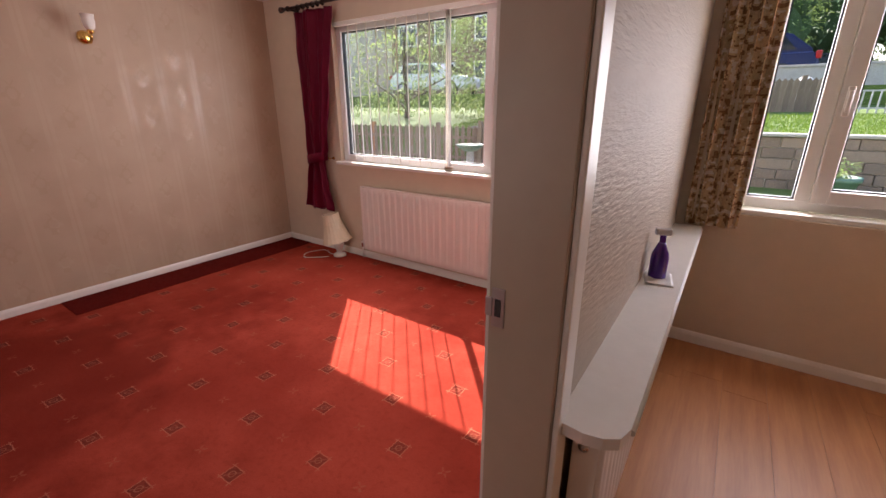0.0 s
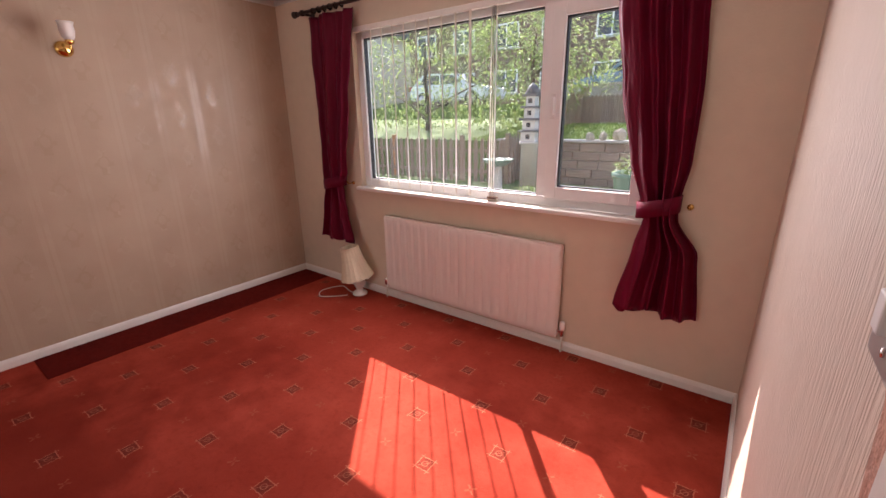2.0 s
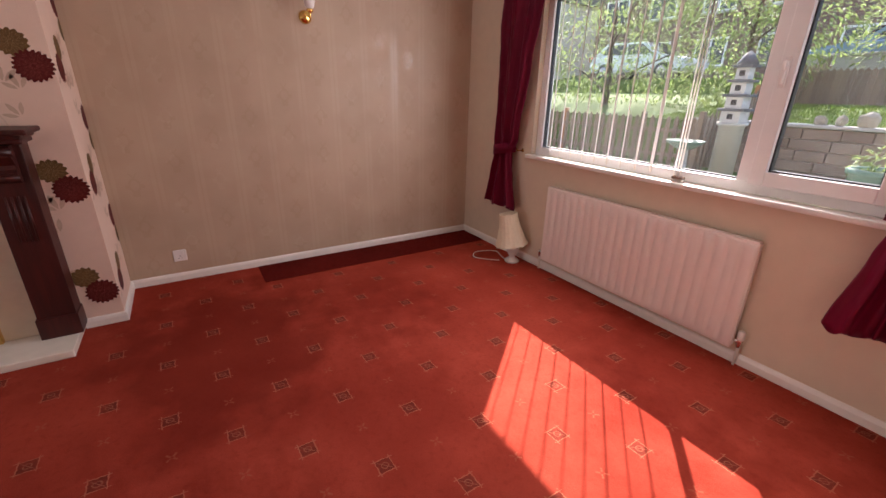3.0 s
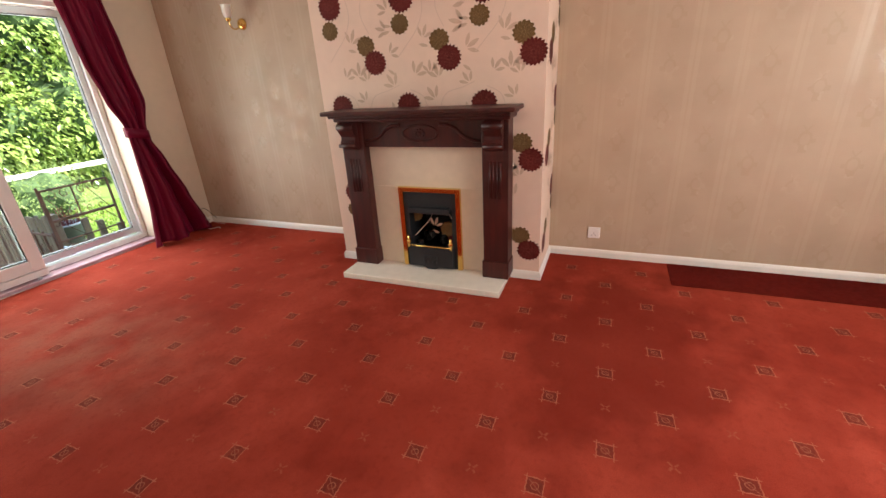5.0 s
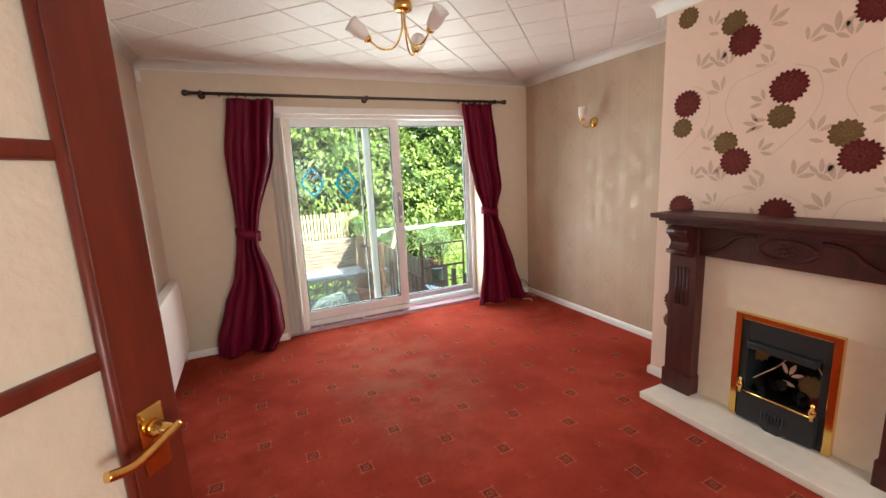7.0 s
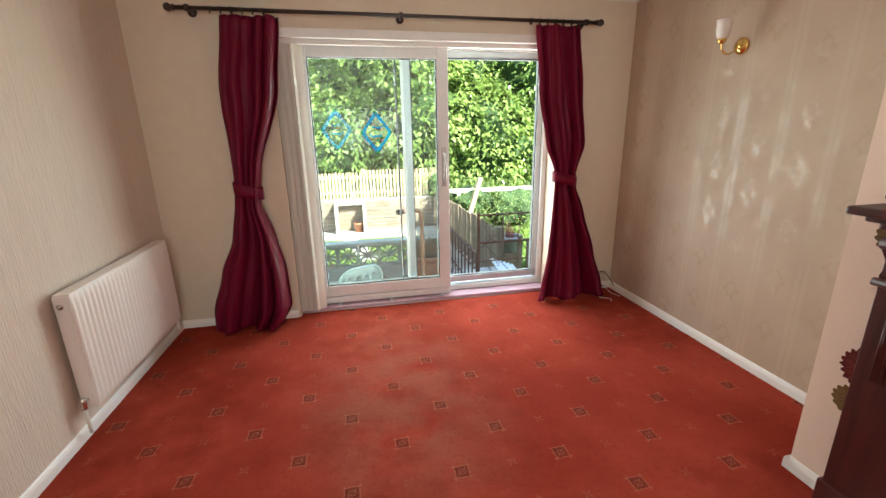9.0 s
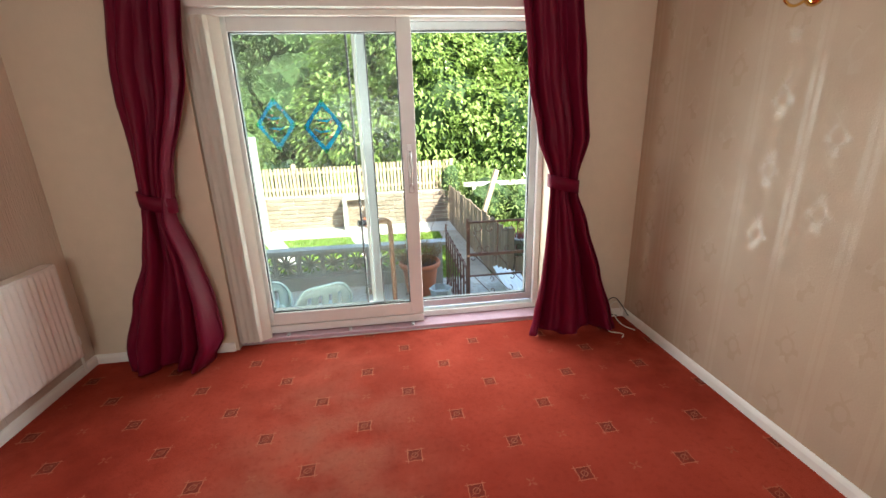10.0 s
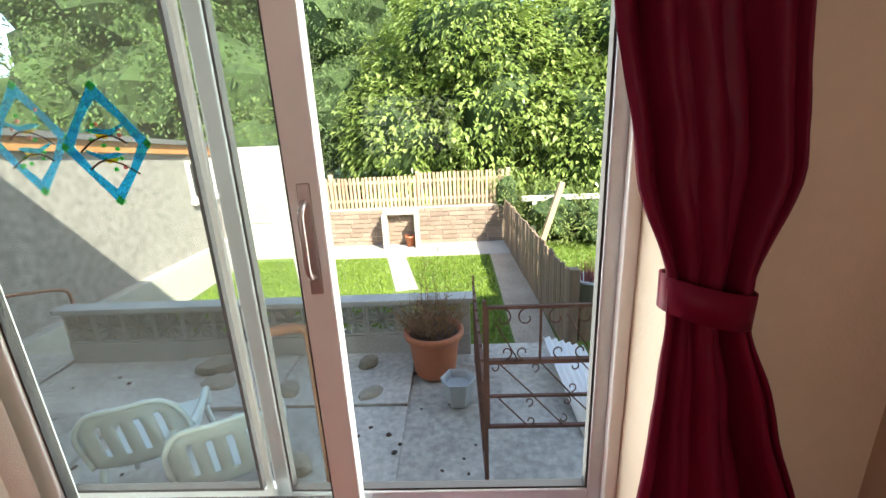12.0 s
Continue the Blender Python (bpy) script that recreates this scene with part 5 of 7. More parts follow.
socket((W, -0.094, 0.20), 0)
sw = thing("light_switch", "brushed metal rocker light switch over torn wallpaper", "switch", (E, 0.562, 1.308), 180)
part("back_box", box((0.0, -0.043, -0.046), (0.016, 0.043, 0.046), 0.003), METALGREY, sw)
part("plate", box((0.016, -0.045, -0.048), (0.020, 0.045, 0.048), 0.001), METALGREY, sw)
bm = box((0.019, -0.011, -0.016), (0.030, 0.011, 0.016), 0.002)
part("rocker", bm, PLASTIC, sw, "white rocker")
for z in (-0.032, 0.032):
    part("screw", lathe([(0.004, 0.0), (0.004, 0.0015), (0, 0.002)], 10, m=Matrix.Translation((0.020, 0, z)) @ pose(0, 0, 0, 0, 90, 0)), CHROME, sw)
bm = bmesh.new()
torn = [(a - 0.012, b - 0.052) for a, b in ((0.50, 1.43), (0.515, 1.36), (0.52, 1.30), (0.535, 1.25), (0.555, 1.19), (0.58, 1.155), (0.595, 1.21), (0.605, 1.27), (0.63, 1.30), (0.635, 1.38), (0.62, 1.44), (0.57, 1.46))]
bm = extrude_outline(torn, E - 0.0025, E + 0.001, "x")
structure("trim_torn_plaster", bm, PLASTER, "bare pink plaster where the paper is torn", "plaster")

alarm = thing("alarm_sensor", "small white plastic alarm sensor in the ceiling corner", "sensor", (E - 0.012, S + 0.012, 2.325))
part("sensor_body", box((-0.030, 0.0, -0.045), (0.0, 0.030, 0.045), 0.008), PLASTIC, alarm)
part("sensor_lens", box((-0.034, 0.024, -0.030), (-0.012, 0.034, 0.005), 0.004), OPAL, alarm)

aerial = thing("aerial_cable", "loose white and dark cables on the skirting corner", "cable")
C0 = Vector((W + 0.10, S + 0.09, 0.0))
part("white_lead", tube(curve_points([C0 + Vector(p) for p in ((-0.05, -0.04, 0.06), (0.02, 0.0, 0.16), (0.10, 0.06, 0.15), (0.06, 0.14, 0.06), (-0.04, 0.16, 0.01))], 8), 0.0035, 6), FLEX, aerial)
part("dark_lead", tube(curve_points([C0 + Vector(p) for p in ((-0.07, 0.02, 0.05), (0.03, 0.0, 0.19), (0.12, 0.03, 0.17), (0.10, 0.02, 0.09), (0.02, 0.02, 0.06))], 8), 0.0035, 6), BLACKFLEX, aerial, "dark lead")
part("short_lead", tube(curve_points([C0 + Vector(p) for p in ((0.16, 0.0, 0.02), (0.10, 0.06, 0.012), (0.14, 0.14, 0.008), (0.07, 0.19, 0.008), (0.10, 0.24, 0.008))], 8), 0.0035, 6), FLEX, aerial)

# ---- glazed door, standing open into the lounge ----
leaf = thing("door_2", "open red mahogany door with frosted panes and brass lever", "door", (E - 0.012, DOOR_S + 0.01, 0.008), math.degrees(math.atan2(-0.80, -0.60)), kind="structure")
DW, DT = 0.79, 0.040
bm = box((0.0, -DT / 2, 0.0), (0.095, DT / 2, 1.98), 0.003)
box((DW - 0.100, -DT / 2, 0.0), (DW, DT / 2, 1.98), 0.003, bm)
box((0.095, -DT / 2 + 0.0005, 0.0), (DW - 0.100, DT / 2 - 0.0005, 0.22), 0.003, bm)
box((0.095, -DT / 2 + 0.0005, 1.87), (DW - 0.100, DT / 2 - 0.0005, 1.98), 0.003, bm)
part("door_frame", bm, DOORWOOD, leaf)
BARS = (0.60, 0.917, 1.234, 1.55)
for z in BARS:
    bm = box((0.095, -0.016, z - 0.014), (DW - 0.100, 0.016, z + 0.014), 0.006)
    part("glazing_bar", bm, DOORWOOD, leaf)
part("glazing_bar", box((DW / 2 - 0.0165, -0.015, 0.22), (DW / 2 + 0.0115, 0.015, 1.87), 0.006), DOORWOOD, leaf)
for s in (-1, 1):
    for x in (0.101, DW - 0.106):
        part("bead", tube([(x, s * 0.016, 0.22), (x, s * 0.016, 1.87)], 0.008, 8), DOORWOOD, leaf, "rounded glazing bead")
edges_z = (0.22, *BARS, 1.87)
for z0, z1 in zip(edges_z, edges_z[1:]):
    for x0, x1 in ((0.095, DW / 2 - 0.002), (DW / 2 - 0.002, DW - 0.100)):
        part("pane", box((x0, -0.003, z0), (x1, 0.003, z1)), FROST, leaf, "pale frosted glass pane")
for s in (-1, 1):
    z = 1.070
    x = DW - 0.060
    plate = part("handle_plate", box((x - 0.024, s * (DT / 2), z - 0.060), (x + 0.024, s * (DT / 2 + 0.008), z + 0.060), 0.004) if s > 0 else box((x - 0.024, -DT / 2 - 0.008, z - 0.060), (x + 0.024, -DT / 2, z + 0.060), 0.004), BRASS, leaf, "polished brass plate")
    bm = lathe([(0.016, 0.0), (0.014, 0.012), (0.010, 0.018), (0.010, 0.040), (0.0, 0.044)], 16, m=Matrix.Translation((x, s * (DT / 2 + 0.007), z + 0.02)) @ pose(0, 0, 0, -90 * s))
    tube(curve_points([(x + 0.012, s * (DT / 2 + 0.045), z + 0.022), (x - 0.03, s * (DT / 2 + 0.050), z + 0.018), (x - 0.075, s * (DT / 2 + 0.046), z + 0.008), (x - 0.110, s * (DT / 2 + 0.040), z + 0.016)], 6), 0.0085, 10, bm)
    part("lever", bm, BRASS, plate, "scrolled brass lever")
part("latch", box((DW - 0.001, -0.012, 1.05), (DW + 0.003, 0.012, 1.20), 0.001), BRASS, leaf)
pts = [(DW - 0.25, 0.004, 1.05), (DW - 0.20, 0.004, 1.065), (DW - 0.17, 0.004, 1.09), (DW - 0.13, 0.004, 1.11), (DW - 0.105, 0.004, 1.135)]

# dark ragged line laid across the frosted pane
part("crack", tube(curve_points(pts, 5), 0.0065, 6), METALGREY, leaf, "dark ragged mark on the pane")

# ---- the hall room ----
rnd = random.Random(11)
hall_floor = structure("floor_hall", box((E + 0.04, S, -0.12), (2.4, N + 0.1, -0.006)), LAMINATE, "honey laminate plank floor of the hall room", "floor")
shelf = thing("radiator_shelf", "cream radiator shelf with rounded end along textured wall", "shelf", (EH + 0.006, 0.0, 0.0))
out = [(0.0, 2.47), (0.0, 0.47), (0.06, 0.462), (0.10, 0.47), (0.13, 0.49), (0.142, 0.53), (0.142, 2.47)]
part("shelf_board", extrude_outline(out, 0.725, 0.755, "z"), GLOSS, shelf)
part("shelf_edge", tube([(0.142, 0.54, 0.738), (0.142, 2.46, 0.738)], 0.009, 8), GLOSS, shelf)
for y in (0.62, 2.2):
    part("shelf_bracket", box((0.0, y - 0.01, 0.66), (0.10, y + 0.01, 0.725), 0.002), GLOSS, shelf)
r3 = radiator("cream panel radiator under the hall shelf", 1.70, 0.56, 0.095, 24, "panel radiators")
r3.matrix_basis = pose(EH + 0.006, 0.56, 0.13, 0, 0, 90)

bottle = thing("spray_bottle", "purple plastic bottle with pale cap on the shelf", "bottle", (EH + 0.055, 1.48, 0.755), 20)
part("bottle_body", lathe([(0.0, 0.0), (0.030, 0.0), (0.033, 0.006), (0.033, 0.085), (0.030, 0.105), (0.018, 0.135), (0.012, 0.150), (0.0, 0.15)], 20), PURPLE, bottle)
part("bottle_neck", lathe([(0.012, 0.150), (0.011, 0.185), (0.0, 0.185)], 14), PURPLE, bottle)
part("bottle_cap", box((-0.030, -0.014, 0.178), (0.026, 0.014, 0.205), 0.006), CLEARPL, bottle, "pale plastic spray head")
cloth = thing("folded_cloth", "small white cloth lying on the shelf", "cloth", (EH + 0.065, 1.46, 0.755), 10)
bm = bmesh.new()
gridv = [[bm.verts.new((-0.05 + 0.01 * i, -0.07 + 0.014 * j, 0.006 + 0.006 * noise.noise((i * 0.5, j * 0.5, 3)))) for j in range(11)] for i in range(11)]
for i in range(10):
    for j in range(10):
        bm.faces.new((gridv[i][j], gridv[i + 1][j], gridv[i + 1][j + 1], gridv[i][j + 1])).smooth = True
ob = part("cloth_sheet", bm, PLASTIC, cloth)
ob.modifiers.new("thickness", "SOLIDIFY").thickness = 0.004

# floral hall curtain: a folded cloth with printed sprigs
fc = thing("floral_curtain", "brown floral print curtain hanging beside the hall window", "curtain", (0, N - 0.015, 0))
bm = bmesh.new()
rows = []
for r in range(141):
    z = 2.15 - r * (2.15 - 0.765) / 140
    row = []
    for c in range(61):
        u = c / 60
        w = u * 5 * 2 * math.pi
        row.append(bm.verts.new((-0.185 + 0.255 * u + 0.008 * math.cos(w), -0.035 - 0.030 * math.sin(w) - 0.012 * math.sin(w * 0.5 + z * 2) + 0.006 * noise.noise((u * 8, z * 4, 1)), z + 0.01 * (r == 140) * math.sin(w))))
    rows.append(row)
for i, (p, q) in enumerate(zip(rows, rows[1:])):
    for c in range(60):
        f = bm.faces.new((p[c], p[c + 1], q[c + 1], q[c]))
        f.smooth = True
        v = noise.noise((c * 0.16, i * 0.37, 7.0)) + 0.5 * noise.noise((c * 0.42, i * 0.95, 2.0))
        f.material_index = 1 if v > 0.22 else 2 if v < -0.30 else 0
ob = part("cloth", bm, [FLORAL, FLORAL2, FLORAL3], fc)
ob.modifiers.new("thickness", "SOLIDIFY").thickness = 0.003
hall_trim = structure("trim_hall_window", box((EH + 0.006, N - 0.004, 0.80), (EH + 0.05, N + 0.02, 2.2), 0.004), GLOSS, "white painted upright trim beside hall window", "trim")

# ---- coloured film ornaments on the sliding pane ----
def film(label, cx, cy, cz, flip):
    ob = thing("window_ornament", label, "window ornament", (cx, cy, cz), group="window ornaments")
    w, h, b = 0.125, 0.165, 0.021
    corners = [(0, h), (w, 0), (0, -h), (-w, 0)]
    for k in range(4):
        a, c = Vector(corners[k]), Vector(corners[(k + 1) % 4])
        ia, ic = a * (1 - 2.2 * b / h), c * (1 - 2.2 * b / h)
        mid = (a + c) / 2 * 0.80
        bm = extrude_outline([a[:], c[:], ic[:], mid[:], ia[:]], -0.0006, 0.0006, "y")
        part("border", bm, BLUEFILM, ob, "blue film border")
        d = Vector((-a.y, a.x)).normalized() * 0.016
        q = [a * 1.0, a * 0.93 + d * 0.9, a * 0.83, a * 0.93 - d * 0.9]
        part("corner", extrude_outline([p[:] for p in q], -0.0011, 0.0011, "y"), GREENFILM, ob, "green film corner")
    for z, s in ((0.030, 1), (-0.035, -1)):
        s *= flip
        twig = [(-0.075 * s, z - 0.045), (-0.03 * s, z - 0.016), (0.02 * s, z - 0.006), (0.06 * s, z - 0.028)]
        part("twig", tube(curve_points([(u, 0, v) for u, v in twig], 4), 0.0026, 5), BROWNFILM, ob, "brown twig")
        body = [(-0.045 * s, z + 0.012), (-0.020 * s, z + 0.016), (0.02 * s, z + 0.010), (0.062 * s, z + 0.026), (0.058 * s, z + 0.017), (0.02 * s, z - 0.004), (-0.02 * s, z)]
        part("blue_shape", extrude_outline(body, -0.001, 0.001, "y"), BLUEFILM, ob, "blue film shape")
        part("yellow_shape", extrude_outline([(-0.025 * s, z + 0.001), (0.015 * s, z - 0.003), (0.005 * s, z - 0.013), (-0.018 * s, z - 0.010)], -0.0013, 0.0013, "y"), YELLOWFILM, ob, "yellow film shape")
    rnd = random.Random(int(cx * 100))
    for k in range(14):
        u, v = rnd.uniform(-0.05, 0.05), rnd.uniform(-0.085, 0.09)
        bm = extrude_outline([(u + 0.007 * math.cos(t), v + 0.006 * math.sin(t)) for t in [k2 * math.pi / 3 for k2 in range(6)]], -0.0008, 0.0008, "y")
        part("dot", bm, PINKFILM if k % 3 == 0 else GREENFILM, ob)
    return ob


film("blue and green diamond cling film stuck on glass", -1.657, S - 0.2455, 1.458, 1)
film("blue and green diamond cling film stuck on glass", -1.966, S - 0.1485, 1.434, -1)


# ---- outdoors: the ground is one sheet, stepped down behind the house and rising before it ----
GZ = -1.37
TZ = -0.62


def ground_height(x, y):
    if y < -6.8:
        return GZ
    if y < 2.7:
        return GZ if y < -4.4 else -0.75
    if y < 8.55:
        return 0.02 + 0.02 * (y - 2.7)
    if y < 13.6:
        return 0.96 + 0.100 * (y - 8.55)
    if y < 22:
        return 1.90
    return 1.90 + 0.16 * (min(y, 60) - 22)


bm = bmesh.new()
xs = [-600, -200, -80, -40] + [-26 + 2 * k for k in range(27)] + [40, 80, 200, 600]
ys = [-600, -200, -80, -40, -30, -20, -13.2, -6.9, -6.79, -4.41, -4.39, 2.69, 2.71, 5, 8.54, 8.56, 10, 12, 13.59, 13.61, 16, 19, 21.9, 22.1, 26, 30, 40, 60, 120, 600]
vs = [[bm.verts.new((x, y, ground_height(x, y))) for y in ys] for x in xs]
for i in range(len(xs) - 1):
    for j in range(len(ys) - 1):
        bm.faces.new((vs[i][j], vs[i + 1][j], vs[i + 1][j + 1], vs[i][j + 1]))
structure("ground", bm, GRASS, "green lawn and rough ground round the house", "ground")


def grass(label, spots, seed, h=0.05):
    """Blades scattered over rectangles (x0, y0, x1, y1, count)."""
    rnd = random.Random(seed)
    verts, faces = [], []
    for x0, y0, x1, y1, count in spots:
        for _ in range(count):
            x, y = rnd.uniform(x0, x1), rnd.uniform(y0, y1)
            if y < -6 and (abs(x + 1.72 - 0.231 * -(y + 11.15)) < 0.24 or abs((x - 0.10) + 0.445 * (y + 10.9)) < 0.26 and y < -9.9):
                continue
            z, a, hh = ground_height(x, y), rnd.uniform(0, 6.3), h * rnd.uniform(0.5, 1.4)
            c, s = 0.012 * math.cos(a), 0.012 * math.sin(a)
            lx, ly = rnd.uniform(-0.03, 0.03), rnd.uniform(-0.03, 0.03)
            k = len(verts)
            verts += [(x - c, y - s, z), (x + c, y + s, z), (x + lx, y + ly, z + hh)]
            faces.append((k, k + 1, k + 2))
    data = bpy.data.meshes.new("grass")
    data.from_pydata(verts, [], faces)
    data.materials.append(BLADE)
    tagged(new("grass", data), label, "grass", kind="stuff")


grass("short sunlit green lawn blades", [(-3.58, -12.1, 1.9, -6.9, 36000), (-9, -13, -4.8, -8.5, 16000), (-6, 8.6, 2.5, 11.6, 14000)], 1)

# terrace
terrace = structure("pavement_terrace", box((-3.9, -6.85, GZ - 0.1), (2.2, S - 0.30, TZ - 0.02)), CONCRETE, "weathered grey concrete terrace behind the house", "terrace")
sx = (-3.86, -3.42, -2.48, -1.36, -0.25, 0.92, 2.1)
sy = (-6.82, -5.91, -5.17, -4.48)
rnd = random.Random(8)
for x0, x1 in zip(sx, sx[1:]):
    for y0, y1 in zip(sy, sy[1:]):
        if x0 < -3.4 and y0 < -5.2:
            continue
        part("slab", box((x0 + 0.006, y0 + 0.006, -0.03), (x1 - 0.006, y1 - 0.006, 0.0), 0.006), CONCRETE, terrace, m=pose(0, 0, TZ + rnd.uniform(-0.006, 0.002), rnd.uniform(-0.2, 0.2), rnd.uniform(-0.2, 0.2), 0))
rnd = random.Random(21)
for k in range(46):
    bm = bmesh.new()
    bmesh.ops.create_icosphere(bm, subdivisions=1, radius=0.016 * rnd.uniform(0.6, 1.5))
    for v in bm.verts:
        v.co.x *= rnd.uniform(0.8, 1.5)
        v.co.z *= 0.35
    part("debris", bm, SOIL, terrace, m=pose(rnd.uniform(-3.0, 0.6) if k > 22 else rnd.uniform(-3.0, -1.9), rnd.uniform(-6.5, -4.9), TZ + 0.006, 0, 0, rnd.uniform(0, 360)))


def stone(label, place, size, seed):
    bm = bmesh.new()
    bmesh.ops.create_icosphere(bm, subdivisions=2, radius=1)
    rnd = random.Random(seed)
    for v in bm.verts:
        d = 1 + 0.22 * noise.noise(v.co * 1.3 + Vector((seed, 0, 0)))
        v.co = Vector((v.co.x * size[0] * d, v.co.y * size[1] * d, max(v.co.z, -0.5) * size[2] * d))
    bmesh.ops.transform(bm, matrix=pose(0, 0, 0, 0, 0, rnd.uniform(0, 180)), verts=bm.verts[:])
    low = min(v.co.z for v in bm.verts)
    ob = link("loose_stone", bm, SANDSTONE)
    ob.matrix_basis = Matrix.Translation((place[0], place[1], place[2] - low))
    return tagged(ob, label, "stone", "loose stones on the terrace")


stone("flat broken sandy stone on the terrace", (-0.69, -6.46, TZ - 0.004), (0.20, 0.12, 0.10), 1)
stone("flat broken sandy stone on the terrace", (-0.79, -6.24, TZ - 0.004), (0.16, 0.11, 0.05), 2)
stone("rough sandy stone against the block wall", (-2.06, -6.46, TZ - 0.004), (0.10, 0.07, 0.08), 3)
stone("flat sandy stone on the terrace", (-2.16, -6.05, TZ - 0.004), (0.11, 0.08, 0.04), 4)
stone("flat sandy stone on the terrace", (-1.46, -6.12, TZ - 0.004), (0.13, 0.09, 0.05), 5)
stone("pale stone lying on the terrace", (-1.84, -5.30, TZ - 0.004), (0.10, 0.07, 0.07), 6)

# pierced block balustrade
bal = thing("garden_wall", "low grey wall of pierced concrete screen blocks and coping", "garden wall", (0.155, -6.72, 0.075))
part("base_course", box((-3.15, -0.05, TZ - 0.105), (0.74, 0.05, -0.495), 0.006), BLOCK, bal)
part("coping", box((-3.21, -0.085, -0.178), (0.79, 0.085, -0.128), 0.008), BLOCK, bal, "flat grey concrete coping")
bm = frame_ring(-0.1435, 0.1435, -0.1525, 0.1525, -0.045, 0.045, 0.020, 0.003)
for k in range(4):
    a = radians(45 + 90 * k)
    for s in (-1, 1):
        pts = [(0.012 * math.cos(a), 0, 0.012 * math.sin(a)), (0.07 * math.cos(a + s * 0.30), 0, 0.07 * math.sin(a + s * 0.30)), (0.125 * math.cos(a + s * 0.28), 0, 0.125 * math.sin(a + s * 0.28)), (0.180 * math.cos(a), 0, 0.180 * math.sin(a))]
        line = curve_points(pts, 4)
        for p, q in zip(line, line[1:]):
            d = Vector(q) - Vector(p)
            m = Matrix.Translation((Vector(p) + Vector(q)) / 2) @ pose(0, 0, 0, 0, -math.degrees(math.atan2(d.z, d.x)), 0)
            box((-d.length / 2 - 0.003, -0.036, -0.008), (d.length / 2 + 0.003, 0.036, 0.008), bm=bm, m=m)
for a in (0, 90):
    box((-0.125, -0.036, -0.007), (0.125, 0.036, 0.007), bm=bm, m=pose(0, 0, 0, 0, a, 0))
first = part("screen_block", bm, BLOCK, bal)
first.matrix_basis = Matrix.Translation((0.59, 0, -0.337))
for k in range(1, 13):
    ob = new("screen_block", first.data)
    ob.parent = bal
    ob.matrix_basis = Matrix.Translation((0.59 - 0.2915 * k, 0, -0.337))
part("end_pier", box((-3.15, -0.05, -0.495), (-3.06, 0.05, -0.178), 0.004), BLOCK, bal)

# iron gate and railing
def scroll(c, r, start, turn, plane):
    pts = []
    for k in range(15):
        t = k / 14
        a = start + turn * t
        rr = r * (1 - 0.72 * t)
        pts.append((c[0] + rr * math.cos(a), c[1] + rr * math.sin(a)))
    return [(p[0], 0, p[1]) if plane == "xz" else (0, p[0], p[1]) for p in pts]


gate = thing("iron_gate", "rusty brown wrought iron gate with scrolls", "gate", (-3.04, -5.08, 0.173))
gate.scale = (0.80, 1, 0.86)
for x in (0.0, -0.76):
    part("stile", box((x - 0.011, -0.011, -0.375), (x + 0.011, 0.011, 0.46)), RUST, gate)
for z, r in ((0.455, 0.010), (0.10, 0.014), (-0.145, 0.008), (-0.368, 0.010)):
    part("rail", box((-0.76, -r, z - r), (0.0, r, z + r)), RUST, gate)
part("upright", box((-0.345, -0.007, 0.10), (-0.331, 0.007, 0.455)), RUST, gate)
for cx in (-0.10, -0.25, -0.44, -0.62):
    part("scroll", tube(scroll((cx, 0.385), 0.062, 1.57, 5.2 if cx > -0.2 else -5.2, "xz"), 0.005, 6), RUST, gate)
for cx in (-0.12, -0.23, -0.46, -0.60):
    part("scroll", tube(scroll((cx, 0.160), 0.045, -1.57, -5.0 if cx > -0.2 else 5.0, "xz"), 0.005, 6), RUST, gate)
for x0, z0, x1, z1 in ((-0.05, 0.36, -0.19, 0.12), (-0.50, 0.40, -0.68, 0.12), (-0.07, 0.09, -0.30, -0.14), (-0.34, 0.09, -0.55, -0.14), (-0.60, 0.09, -0.75, -0.08), (-0.30, -0.15, -0.50, -0.36), (-0.06, -0.15, -0.26, -0.36), (-0.55, -0.15, -0.74, -0.34)):
    part("diagonal_bar", tube([(x0, 0, z0), (x1, 0, z1)], 0.005, 6), RUST, gate)
for cx, cz, w in ((-0.045, 0.055, 1), (-0.305, 0.055, -1), (-0.56, 0.055, 1), (-0.55, -0.09, -1), (-0.52, -0.19, 1), (-0.27, -0.19, -1), (-0.50, -0.32, 1), (-0.28, -0.33, -1)):
    part("scroll", tube(scroll((cx, cz), 0.036, 1.57 * w, 5.0 * w, "xz"), 0.0045, 6), RUST, gate)
part("gate_post", box((0.002, -0.010, (TZ - 0.173) / 0.86), (0.026, 0.010, 0.50)), RUST, gate)
rail = thing("iron_railing", "rusty brown wrought iron railing beside the terrace edge", "railing", (-3.025, 0.0, 0.10))
for z in (0.02, -0.60):
    part("rail", box((-0.010, -6.50, z - 0.010), (0.010, -5.10, z + 0.010)), RUST, rail)
for k in range(9):
    y = -6.48 + 0.170 * k
    part("upright", box((-0.008, y - 0.008, TZ - 0.10 if k in (0, 8) else -0.60), (0.008, y + 0.008, 0.05 if k else 0.12)), RUST, rail)
for k in range(8):
    part("scroll", tube(scroll((-6.40 + 0.170 * k, -0.15), 0.055, 1.57, 5.2, "yz"), 0.005, 6), RUST, rail)
    part("scroll", tube(scroll((-6.40 + 0.170 * k, -0.42), 0.055, -1.57, 5.2, "yz"), 0.005, 6), RUST, rail)

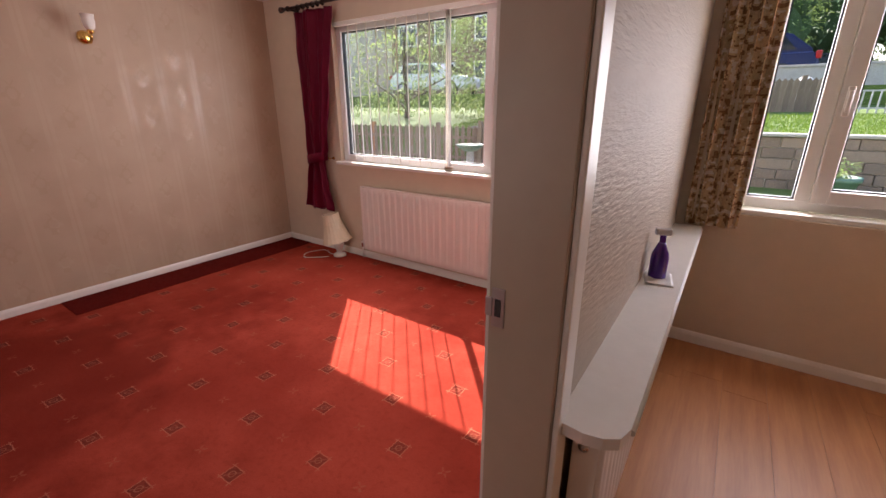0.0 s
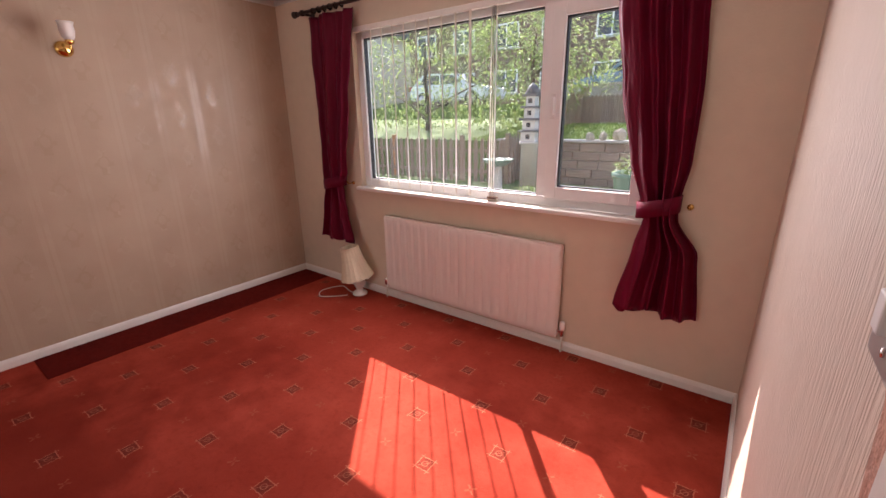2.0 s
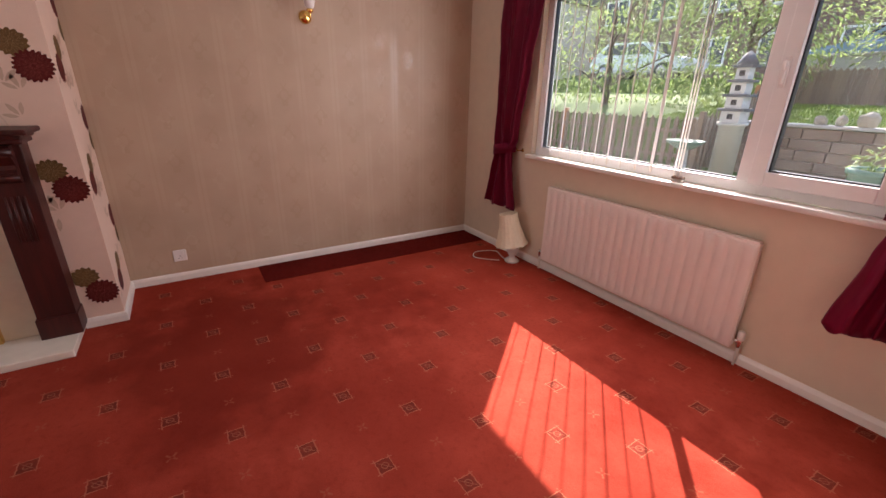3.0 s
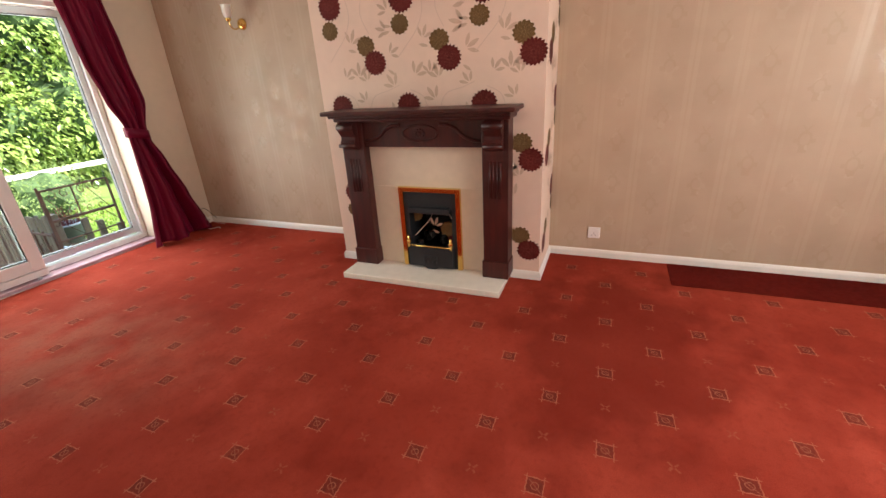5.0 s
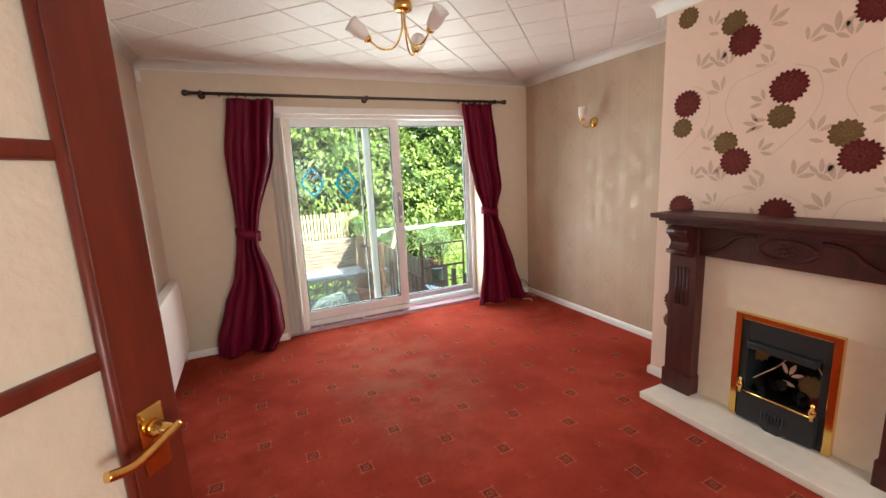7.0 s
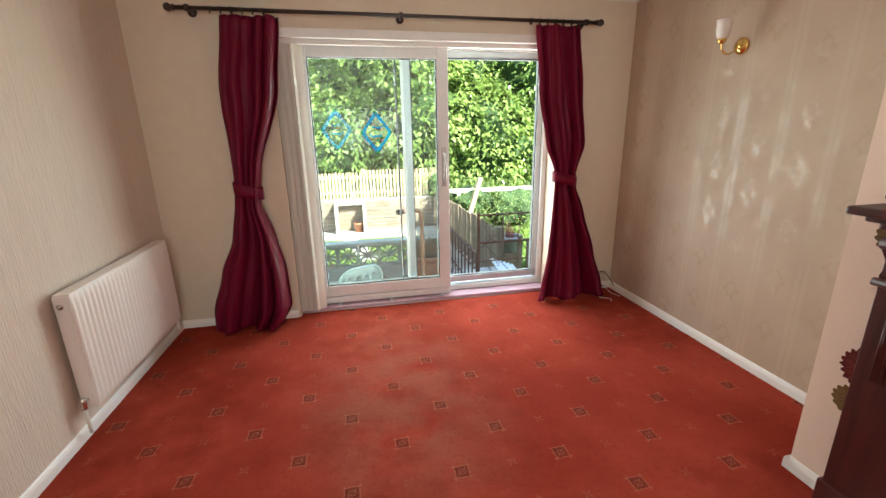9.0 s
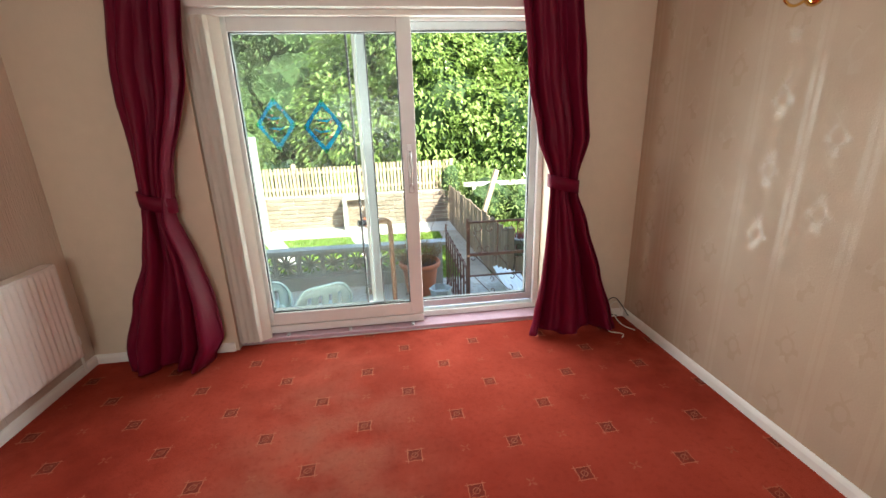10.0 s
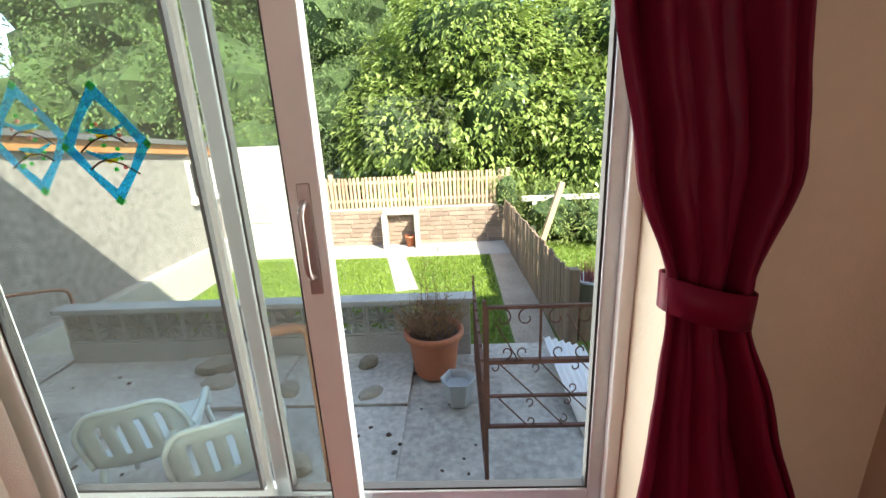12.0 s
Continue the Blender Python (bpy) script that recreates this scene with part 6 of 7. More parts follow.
hr = thing("handrail", "brown painted bent pipe handrail with black end cap", "handrail", (-0.14, 0.11, 0.09))
pts = curve_points([(-2.00, -4.60, 0.665), (-2.08, -4.63, 0.665), (-2.165, -4.66, 0.66), (-2.195, -4.67, 0.63), (-2.20, -4.67, 0.55)], 6) + [Vector((-2.20, -4.67, z)) for z in (0.3, 0.0, -0.4, TZ - 0.09)]
part("pipe", tube(pts, 0.019, 12), PIPE, hr)
part("end_cap", tube([(-2.02, -4.606, 0.665), (-1.97, -4.588, 0.665)], 0.023, 12), GASKET, hr, "black rubber cap")

hp = thing("wall_handrail", "thin brown pipe handrail on pebble dashed wall", "handrail", (-0.20, -0.36, 0.14))
part("pipe", tube(curve_points([(1.35, -5.2, 0.25), (1.2, -6.1, 0.05), (1.13, -6.45, -0.05), (1.12, -6.5, -0.16)], 6), 0.016, 10), PIPE, hp)
part("pipe_post", tube([(1.12, -6.5, -0.14), (1.12, -6.5, GZ - 0.14)], 0.016, 10), PIPE, hp)


def garden_chair(place, turn):
    """A moulded plastic armchair: back towards -y of its own frame."""
    ob = thing("garden_chair", "pale plastic moulded garden armchair on terrace", "chair", place, turn, "garden chairs")
    part("seat", box((-0.23, -0.21, 0.39), (0.23, 0.24, 0.42), 0.012), CHAIRPL, ob)
    bm = bmesh.new()
    rows = []
    for i in range(15):
        v = i / 14
        z = 0.42 + 0.40 * v
        half = 0.235 * (1 - 0.02 * v) * math.sqrt(max(0.02, 1 - max(0, (v - 0.62) / 0.40) ** 2.4))
        rows.append([bm.verts.new((half * (-1 + 2 * j / 16), -0.22 - 0.11 * v - 0.055 * (1 - (2 * j / 16 - 1) ** 2), z)) for j in range(17)])
    for i in range(14):
        for j in range(16):
            slot = 3 <= i <= 10 and j in (3, 6, 9, 12)
            if not slot:
                bm.faces.new((rows[i][j], rows[i][j + 1], rows[i + 1][j + 1], rows[i + 1][j])).smooth = True
    back = part("backrest", bm, CHAIRPL, ob, "slotted moulded back")
    back.modifiers.new("thickness", "SOLIDIFY").thickness = 0.010
    rim = [(-0.24, -0.22, 0.42), (-0.24, -0.28, 0.58), (-0.225, -0.32, 0.70), (-0.15, -0.345, 0.80), (0.0, -0.385, 0.825), (0.15, -0.345, 0.80), (0.225, -0.32, 0.70), (0.24, -0.28, 0.58), (0.24, -0.22, 0.42)]
    part("back_rim", tube(curve_points(rim, 5), 0.013, 8), CHAIRPL, ob)
    for s in (-1, 1):
        arm = [(s * 0.24, -0.26, 0.56), (s * 0.27, -0.10, 0.57), (s * 0.27, 0.06, 0.56), (s * 0.26, 0.13, 0.52), (s * 0.25, 0.15, 0.42)]
        part("armrest", tube(curve_points(arm, 5), 0.022, 8), CHAIRPL, ob)
        for y in (-0.20, 0.22):
            part("leg", tube([(s * 0.21, y, 0.40), (s * 0.25, y * 1.25, 0.0)], 0.022, 8, taper=0.8), CHAIRPL, ob)
    return ob


garden_chair((-1.62, -5.05, TZ), 206)
garden_chair((-1.09, -5.18, TZ), 204)


def pot(label, name, profile, material, place, steps=28):
    ob = thing(name, label, "plant pot", place)
    part("pot", lathe(profile, steps), material, ob)
    return ob


p = pot("large terracotta pot with dry brown plant", "plant_pot", [(0.0, 0.0), (0.155, 0.0), (0.165, 0.02), (0.20, 0.30), (0.205, 0.335), (0.232, 0.34), (0.240, 0.36), (0.240, 0.385), (0.228, 0.40), (0.210, 0.395), (0.200, 0.36), (0.0, 0.355)], TERRACOTTA, (-2.672, -6.38, TZ))
p.scale = (1.08, 1.08, 1.04)
part("soil", lathe([(0.199, 0.340), (0.19, 0.37), (0.1, 0.385), (0.0, 0.39)], 20), SOIL, p)
bm = bmesh.new()
rnd = random.Random(4)
for k in range(170):
    a, r = rnd.uniform(0, 6.3), 0.17 * math.sqrt(rnd.random())
    tall = 0.62 if k % 14 == 0 else rnd.uniform(0.12, 0.30)
    base = Vector((r * math.cos(a), r * math.sin(a), 0.37))
    lean = Vector((rnd.uniform(-0.12, 0.12) + base.x * 0.5, rnd.uniform(-0.12, 0.12) + base.y * 0.5, tall))
    tube([base, base + lean * 0.5 + Vector((rnd.uniform(-0.03, 0.03), 0, 0.02)), base + lean], 0.0028, 4, bm, 0.4)
    for q in range(4):
        tip = base + lean * rnd.uniform(0.35, 1.0)
        d = Vector((rnd.uniform(-1, 1), rnd.uniform(-1, 1), rnd.uniform(0, 1))).normalized() * rnd.uniform(0.03, 0.08)
        tube([tip, tip + d], 0.0022, 3, bm, 0.5)
part("dry_plant", bm, TWIG, p, "dry brown twiggy plant")["kind"] = "stuff"
p = pot("small grey plastic hexagonal pot with scalloped rim", "hexagonal_pot", [(0.0, 0.0), (0.085, 0.0), (0.125, 0.20), (0.135, 0.205), (0.137, 0.22), (0.128, 0.222), (0.118, 0.205), (0.105, 0.16), (0.0, 0.155)], GREYPOT, (-2.87, -5.93, TZ), 6)
for f in p.children[0].data.polygons:
    f.use_smooth = False

# garden below
structure("road_garden_path", box((-0.20, -3.4, GZ - 0.05), (0.20, 1.05, GZ + 0.012), 0.004, m=Matrix.Translation((-1.72, -11.15, 0)) @ pose(0, 0, 0, 0, 0, 13)), PALECON, "pale concrete garden path across the lawn", "path")
structure("pavement_back", box((-4.1, -13.2, GZ - 0.05), (0.9, -12.12, GZ + 0.02), 0.004), PALECON, "pale concrete strip before the stone wall", "paving")
structure("pavement_diagonal", box((-0.2, -2.2, GZ - 0.05), (0.2, 0.9, GZ + 0.011), 0.004, m=Matrix.Translation((0.10, -10.9, 0)) @ pose(0, 0, 0, 0, 0, 24)), PALECON, "pale concrete side path on the lawn", "path")
structure("pavement_side", box((-4.18, -13.0, GZ - 0.05), (-3.62, -6.86, GZ + 0.010), 0.004), mat("trodden_earth", (0.36, 0.30, 0.235), 0.95, vary=0.3, scale=9, bump=0.8, bump_scale=30), "trodden stony earth path beside the fence", "path")
steps_ = thing("garden_steps", "concrete steps leading down from the terrace", "steps", (-3.5, -5.3, 0))
for k in range(4):
    part("step", box((-0.45, -0.30 * (k + 1) - 0.25, GZ - 0.02), (0.35, -0.30 * k - 0.25, TZ - 0.18 * (k + 1)), 0.008), CONCRETE, steps_)
sheet = thing("corrugated_sheet", "white corrugated plastic sheet leaning by the steps", "plastic sheet", (-3.86, -6.05, -0.62), 10)
bm = bmesh.new()
rows = [[bm.verts.new((-0.20 + 0.4 * i / 40, y, 0.018 * math.cos(i * 0.9) + dz)) for i in range(41)] for y, dz in ((-0.5, 0.0), (0.5, 0.0))]
for i in range(40):
    bm.faces.new((rows[0][i], rows[0][i + 1], rows[1][i + 1], rows[1][i])).smooth = True
ob = part("sheet", bm, PLASTIC, sheet, m=pose(0, 0, 0.05, -14, -22, 0))
ob.modifiers.new("thickness", "SOLIDIFY").thickness = 0.004
part("prop", box((-0.10, -0.3, -0.72), (0.10, 0.3, -0.05), 0.01), BLOCK, sheet)

# stone wall with pickets on it
sw_ = thing("stone_wall", "brown coursed stone wall with pale mortar joints", "wall", (0.38, -13.2, GZ))
part("core", box((-4.45, -0.28, -0.1), (1.2, -0.015, 0.93)), MORTAR, sw_, "pale mortar core")
rnd = random.Random(14)
z = 0.0
for row in range(8):
    h = 0.115
    x = -4.45 + rnd.uniform(0, 0.03)
    while x < 1.15:
        w = rnd.uniform(0.24, 0.48)
        part("stone", box((x + 0.008, -0.10, z + 0.008), (min(x + w, 1.2) - 0.008, rnd.uniform(0.0, 0.014), z + h - 0.006), 0.008), STONE, sw_)
        x += w
    z += h
pf = thing("picket_fence", "weathered pale picket fence on the stone wall", "fence", (0.38, -13.32, GZ + 0.93))
bm = box((-0.031, -0.010, 0.0), (0.031, 0.010, 0.80), 0.004)
base_picket = part("picket", bm, PICKET, pf)
rnd = random.Random(2)
x, k = -4.42, 0
base_picket.matrix_basis = pose(x, 0, 0.03)
while x < 1.1:
    x += 0.098
    k += 1
    ob = new("picket", base_picket.data)
    ob.parent = pf
    ob.matrix_basis = pose(x, 0, 0.0 + (0.03 if x < -2.35 else -0.03) + rnd.uniform(-0.008, 0.008), rnd.uniform(-1, 1), rnd.uniform(-1.2, 1.2), 0)
for z in (0.16, 0.60):
    part("rail", box((-4.6, -0.055, z), (1.15, -0.012, z + 0.07), 0.004), PICKET, pf)
for x in (-4.55, -2.35, -0.2):
    part("post", box((x - 0.05, -0.12, -0.05), (x + 0.05, -0.03, 0.86), 0.006), PICKET, pf)
inc = thing("garden_incinerator", "small pale concrete block bunker against the stone wall", "bunker", (-1.55, -13.18, GZ + 0.02))
for x in (-0.42, 0.36):
    part("side_slab", box((x, 0.0, 0.0), (x + 0.09, 0.42, 0.84), 0.01), PALECON, inc)
part("lintel", box((-0.42, 0.0, 0.78), (0.45, 0.16, 0.88), 0.01), PALECON, inc)
fp = thing("flower_pot", "small terracotta pot inside the bunker", "plant pot", (-1.74, -12.98, GZ + 0.02))
part("pot", lathe([(0.0, 0.0), (0.09, 0.0), (0.12, 0.22), (0.135, 0.22), (0.135, 0.27), (0.11, 0.27), (0.10, 0.22), (0, 0.22)], 18), TERRACOTTA, fp)
part("soil", lathe([(0.105, 0.215), (0.05, 0.25), (0, 0.255)], 14), SOIL, fp)

# side fence running down the garden
sf = thing("board_fence", "brown weathered board fence down the garden side", "fence", (-4.24, -8.0, GZ))
bm = box((-0.011, -0.045, 0.0), (0.011, 0.045, 1.10), 0.004)
fb = part("board", bm, OLDWOOD, sf)
rnd = random.Random(6)
n = 52
for k in range(n):
    ob = fb if k == 0 else new("board", fb.data)
    ob.parent = sf
    ob.matrix_basis = pose(0.035 * (0.1 * k) + rnd.uniform(-0.008, 0.008), -0.0995 * k, rnd.uniform(-0.03, 0.03) - 0.02, rnd.uniform(-1.5, 1.5), 0, 0)
for z in (0.25, 0.85):
    part("rail", box((-0.07, -2.62, z), (-0.03, 0.06, z + 0.07)), OLDWOOD, sf)
    part("rail", box((0.0, -5.2, z), (0.05, -2.6, z + 0.07)), OLDWOOD, sf)
part("post", box((-0.10, 0.06, -0.05), (0.02, 0.18, 1.12), 0.008), OLDWOOD, sf)
part("post", box((0.08, -5.30, -0.05), (0.20, -5.18, 1.25), 0.008), PICKET, sf)
for yy in (-6.9, -7.4, -7.8):
    part("board", box((-0.45, yy + 7.95, 0.0), (-0.36, yy + 8.0, 0.95), 0.004), OLDWOOD, sf)
post = thing("leaning_post", "pale leaning wooden post beyond the fence", "post", (-4.72, -12.2, GZ), 0)
part("post_timber", box((-0.06, -0.06, -0.1), (0.06, 0.06, 1.62), 0.01), PICKET, post, m=pose(0, 0, 0, 0, -17, 0))
far_rail = thing("white_rail", "long white painted rail among the shrubs", "rail", (-6.75, -13.0, GZ))
part("rail_board", box((-2.2, -0.04, 1.02), (2.3, 0.04, 1.14), 0.01), WHITEWASH, far_rail)
for x in (-2.0, 0.0, 2.0):
    part("rail_post", box((x - 0.05, -0.04, -0.05), (x + 0.05, 0.04, 1.02), 0.01), WHITEWASH, far_rail)
tub = thing("heather_tub", "pale grey plastic tub of red heather on lawn", "plant pot", (-4.62, -8.3, GZ - 0.20))
part("stand", box((-0.16, -0.16, 0.18), (0.16, 0.16, 0.72), 0.01), OLDWOOD, tub)
part("pot", lathe([(0.0, 0.72), (0.16, 0.72), (0.21, 1.0), (0.23, 1.0), (0.23, 1.04), (0.20, 1.04), (0.18, 0.98), (0, 0.98)], 22), GREYPOT, tub)
bm = bmesh.new()
rnd = random.Random(9)
for k in range(90):
    a, r = rnd.uniform(0, 6.3), 0.17 * math.sqrt(rnd.random())
    tube([(r * math.cos(a), r * math.sin(a), 0.98), (1.3 * r * math.cos(a), 1.3 * r * math.sin(a), 1.05 + rnd.uniform(0.05, 0.28))], 0.004, 4, bm, 0.4)
part("heather", bm, mat("red_heather", (0.25, 0.055, 0.05), 0.8, vary=0.4, island=0.6), tub, "reddish heather stems")["kind"] = "stuff"

# pebble dashed outbuilding
shed = thing("outbuilding", "pebble dashed outbuilding with orange fascia and white gable", "outbuilding", (0.36, 0, 0.43))
def slope(bm):
    for v in bm.verts:
        if v.co.z > 0:
            v.co.z += (v.co.y + 12.35) * 0.078
    return bm


bm = slope(box((1.80, -12.35, -1.90), (5.0, -5.0, 0.62)))
part("side_wall", bm, HARL, shed, "grey pebble dashed wall")
part("plinth", box((1.62, -12.30, -1.90), (1.80, -6.3, -1.12), 0.015), PALECON, shed, "stained concrete plinth")
part("fascia", slope(box((1.72, -12.45, 0.62), (1.80, -4.9, 0.78))), ORANGEWOOD, shed, "orange stained fascia board")
part("roof", slope(box((1.66, -12.5, 0.78), (5.1, -4.85, 0.86))), SLATE, shed)
part("front_wall", box((0.50, -12.75, -1.90), (1.80, -12.36, 0.76), 0.006), WHITEWASH, shed, "white rendered wall")
d = part("door_panel", box((0.98, -12.365, -0.85), (1.42, -12.345, 0.24), 0.004), mat("grey_green_glass_panel", (0.28, 0.36, 0.34), 0.25, vary=0.1), shed, "grey green panel")
part("door_frame", frame_ring(0.92, 1.48, -0.92, 0.31, -12.37, -12.335, 0.06), GLOSS, d)
wx = part("side_window", box((1.775, -11.75, -0.10), (1.785, -11.0, 0.56)), CARGLASS, shed)
wf = Matrix.Translation((1.80, -11.35, 0)) @ pose(0, 0, 0, 0, 0, 90)
bm = frame_ring(-0.40, 0.40, -0.14, 0.60, -0.02, 0.05, 0.055)
box((-0.03, -0.015, -0.1), (0.03, 0.045, 0.57), bm=bm)
box((-0.45, -0.02, -0.22), (0.45, 0.09, -0.14), bm=bm)
bmesh.ops.transform(bm, matrix=wf, verts=bm.verts[:])
part("window_frame", bm, GLOSS, wx, "white painted frame")


# ---- foliage ----
def leaf_cloud(name, blobs, count, size, material, parent, seed, drop=0.45, aspect=0.38):
    """Folded leaves over the surface of several uneven lumps, thinned by noise so that gaps are left."""
    rnd = random.Random(seed)
    total = sum(b[3] * b[4] for b in blobs)
    verts, faces = [], []
    for bx, by, bz, rx, rz in blobs:
        n = int(count * rx * rz / total)
        for _ in range(n):
            d = Vector((rnd.gauss(0, 1), rnd.gauss(0, 1), rnd.gauss(0, 1))).normalized()
            lump = 1 + 0.28 * noise.noise(Vector((bx, by, bz)) + d * 2.2) + 0.16 * noise.noise(Vector((bx, by, bz)) + d * 6.0)
            rr = lump * (1 - abs(rnd.gauss(0, 0.10)))
            p = Vector((bx + d.x * rx * rr, by + d.y * rx * rr, bz + d.z * rz * rr))
            if noise.noise(p * 1.7) < -0.36:
                continue
            out = Vector((d.x + rnd.uniform(-0.7, 0.7), d.y + rnd.uniform(-0.7, 0.7), d.z * 0.6 - drop + rnd.uniform(-0.5, 0.5))).normalized()
            side = out.cross(Vector((rnd.uniform(-0.5, 0.5), rnd.uniform(-0.5, 0.5), 1))).normalized()
            up = side.cross(out)
            ll = size * rnd.uniform(0.6, 1.3)
            w = ll * aspect
            k = len(verts)
            a, b, t = p, p + out * ll * 0.5 + up * ll * 0.06, p + out * ll - up * ll * 0.05
            verts += [a[:], (b + side * w * 0.5 + up * w * 0.15)[:], t[:], (b - side * w * 0.5 + up * w * 0.15)[:], b[:]]
            faces += [(k, k + 1, k + 4), (k + 1, k + 2, k + 4), (k + 2, k + 3, k + 4), (k + 3, k, k + 4)]
    data = bpy.data.meshes.new(name)
    data.from_pydata(verts, [], faces)
    data.materials.append(material)
    ob = new(name, data)
    ob.parent = parent
    return ob


def tree(name, label, category, base, height, blobs, count, size, material, seed, trunk_r=0.14, group="", drop=0.45, aspect=0.38, deep=True):
    """blobs: lumps of the crown (x, y, z, radius across, radius up) from the tree's foot."""
    ob = thing(name, label, category, base, group=group)
    rnd = random.Random(seed)
    bm = tube(curve_points([(0, 0, -0.1), (0.06, 0.03, height * 0.25), (-0.05, 0.05, height * 0.5), (0.03, 0, height * 0.75)], 5), trunk_r, 9, taper=0.35)
    part("trunk", bm, BARK, ob)
    for k, (bx, by, bz, rx, rz) in enumerate(blobs):
        z0 = max(0.15, min(bz - rz * 0.7, height * 0.5))
        part("limb", tube(curve_points([(0, 0, z0), (bx * 0.4, by * 0.4, z0 + (bz - z0) * 0.5), (bx, by, bz)], 4), trunk_r * 0.45, 7, taper=0.3), BARK, ob)
    # smaller dark lumps stand in for shade seen through the leaves
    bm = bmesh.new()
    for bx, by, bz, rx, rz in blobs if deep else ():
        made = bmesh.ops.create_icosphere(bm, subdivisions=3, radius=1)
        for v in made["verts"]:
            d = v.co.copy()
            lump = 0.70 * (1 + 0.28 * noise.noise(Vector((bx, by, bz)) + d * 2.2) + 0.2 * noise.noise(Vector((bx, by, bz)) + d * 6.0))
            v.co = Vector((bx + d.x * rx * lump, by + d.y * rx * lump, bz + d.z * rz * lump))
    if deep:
        part("crown_depth", bm, SHADE, ob, "dark lumps coloured as shade inside the crown")["kind"] = "stuff"
    leaf_cloud("crown", blobs, count, size, material, ob, seed, drop, aspect)["kind"] = "stuff"
    return ob


G = GZ - 0.1
tree("laurel_tree", "big glossy laurel tree beyond the picket fence", "tree", (-4.2, -17.6, G), 6.5,
     [(0, 0, 3.2, 2.9, 2.9), (2.6, 0.3, 2.6, 2.2, 2.3), (-2.4, 0.6, 2.5, 2.4, 2.3), (0.6, 0.2, 5.6, 2.3, 2.0), (-2.0, -0.5, 5.0, 2.0, 1.8), (2.2, -0.6, 4.8, 1.9, 1.8)], 38000, 0.25, LAUREL, 31, 0.2)
tree("laurel_tree", "big glossy laurel tree beyond the picket fence", "tree", (-9.4, -17.2, G), 6.0,
     [(0, 0, 2.6, 2.8, 2.6), (2.2, 0.8, 2.0, 2.0, 1.9), (-2.2, 0, 3.0, 2.4, 2.4), (0.4, 0, 5.2, 2.4, 2.0)], 22000, 0.25, LAUREL, 32, 0.2)
tree("woodland_tree", "dark green leafy woodland tree behind the outbuilding", "tree", (1.2, -20.5, G), 8.5,
     [(0, 0, 3.6, 3.2, 3.0), (2.6, 1.0, 3.0, 2.6, 2.6), (-2.2, 0.6, 3.4, 2.4, 2.6), (0.3, 0, 7.0, 3.0, 2.6)], 20000, 0.17, WOODLEAF, 33, 0.25)
tree("woodland_tree", "dark green leafy woodland tree behind the outbuilding", "tree", (7.5, -19.0, G), 8.5,
     [(0, 0, 4.0, 3.6, 3.2), (3.0, 1.0, 3.6, 3.0, 2.8), (-2.8, 0.4, 4.2, 2.8, 2.8), (0.3, 0, 7.4, 3.2, 2.8)], 20000, 0.19, WOODLEAF, 34, 0.25)
tree("woodland_tree", "dark green leafy woodland tree in the distance", "tree", (14.5, -15.0, G), 8.5,
     [(0, 0, 4.0, 4.0, 3.4), (-1.5, 2.5, 3.8, 3.0, 3.0), (0.3, 0, 7.4, 3.4, 2.8)], 8000, 0.22, WOODLEAF, 35, 0.25)
tree("woodland_tree", "dark green leafy woodland tree in the distance", "tree", (-15.5, -19.0, G), 8.0,
     [(0, 0, 3.6, 3.6, 3.2), (2.4, 1.0, 3.2, 2.8, 2.8), (0.3, 0, 6.6, 3.0, 2.6)], 7000, 0.2, WOODLEAF, 36, 0.25)
for k, (x, y, w) in enumerate(((-3.0, -26, 5), (5, -27, 6), (-12, -27, 6), (13, -25, 6))):
    tree("woodland_tree", "tall dark green woodland tree in the distance", "tree", (x, y, G), 13,
         [(0, 0, 5.5, w, 5.0), (1.5, 0.5, 10.0, w * 0.8, 4.0)], 6000, 0.3, WOODLEAF, 50 + k, 0.3)
tree("yellow_shrub", "yellow green shrub above the outbuilding roof", "shrub", (2.6, -15.0, G), 3.4,
     [(0, 0, 2.2, 1.5, 1.5), (1.4, 0.2, 1.9, 1.1, 1.2)], 5000, 0.12, PALELEAF, 37, 0.08)
tree("bramble_shrub", "sprawling pale green bramble beside the fence post", "shrub", (-5.2, -13.3, G), 1.6,
     [(0, 0, 0.7, 0.95, 0.85), (1.05, -0.05, 1.25, 0.35, 0.65), (-1.3, 0.3, 0.6, 1.1, 0.8)], 4500, 0.10, PALELEAF, 38, 0.04)

# ---- the front ----
structure("pavement_front", box((-9, N + T, -0.08), (4, 8.5, 0.10)), PALECON, "pale concrete paving before the front window", "paving")
fw = thing("front_garden_wall", "dark stone retaining wall below the front lawn", "garden wall", (0, 8.55, 0.14))
part("core", box((-5.2, -0.01, -0.24), (6, 0.25, 0.80)), MORTAR, fw)
rnd = random.Random(77)
for row in range(5):
    x = -5.2
    while x < 3.2:
        w = rnd.uniform(0.28, 0.6)
        part("stone", box((x + 0.006, -0.05 - rnd.uniform(0, 0.02), -0.03 + row * 0.170 + 0.006), (x + w - 0.006, 0.05, -0.03 + (row + 1) * 0.170 - 0.006), 0.01), STONE, fw)
        x += w
part("coping", box((-5.2, -0.10, 0.825), (6, 0.28, 0.875), 0.012), PALECON, fw, "pale stone coping")


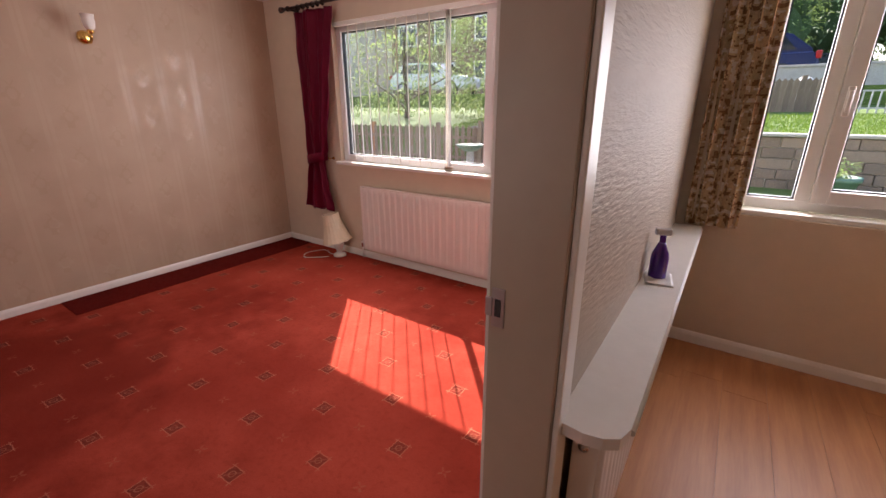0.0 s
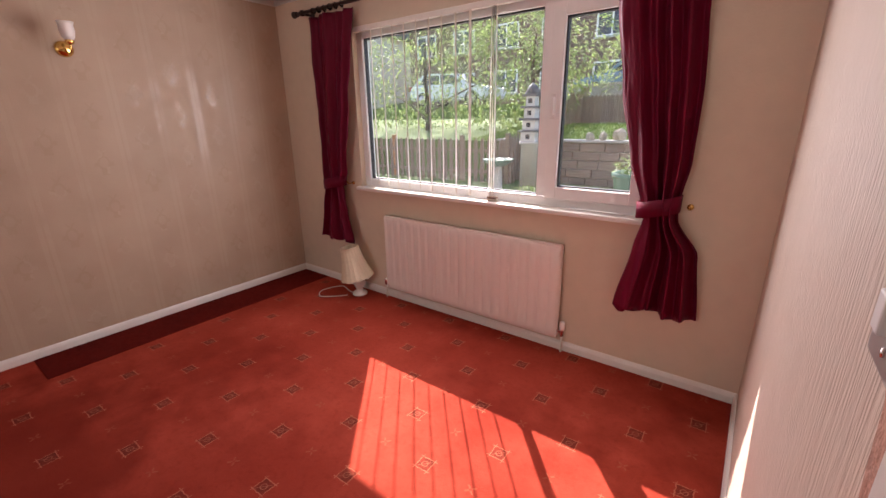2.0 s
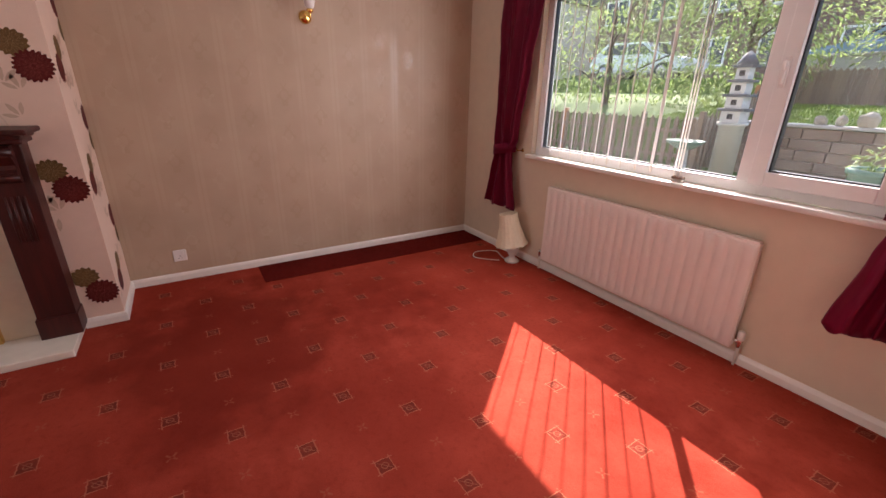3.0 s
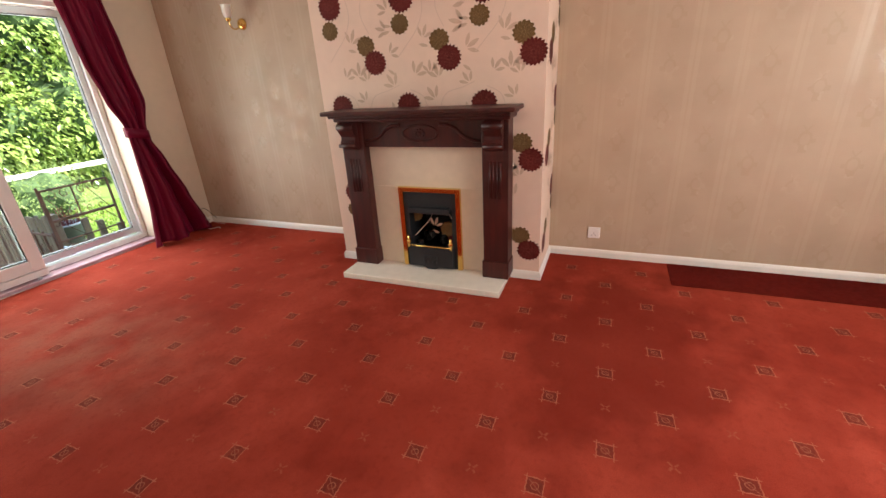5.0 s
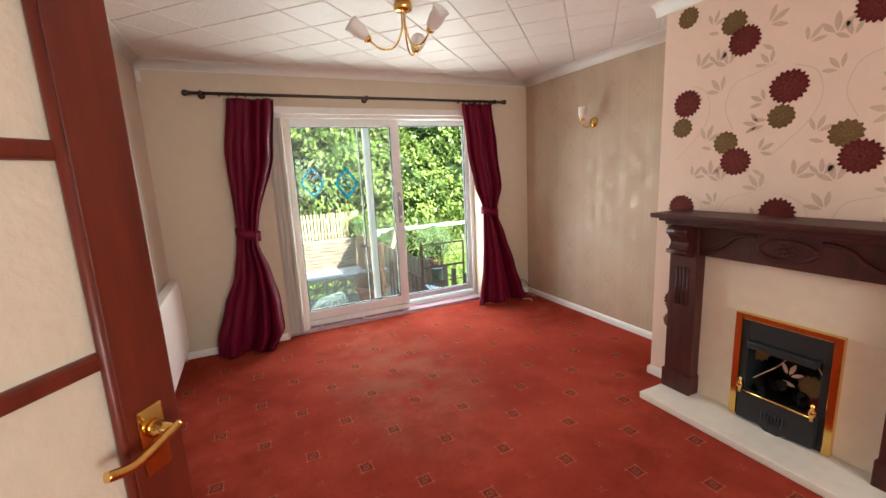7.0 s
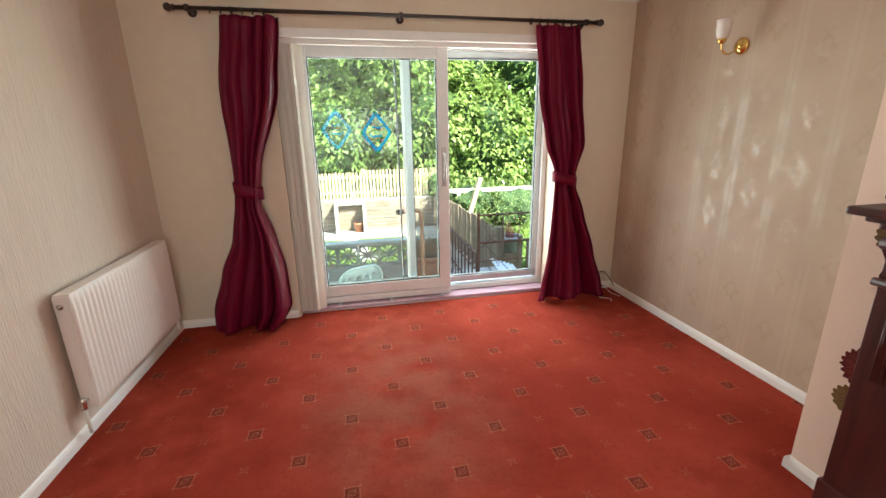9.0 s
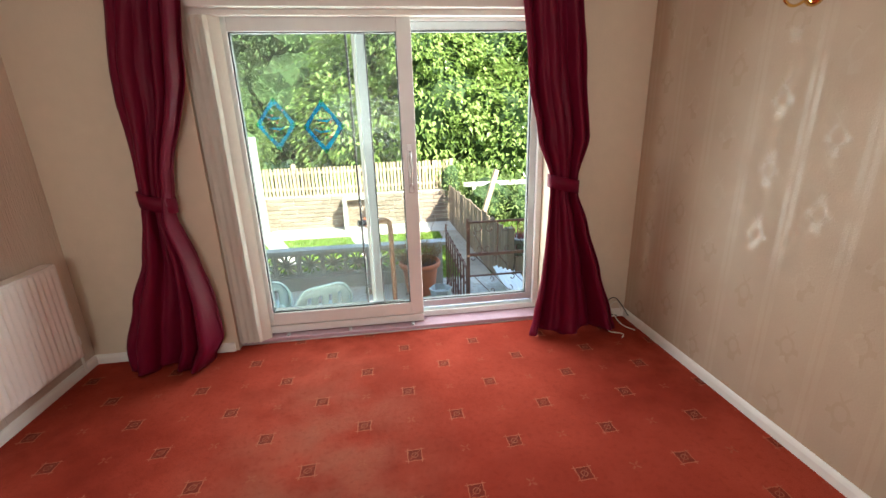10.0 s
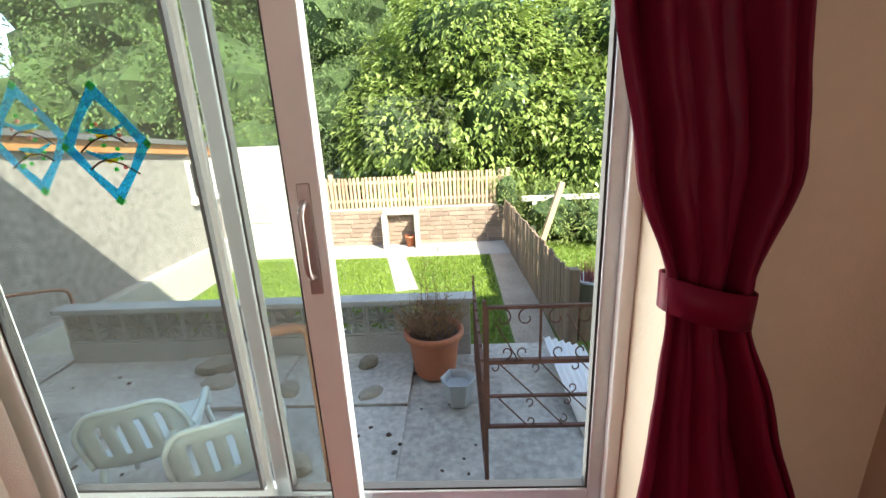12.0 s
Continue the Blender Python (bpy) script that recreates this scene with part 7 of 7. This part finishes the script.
def picket_run(label, a, b, height, pitch, material, group, width=0.07):
    a, b = Vector(a), Vector(b)
    ob = thing("picket_fence", label, "fence", a[:], math.degrees(math.atan2(b.y - a.y, b.x - a.x)), group)
    length = (b - a).length
    rise = (b.z - a.z) / length
    outline = [(-width / 2, 0), (width / 2, 0), (width / 2, height - 0.06), (0, height), (-width / 2, height - 0.06)]
    firstp = part("picket", extrude_outline(outline, -0.010, 0.010, "y"), material, ob)
    for k in range(int(length / pitch)):
        o = firstp if k == 0 else new("picket", firstp.data)
        o.parent = ob
        o.matrix_basis = pose(k * pitch, 0, rise * k * pitch)
    for z in (height * 0.25, height * 0.72):
        bm = box((0, 0.012, z - 0.03), (length, 0.045, z + 0.03))
        for v in bm.verts:
            v.co.z += rise * v.co.x
        part("rail", bm, material, ob)
    for k in range(int(length / 1.9) + 1):
        part("post", box((k * 1.9 - 0.045, 0.045, -0.1), (k * 1.9 + 0.045, 0.135, height + 0.05), 0.008), ORANGEWOOD if k == 1 else material, ob, m=Matrix.Translation((0, 0, rise * k * 1.9)))
    return ob


picket_run("weathered brown picket fence in the front garden", (-9.6, 7.6, 0.10), (-4.6, 8.0, 0.10), 0.95, 0.155, OLDWOOD, "front fences", 0.075)
picket_run("weathered brown picket fence in the front garden", (-4.6, 8.0, 0.10), (-4.75, 13.0, 1.38), 1.0, 0.14, OLDWOOD, "front fences")
picket_run("grey weathered close fence above the lawn", (-4.7, 11.8, 1.27), (1.5, 12.2, 1.31), 0.72, 0.105, OLDWOOD, "front fences", 0.10)
tree("flowering_shrub", "tall sunlit pale green shrub in front garden", "shrub", (-8.6, 10.2, 0.8), 3.6,
     [(0, 0, 1.9, 1.9, 1.6), (2.0, 0.3, 1.7, 1.5, 1.4), (-2.0, 0.3, 1.6, 1.5, 1.4), (0.8, 0, 3.0, 1.3, 1.0)], 8000, 0.12, PALELEAF, 41, 0.09, deep=False)
tree("flowering_shrub", "tall sunlit pale green shrub in front garden", "shrub", (-5.5, 10.8, 0.9), 3.4,
     [(0, 0, 1.7, 1.3, 1.5), (0.9, 0.2, 2.3, 1.0, 1.1), (-0.6, 0, 2.6, 1.0, 0.9)], 5000, 0.12, PALELEAF, 42, 0.08, deep=False)
tree("green_shrub", "bushy green shrub above the fence", "shrub", (-3.5, 13.4, 1.3), 2.6,
     [(0, 0, 1.2, 1.0, 1.2), (0.9, 0.2, 1.5, 0.8, 1.0), (0.3, 0, 2.2, 0.8, 0.7)], 4500, 0.12, PALELEAF, 43, 0.06, deep=False)
tree("conifer_hedge", "tall green clipped conifer hedge beyond the road", "hedge", (0.6, 19.3, 1.88), 4.2,
     [(0, 0, 1.6, 1.0, 1.8), (-1.6, 0, 1.6, 1.0, 1.8), (0.2, 0, 3.2, 0.8, 1.4), (-1.5, 0, 3.2, 0.9, 1.4)], 5000, 0.12, LAUREL, 44, 0.1)
tree("dark_tree", "dark green tree behind the parked cars", "tree", (4.5, 23.0, 1.8), 6.0,
     [(0, 0, 3.4, 2.6, 2.6), (-2.2, 0, 3.2, 2.0, 2.2), (0.3, 0, 5.6, 2.2, 1.8)], 6000, 0.2, WOODLEAF, 45, 0.2)
bm = bmesh.new()
clump = thing("edging_plant", "bright green grassy plant on the front paving", "plant", (-3.35, 6.2, 0.10))
rnd = random.Random(12)
for k in range(160):
    a = rnd.uniform(0, 6.3)
    r = rnd.uniform(0.1, 0.3)
    tube([(0.05 * math.cos(a), 0.05 * math.sin(a), 0), (r * 0.6 * math.cos(a), r * 0.6 * math.sin(a), 0.2 + rnd.uniform(0, 0.12)), (r * math.cos(a), r * math.sin(a), 0.16 + rnd.uniform(0, 0.12))], 0.006, 4, bm, 0.3)
part("leaves", bm, BLADE, clump)["kind"] = "stuff"

stack = thing("slate_tower", "white and grey stacked ornamental tower in the garden", "garden ornament", (-4.0, 7.6, 0.1))
rnd = random.Random(3)
z = 0.0
part("foot", lathe([(0, 0), (0.18, 0.0), (0.18, 0.86), (0.22, 0.88), (0.22, 0.92), (0, 0.92)], 10), BLOCK, stack)
z = 0.92
for k in range(4):
    w = 0.145 - 0.018 * k
    part("tower_tier", box((-w, -w, z), (w, w, z + 0.17), 0.01), WHITEWASH, stack, "white rendered tier")
    part("tier_ledge", box((-w - 0.05, -w - 0.05, z + 0.17), (w + 0.05, w + 0.05, z + 0.21), 0.006), SLATE, stack, "grey ledge")
    part("tier_opening", box((-0.04, -w - 0.004, z + 0.05), (0.04, -w + 0.01, z + 0.13)), GASKET, stack)
    z += 0.21
part("tower_roof", lathe([(0.17, z), (0.08, z + 0.14), (0, z + 0.2)], 4), SLATE, stack)
bath = thing("bird_bath", "shallow green stone bird bath in front garden", "bird bath", (-4.35, 7.0, 0.1))
part("pedestal", lathe([(0, 0), (0.15, 0), (0.09, 0.1), (0.07, 0.5), (0, 0.5)], 14), BLOCK, bath)
part("bowl", lathe([(0, 0.5), (0.12, 0.5), (0.27, 0.60), (0.29, 0.63), (0.26, 0.63), (0.1, 0.54), (0, 0.53)], 20), GREENPL, bath)
for k, (x, s) in enumerate(((-2.95, 0.10), (-2.65, 0.13), (-3.2, 0.09))):
    stone("rounded stone set on the front wall coping", (x, 8.55, 1.01), (s, s * 0.7, s * 1.1), 30 + k)
butt = thing("green_planter", "green plastic planter with plants by front wall", "planter", (-1.92, 6.7, 0.1))
part("pot", lathe([(0, 0), (0.22, 0), (0.28, 0.50), (0.31, 0.50), (0.31, 0.56), (0.26, 0.56), (0.24, 0.48), (0, 0.48)], 22), GREENPL, butt)
leaf_cloud("leaves", [(0, 0, 0.62, 0.24, 0.16)], 220, 0.09, PALELEAF, butt, 6)["kind"] = "stuff"
butt2 = thing("green_planter", "green plastic planter with yellow plants by front wall", "planter", (1.20, 7.6, 0.1))
part("pot", lathe([(0, 0), (0.22, 0), (0.28, 0.34), (0.31, 0.34), (0.31, 0.40), (0.26, 0.40), (0.24, 0.32), (0, 0.32)], 22), GREENPL, butt2)
leaf_cloud("leaves", [(0, 0, 0.46, 0.22, 0.18)], 200, 0.09, PALELEAF, butt2, 7)["kind"] = "stuff"

rl = thing("white_railing", "low white iron railing along the lawn top", "railing", (0, 12.0, 1.30))
for z in (0.08, 0.42):
    part("rail", box((1.55, -0.012, z), (5.5, 0.012, z + 0.03)), WHITEWASH, rl)
for k in range(30):
    part("upright", box((1.56 + 0.13 * k, -0.01, -0.02), (1.585 + 0.13 * k, 0.01, 0.42)), WHITEWASH, rl)
hw = thing("road_wall", "grey rendered boundary wall beside the road", "wall", (0, 13.75, 1.48))
part("wall_body", box((-6, -0.1, -0.2), (7, 0.1, 0.86), 0.01), BLOCK, hw)
part("coping", box((-6, -0.14, 0.86), (7, 0.14, 0.92), 0.01), PALECON, hw)
part("gate_pier", box((1.72, -0.16, -0.2), (2.0, 0.16, 1.12), 0.02), WHITEWASH, hw)
orn = thing("garden_ornament", "small white mushroom shaped garden ornament on grass", "ornament", (1.02, 12.6, 1.35))
part("stem", lathe([(0, 0), (0.10, 0), (0.07, 0.55), (0, 0.55)], 14), WHITEWASH, orn)
part("cap", lathe([(0.22, 0.52), (0.2, 0.62), (0.1, 0.70), (0, 0.72)], 16), WHITEWASH, orn)
structure("road", box((-60, 15.0, 1.6), (60, 19.0, 1.94)), ASPHALT, "grey asphalt road before the house", "road")


def car(label, place, turn, paint):
    """A hatchback along x, its nose towards +x."""
    ob = thing("car", label, "car", place, turn, "parked cars")
    body = [(-2.0, 0.30), (2.0, 0.30), (2.12, 0.48), (2.05, 0.72), (1.1, 0.90), (-1.95, 0.95), (-2.1, 0.7), (-2.1, 0.45)]
    bm = extrude_outline(body, -0.85, 0.85, "y")
    bmesh.ops.bevel(bm, geom=bm.edges[:], offset=0.07, segments=3, affect="EDGES")
    part("body", bm, paint, ob)
    cabin = [(1.05, 0.88), (0.35, 1.36), (-1.35, 1.42), (-1.95, 0.95)]
    bm = extrude_outline(cabin, -0.74, 0.74, "y")
    bmesh.ops.bevel(bm, geom=bm.edges[:], offset=0.05, segments=2, affect="EDGES")
    part("roof", bm, paint, ob)
    for s in (-1, 1):
        for o in ([(0.75, 0.95), (0.28, 1.28), (-0.35, 1.31), (-0.35, 0.95)], [(-0.43, 0.95), (-0.43, 1.31), (-1.25, 1.32), (-1.55, 0.98)]):
            part("side_window", extrude_outline(o, s * 0.735, s * 0.748, "y"), CARGLASS, ob)
        part("tail_light", box((-2.11, s * 0.78 - 0.10, 0.72), (-1.98, s * 0.78 + 0.06, 0.92), 0.02), LIGHTRED, ob, "red tail light")
        part("headlight", box((1.92, s * 0.62 - 0.16, 0.60), (2.09, s * 0.62 + 0.16, 0.74), 0.03), CLEARPL, ob, "clear headlight")
        for x in (-1.3, 1.3):
            wheel = part("wheel", lathe([(0.0, -0.1), (0.22, -0.1), (0.31, -0.09), (0.32, -0.05), (0.32, 0.05), (0.31, 0.09), (0.22, 0.1), (0, 0.1)], 22, m=Matrix.Translation((x, s * 0.78, 0.32)) @ pose(0, 0, 0, 90)), TYRE, ob)
            part("rim", lathe([(0.0, -0.105), (0.20, -0.105), (0.20, 0.105), (0, 0.105)], 16, m=Matrix.Translation((x, s * 0.78, 0.32)) @ pose(0, 0, 0, 90)), METALGREY, wheel)
    part("windscreen", box((0.40, -0.66, -0.006), (1.16, 0.66, 0.006), m=Matrix.Translation((0.0, 0, 1.125)) @ Matrix.Translation((0.70, 0, 0)) @ pose(0, 0, 0, 0, 34.5, 0) @ Matrix.Translation((-0.78, 0, 0.03))), CARGLASS, ob)
    part("number_plate", box((-2.125, -0.26, 0.48), (-2.10, 0.26, 0.60), 0.004), mat("yellow_plate", (0.6, 0.45, 0.05), 0.4), ob)
    return ob


car("dark blue hatchback car parked at the road", (-0.65, 16.2, 1.94), 180, CARBLUE)
car("dark blue car parked facing down the drive", (1.75, 21.2, 1.90), -80, CARBLUE)
car("white car parked on the road", (-11.8, 16.4, 1.94), 0, CARWHITE)
car("pale blue car parked on the road", (-4.1, 16.2, 1.94), 180, mat("pale_blue_car_paint", (0.16, 0.26, 0.36), 0.2, 0.2, vary=0.05))


def house(label, place, w, d, h, wall):
    ob = thing("house", label, "house", place)
    part("wall", box((-w / 2, 0, -1), (w / 2, d, h)), wall, ob)
    bm = extrude_outline([(-0.4, h - 0.1), (d + 0.4, h - 0.1), (d / 2, h + 2.2)], -w / 2 - 0.3, w / 2 + 0.3, "x")
    roof = part("roof", bm, SLATE, ob)
    part("chimney", box((-w / 4, d / 2 - 0.4, h + 1.4), (-w / 4 + 0.9, d / 2 + 0.4, h + 3.0), 0.02), wall, roof)
    n = max(2, int(w / 2.6))
    for k in range(n):
        for z in (0.9, 3.4):
            x = -w / 2 + (k + 0.5) * w / n
            win_ = part("window", box((x - 0.75, -0.02, z), (x + 0.75, 0.03, z + 1.25)), CARGLASS, ob)
            bm = frame_ring(x - 0.80, x + 0.80, z - 0.05, z + 1.30, -0.05, 0.02, 0.09, 0.0)
            box((x - 0.04, -0.045, z), (x + 0.04, 0.015, z + 1.25), bm=bm)
            part("frame", bm, GLOSS, win_)
            part("sill", box((x - 0.9, -0.12, z - 0.12), (x + 0.9, 0.02, z - 0.04)), PALECON, win_)
    return ob


house("brown brick terraced house with white framed windows", (-12.0, 24.0, 2.0), 18, 8, 5.6, HOUSEBRICK)
house("grey rendered house with white framed windows", (-32.0, 23.0, 2.0), 14, 8, 5.6, WHITEWASH)
house("grey rendered house with white framed windows", (11.0, 27.0, 2.4), 12, 8, 5.6, WHITEWASH)
# the unseen upper house and roof close the view above and shade the garden
structure("trim_eaves", box((W - T - 0.1, N + T, 2.55), (2.6, N + T + 0.30, 2.72)), GLOSS, "white painted eaves board over the windows", "eaves")
structure("wall_upper_storey", box((W - T - 5.0, S - T, 2.58), (2.5, N + T, 4.72)), HARL, "pebble dashed upper storey of the house", "wall")
# unseen neighbour, added so that the gate and side path lie in shade
structure("wall_adjoining_house", box((W - T - 5.0, S - T, -0.6), (W - T - 0.004, N + T, 2.576)), HARL, "unseen adjoining house block added to shade gate and side path", "wall")
structure("trim_roof", extrude_outline([(S - T - 0.32, 4.724), (N + T + 0.32, 4.724), (-0.8, 7.1)], W - T - 5.0, 2.5, "x"), SLATE, "pitched grey slate roof over the house", "roof")

# ---- laminate planks, last ----
rnd = random.Random(15)
for k in range(13):
    x0 = EH + 0.008 + 0.193 * k
    y = S + 0.02 + rnd.uniform(0, 0.4)
    y = -1.2 + rnd.uniform(-0.6, 0)
    while y < N:
        y1 = min(y + 1.28, N + 0.0)
        part("plank", box((x0 + 0.0006, y + 0.0006, -0.006), (x0 + 0.1924, y1 - 0.0006, 0.0)), LAMINATE, hall_floor)
        y = y1 + 0.0
        if N - y < 0.05:
            break
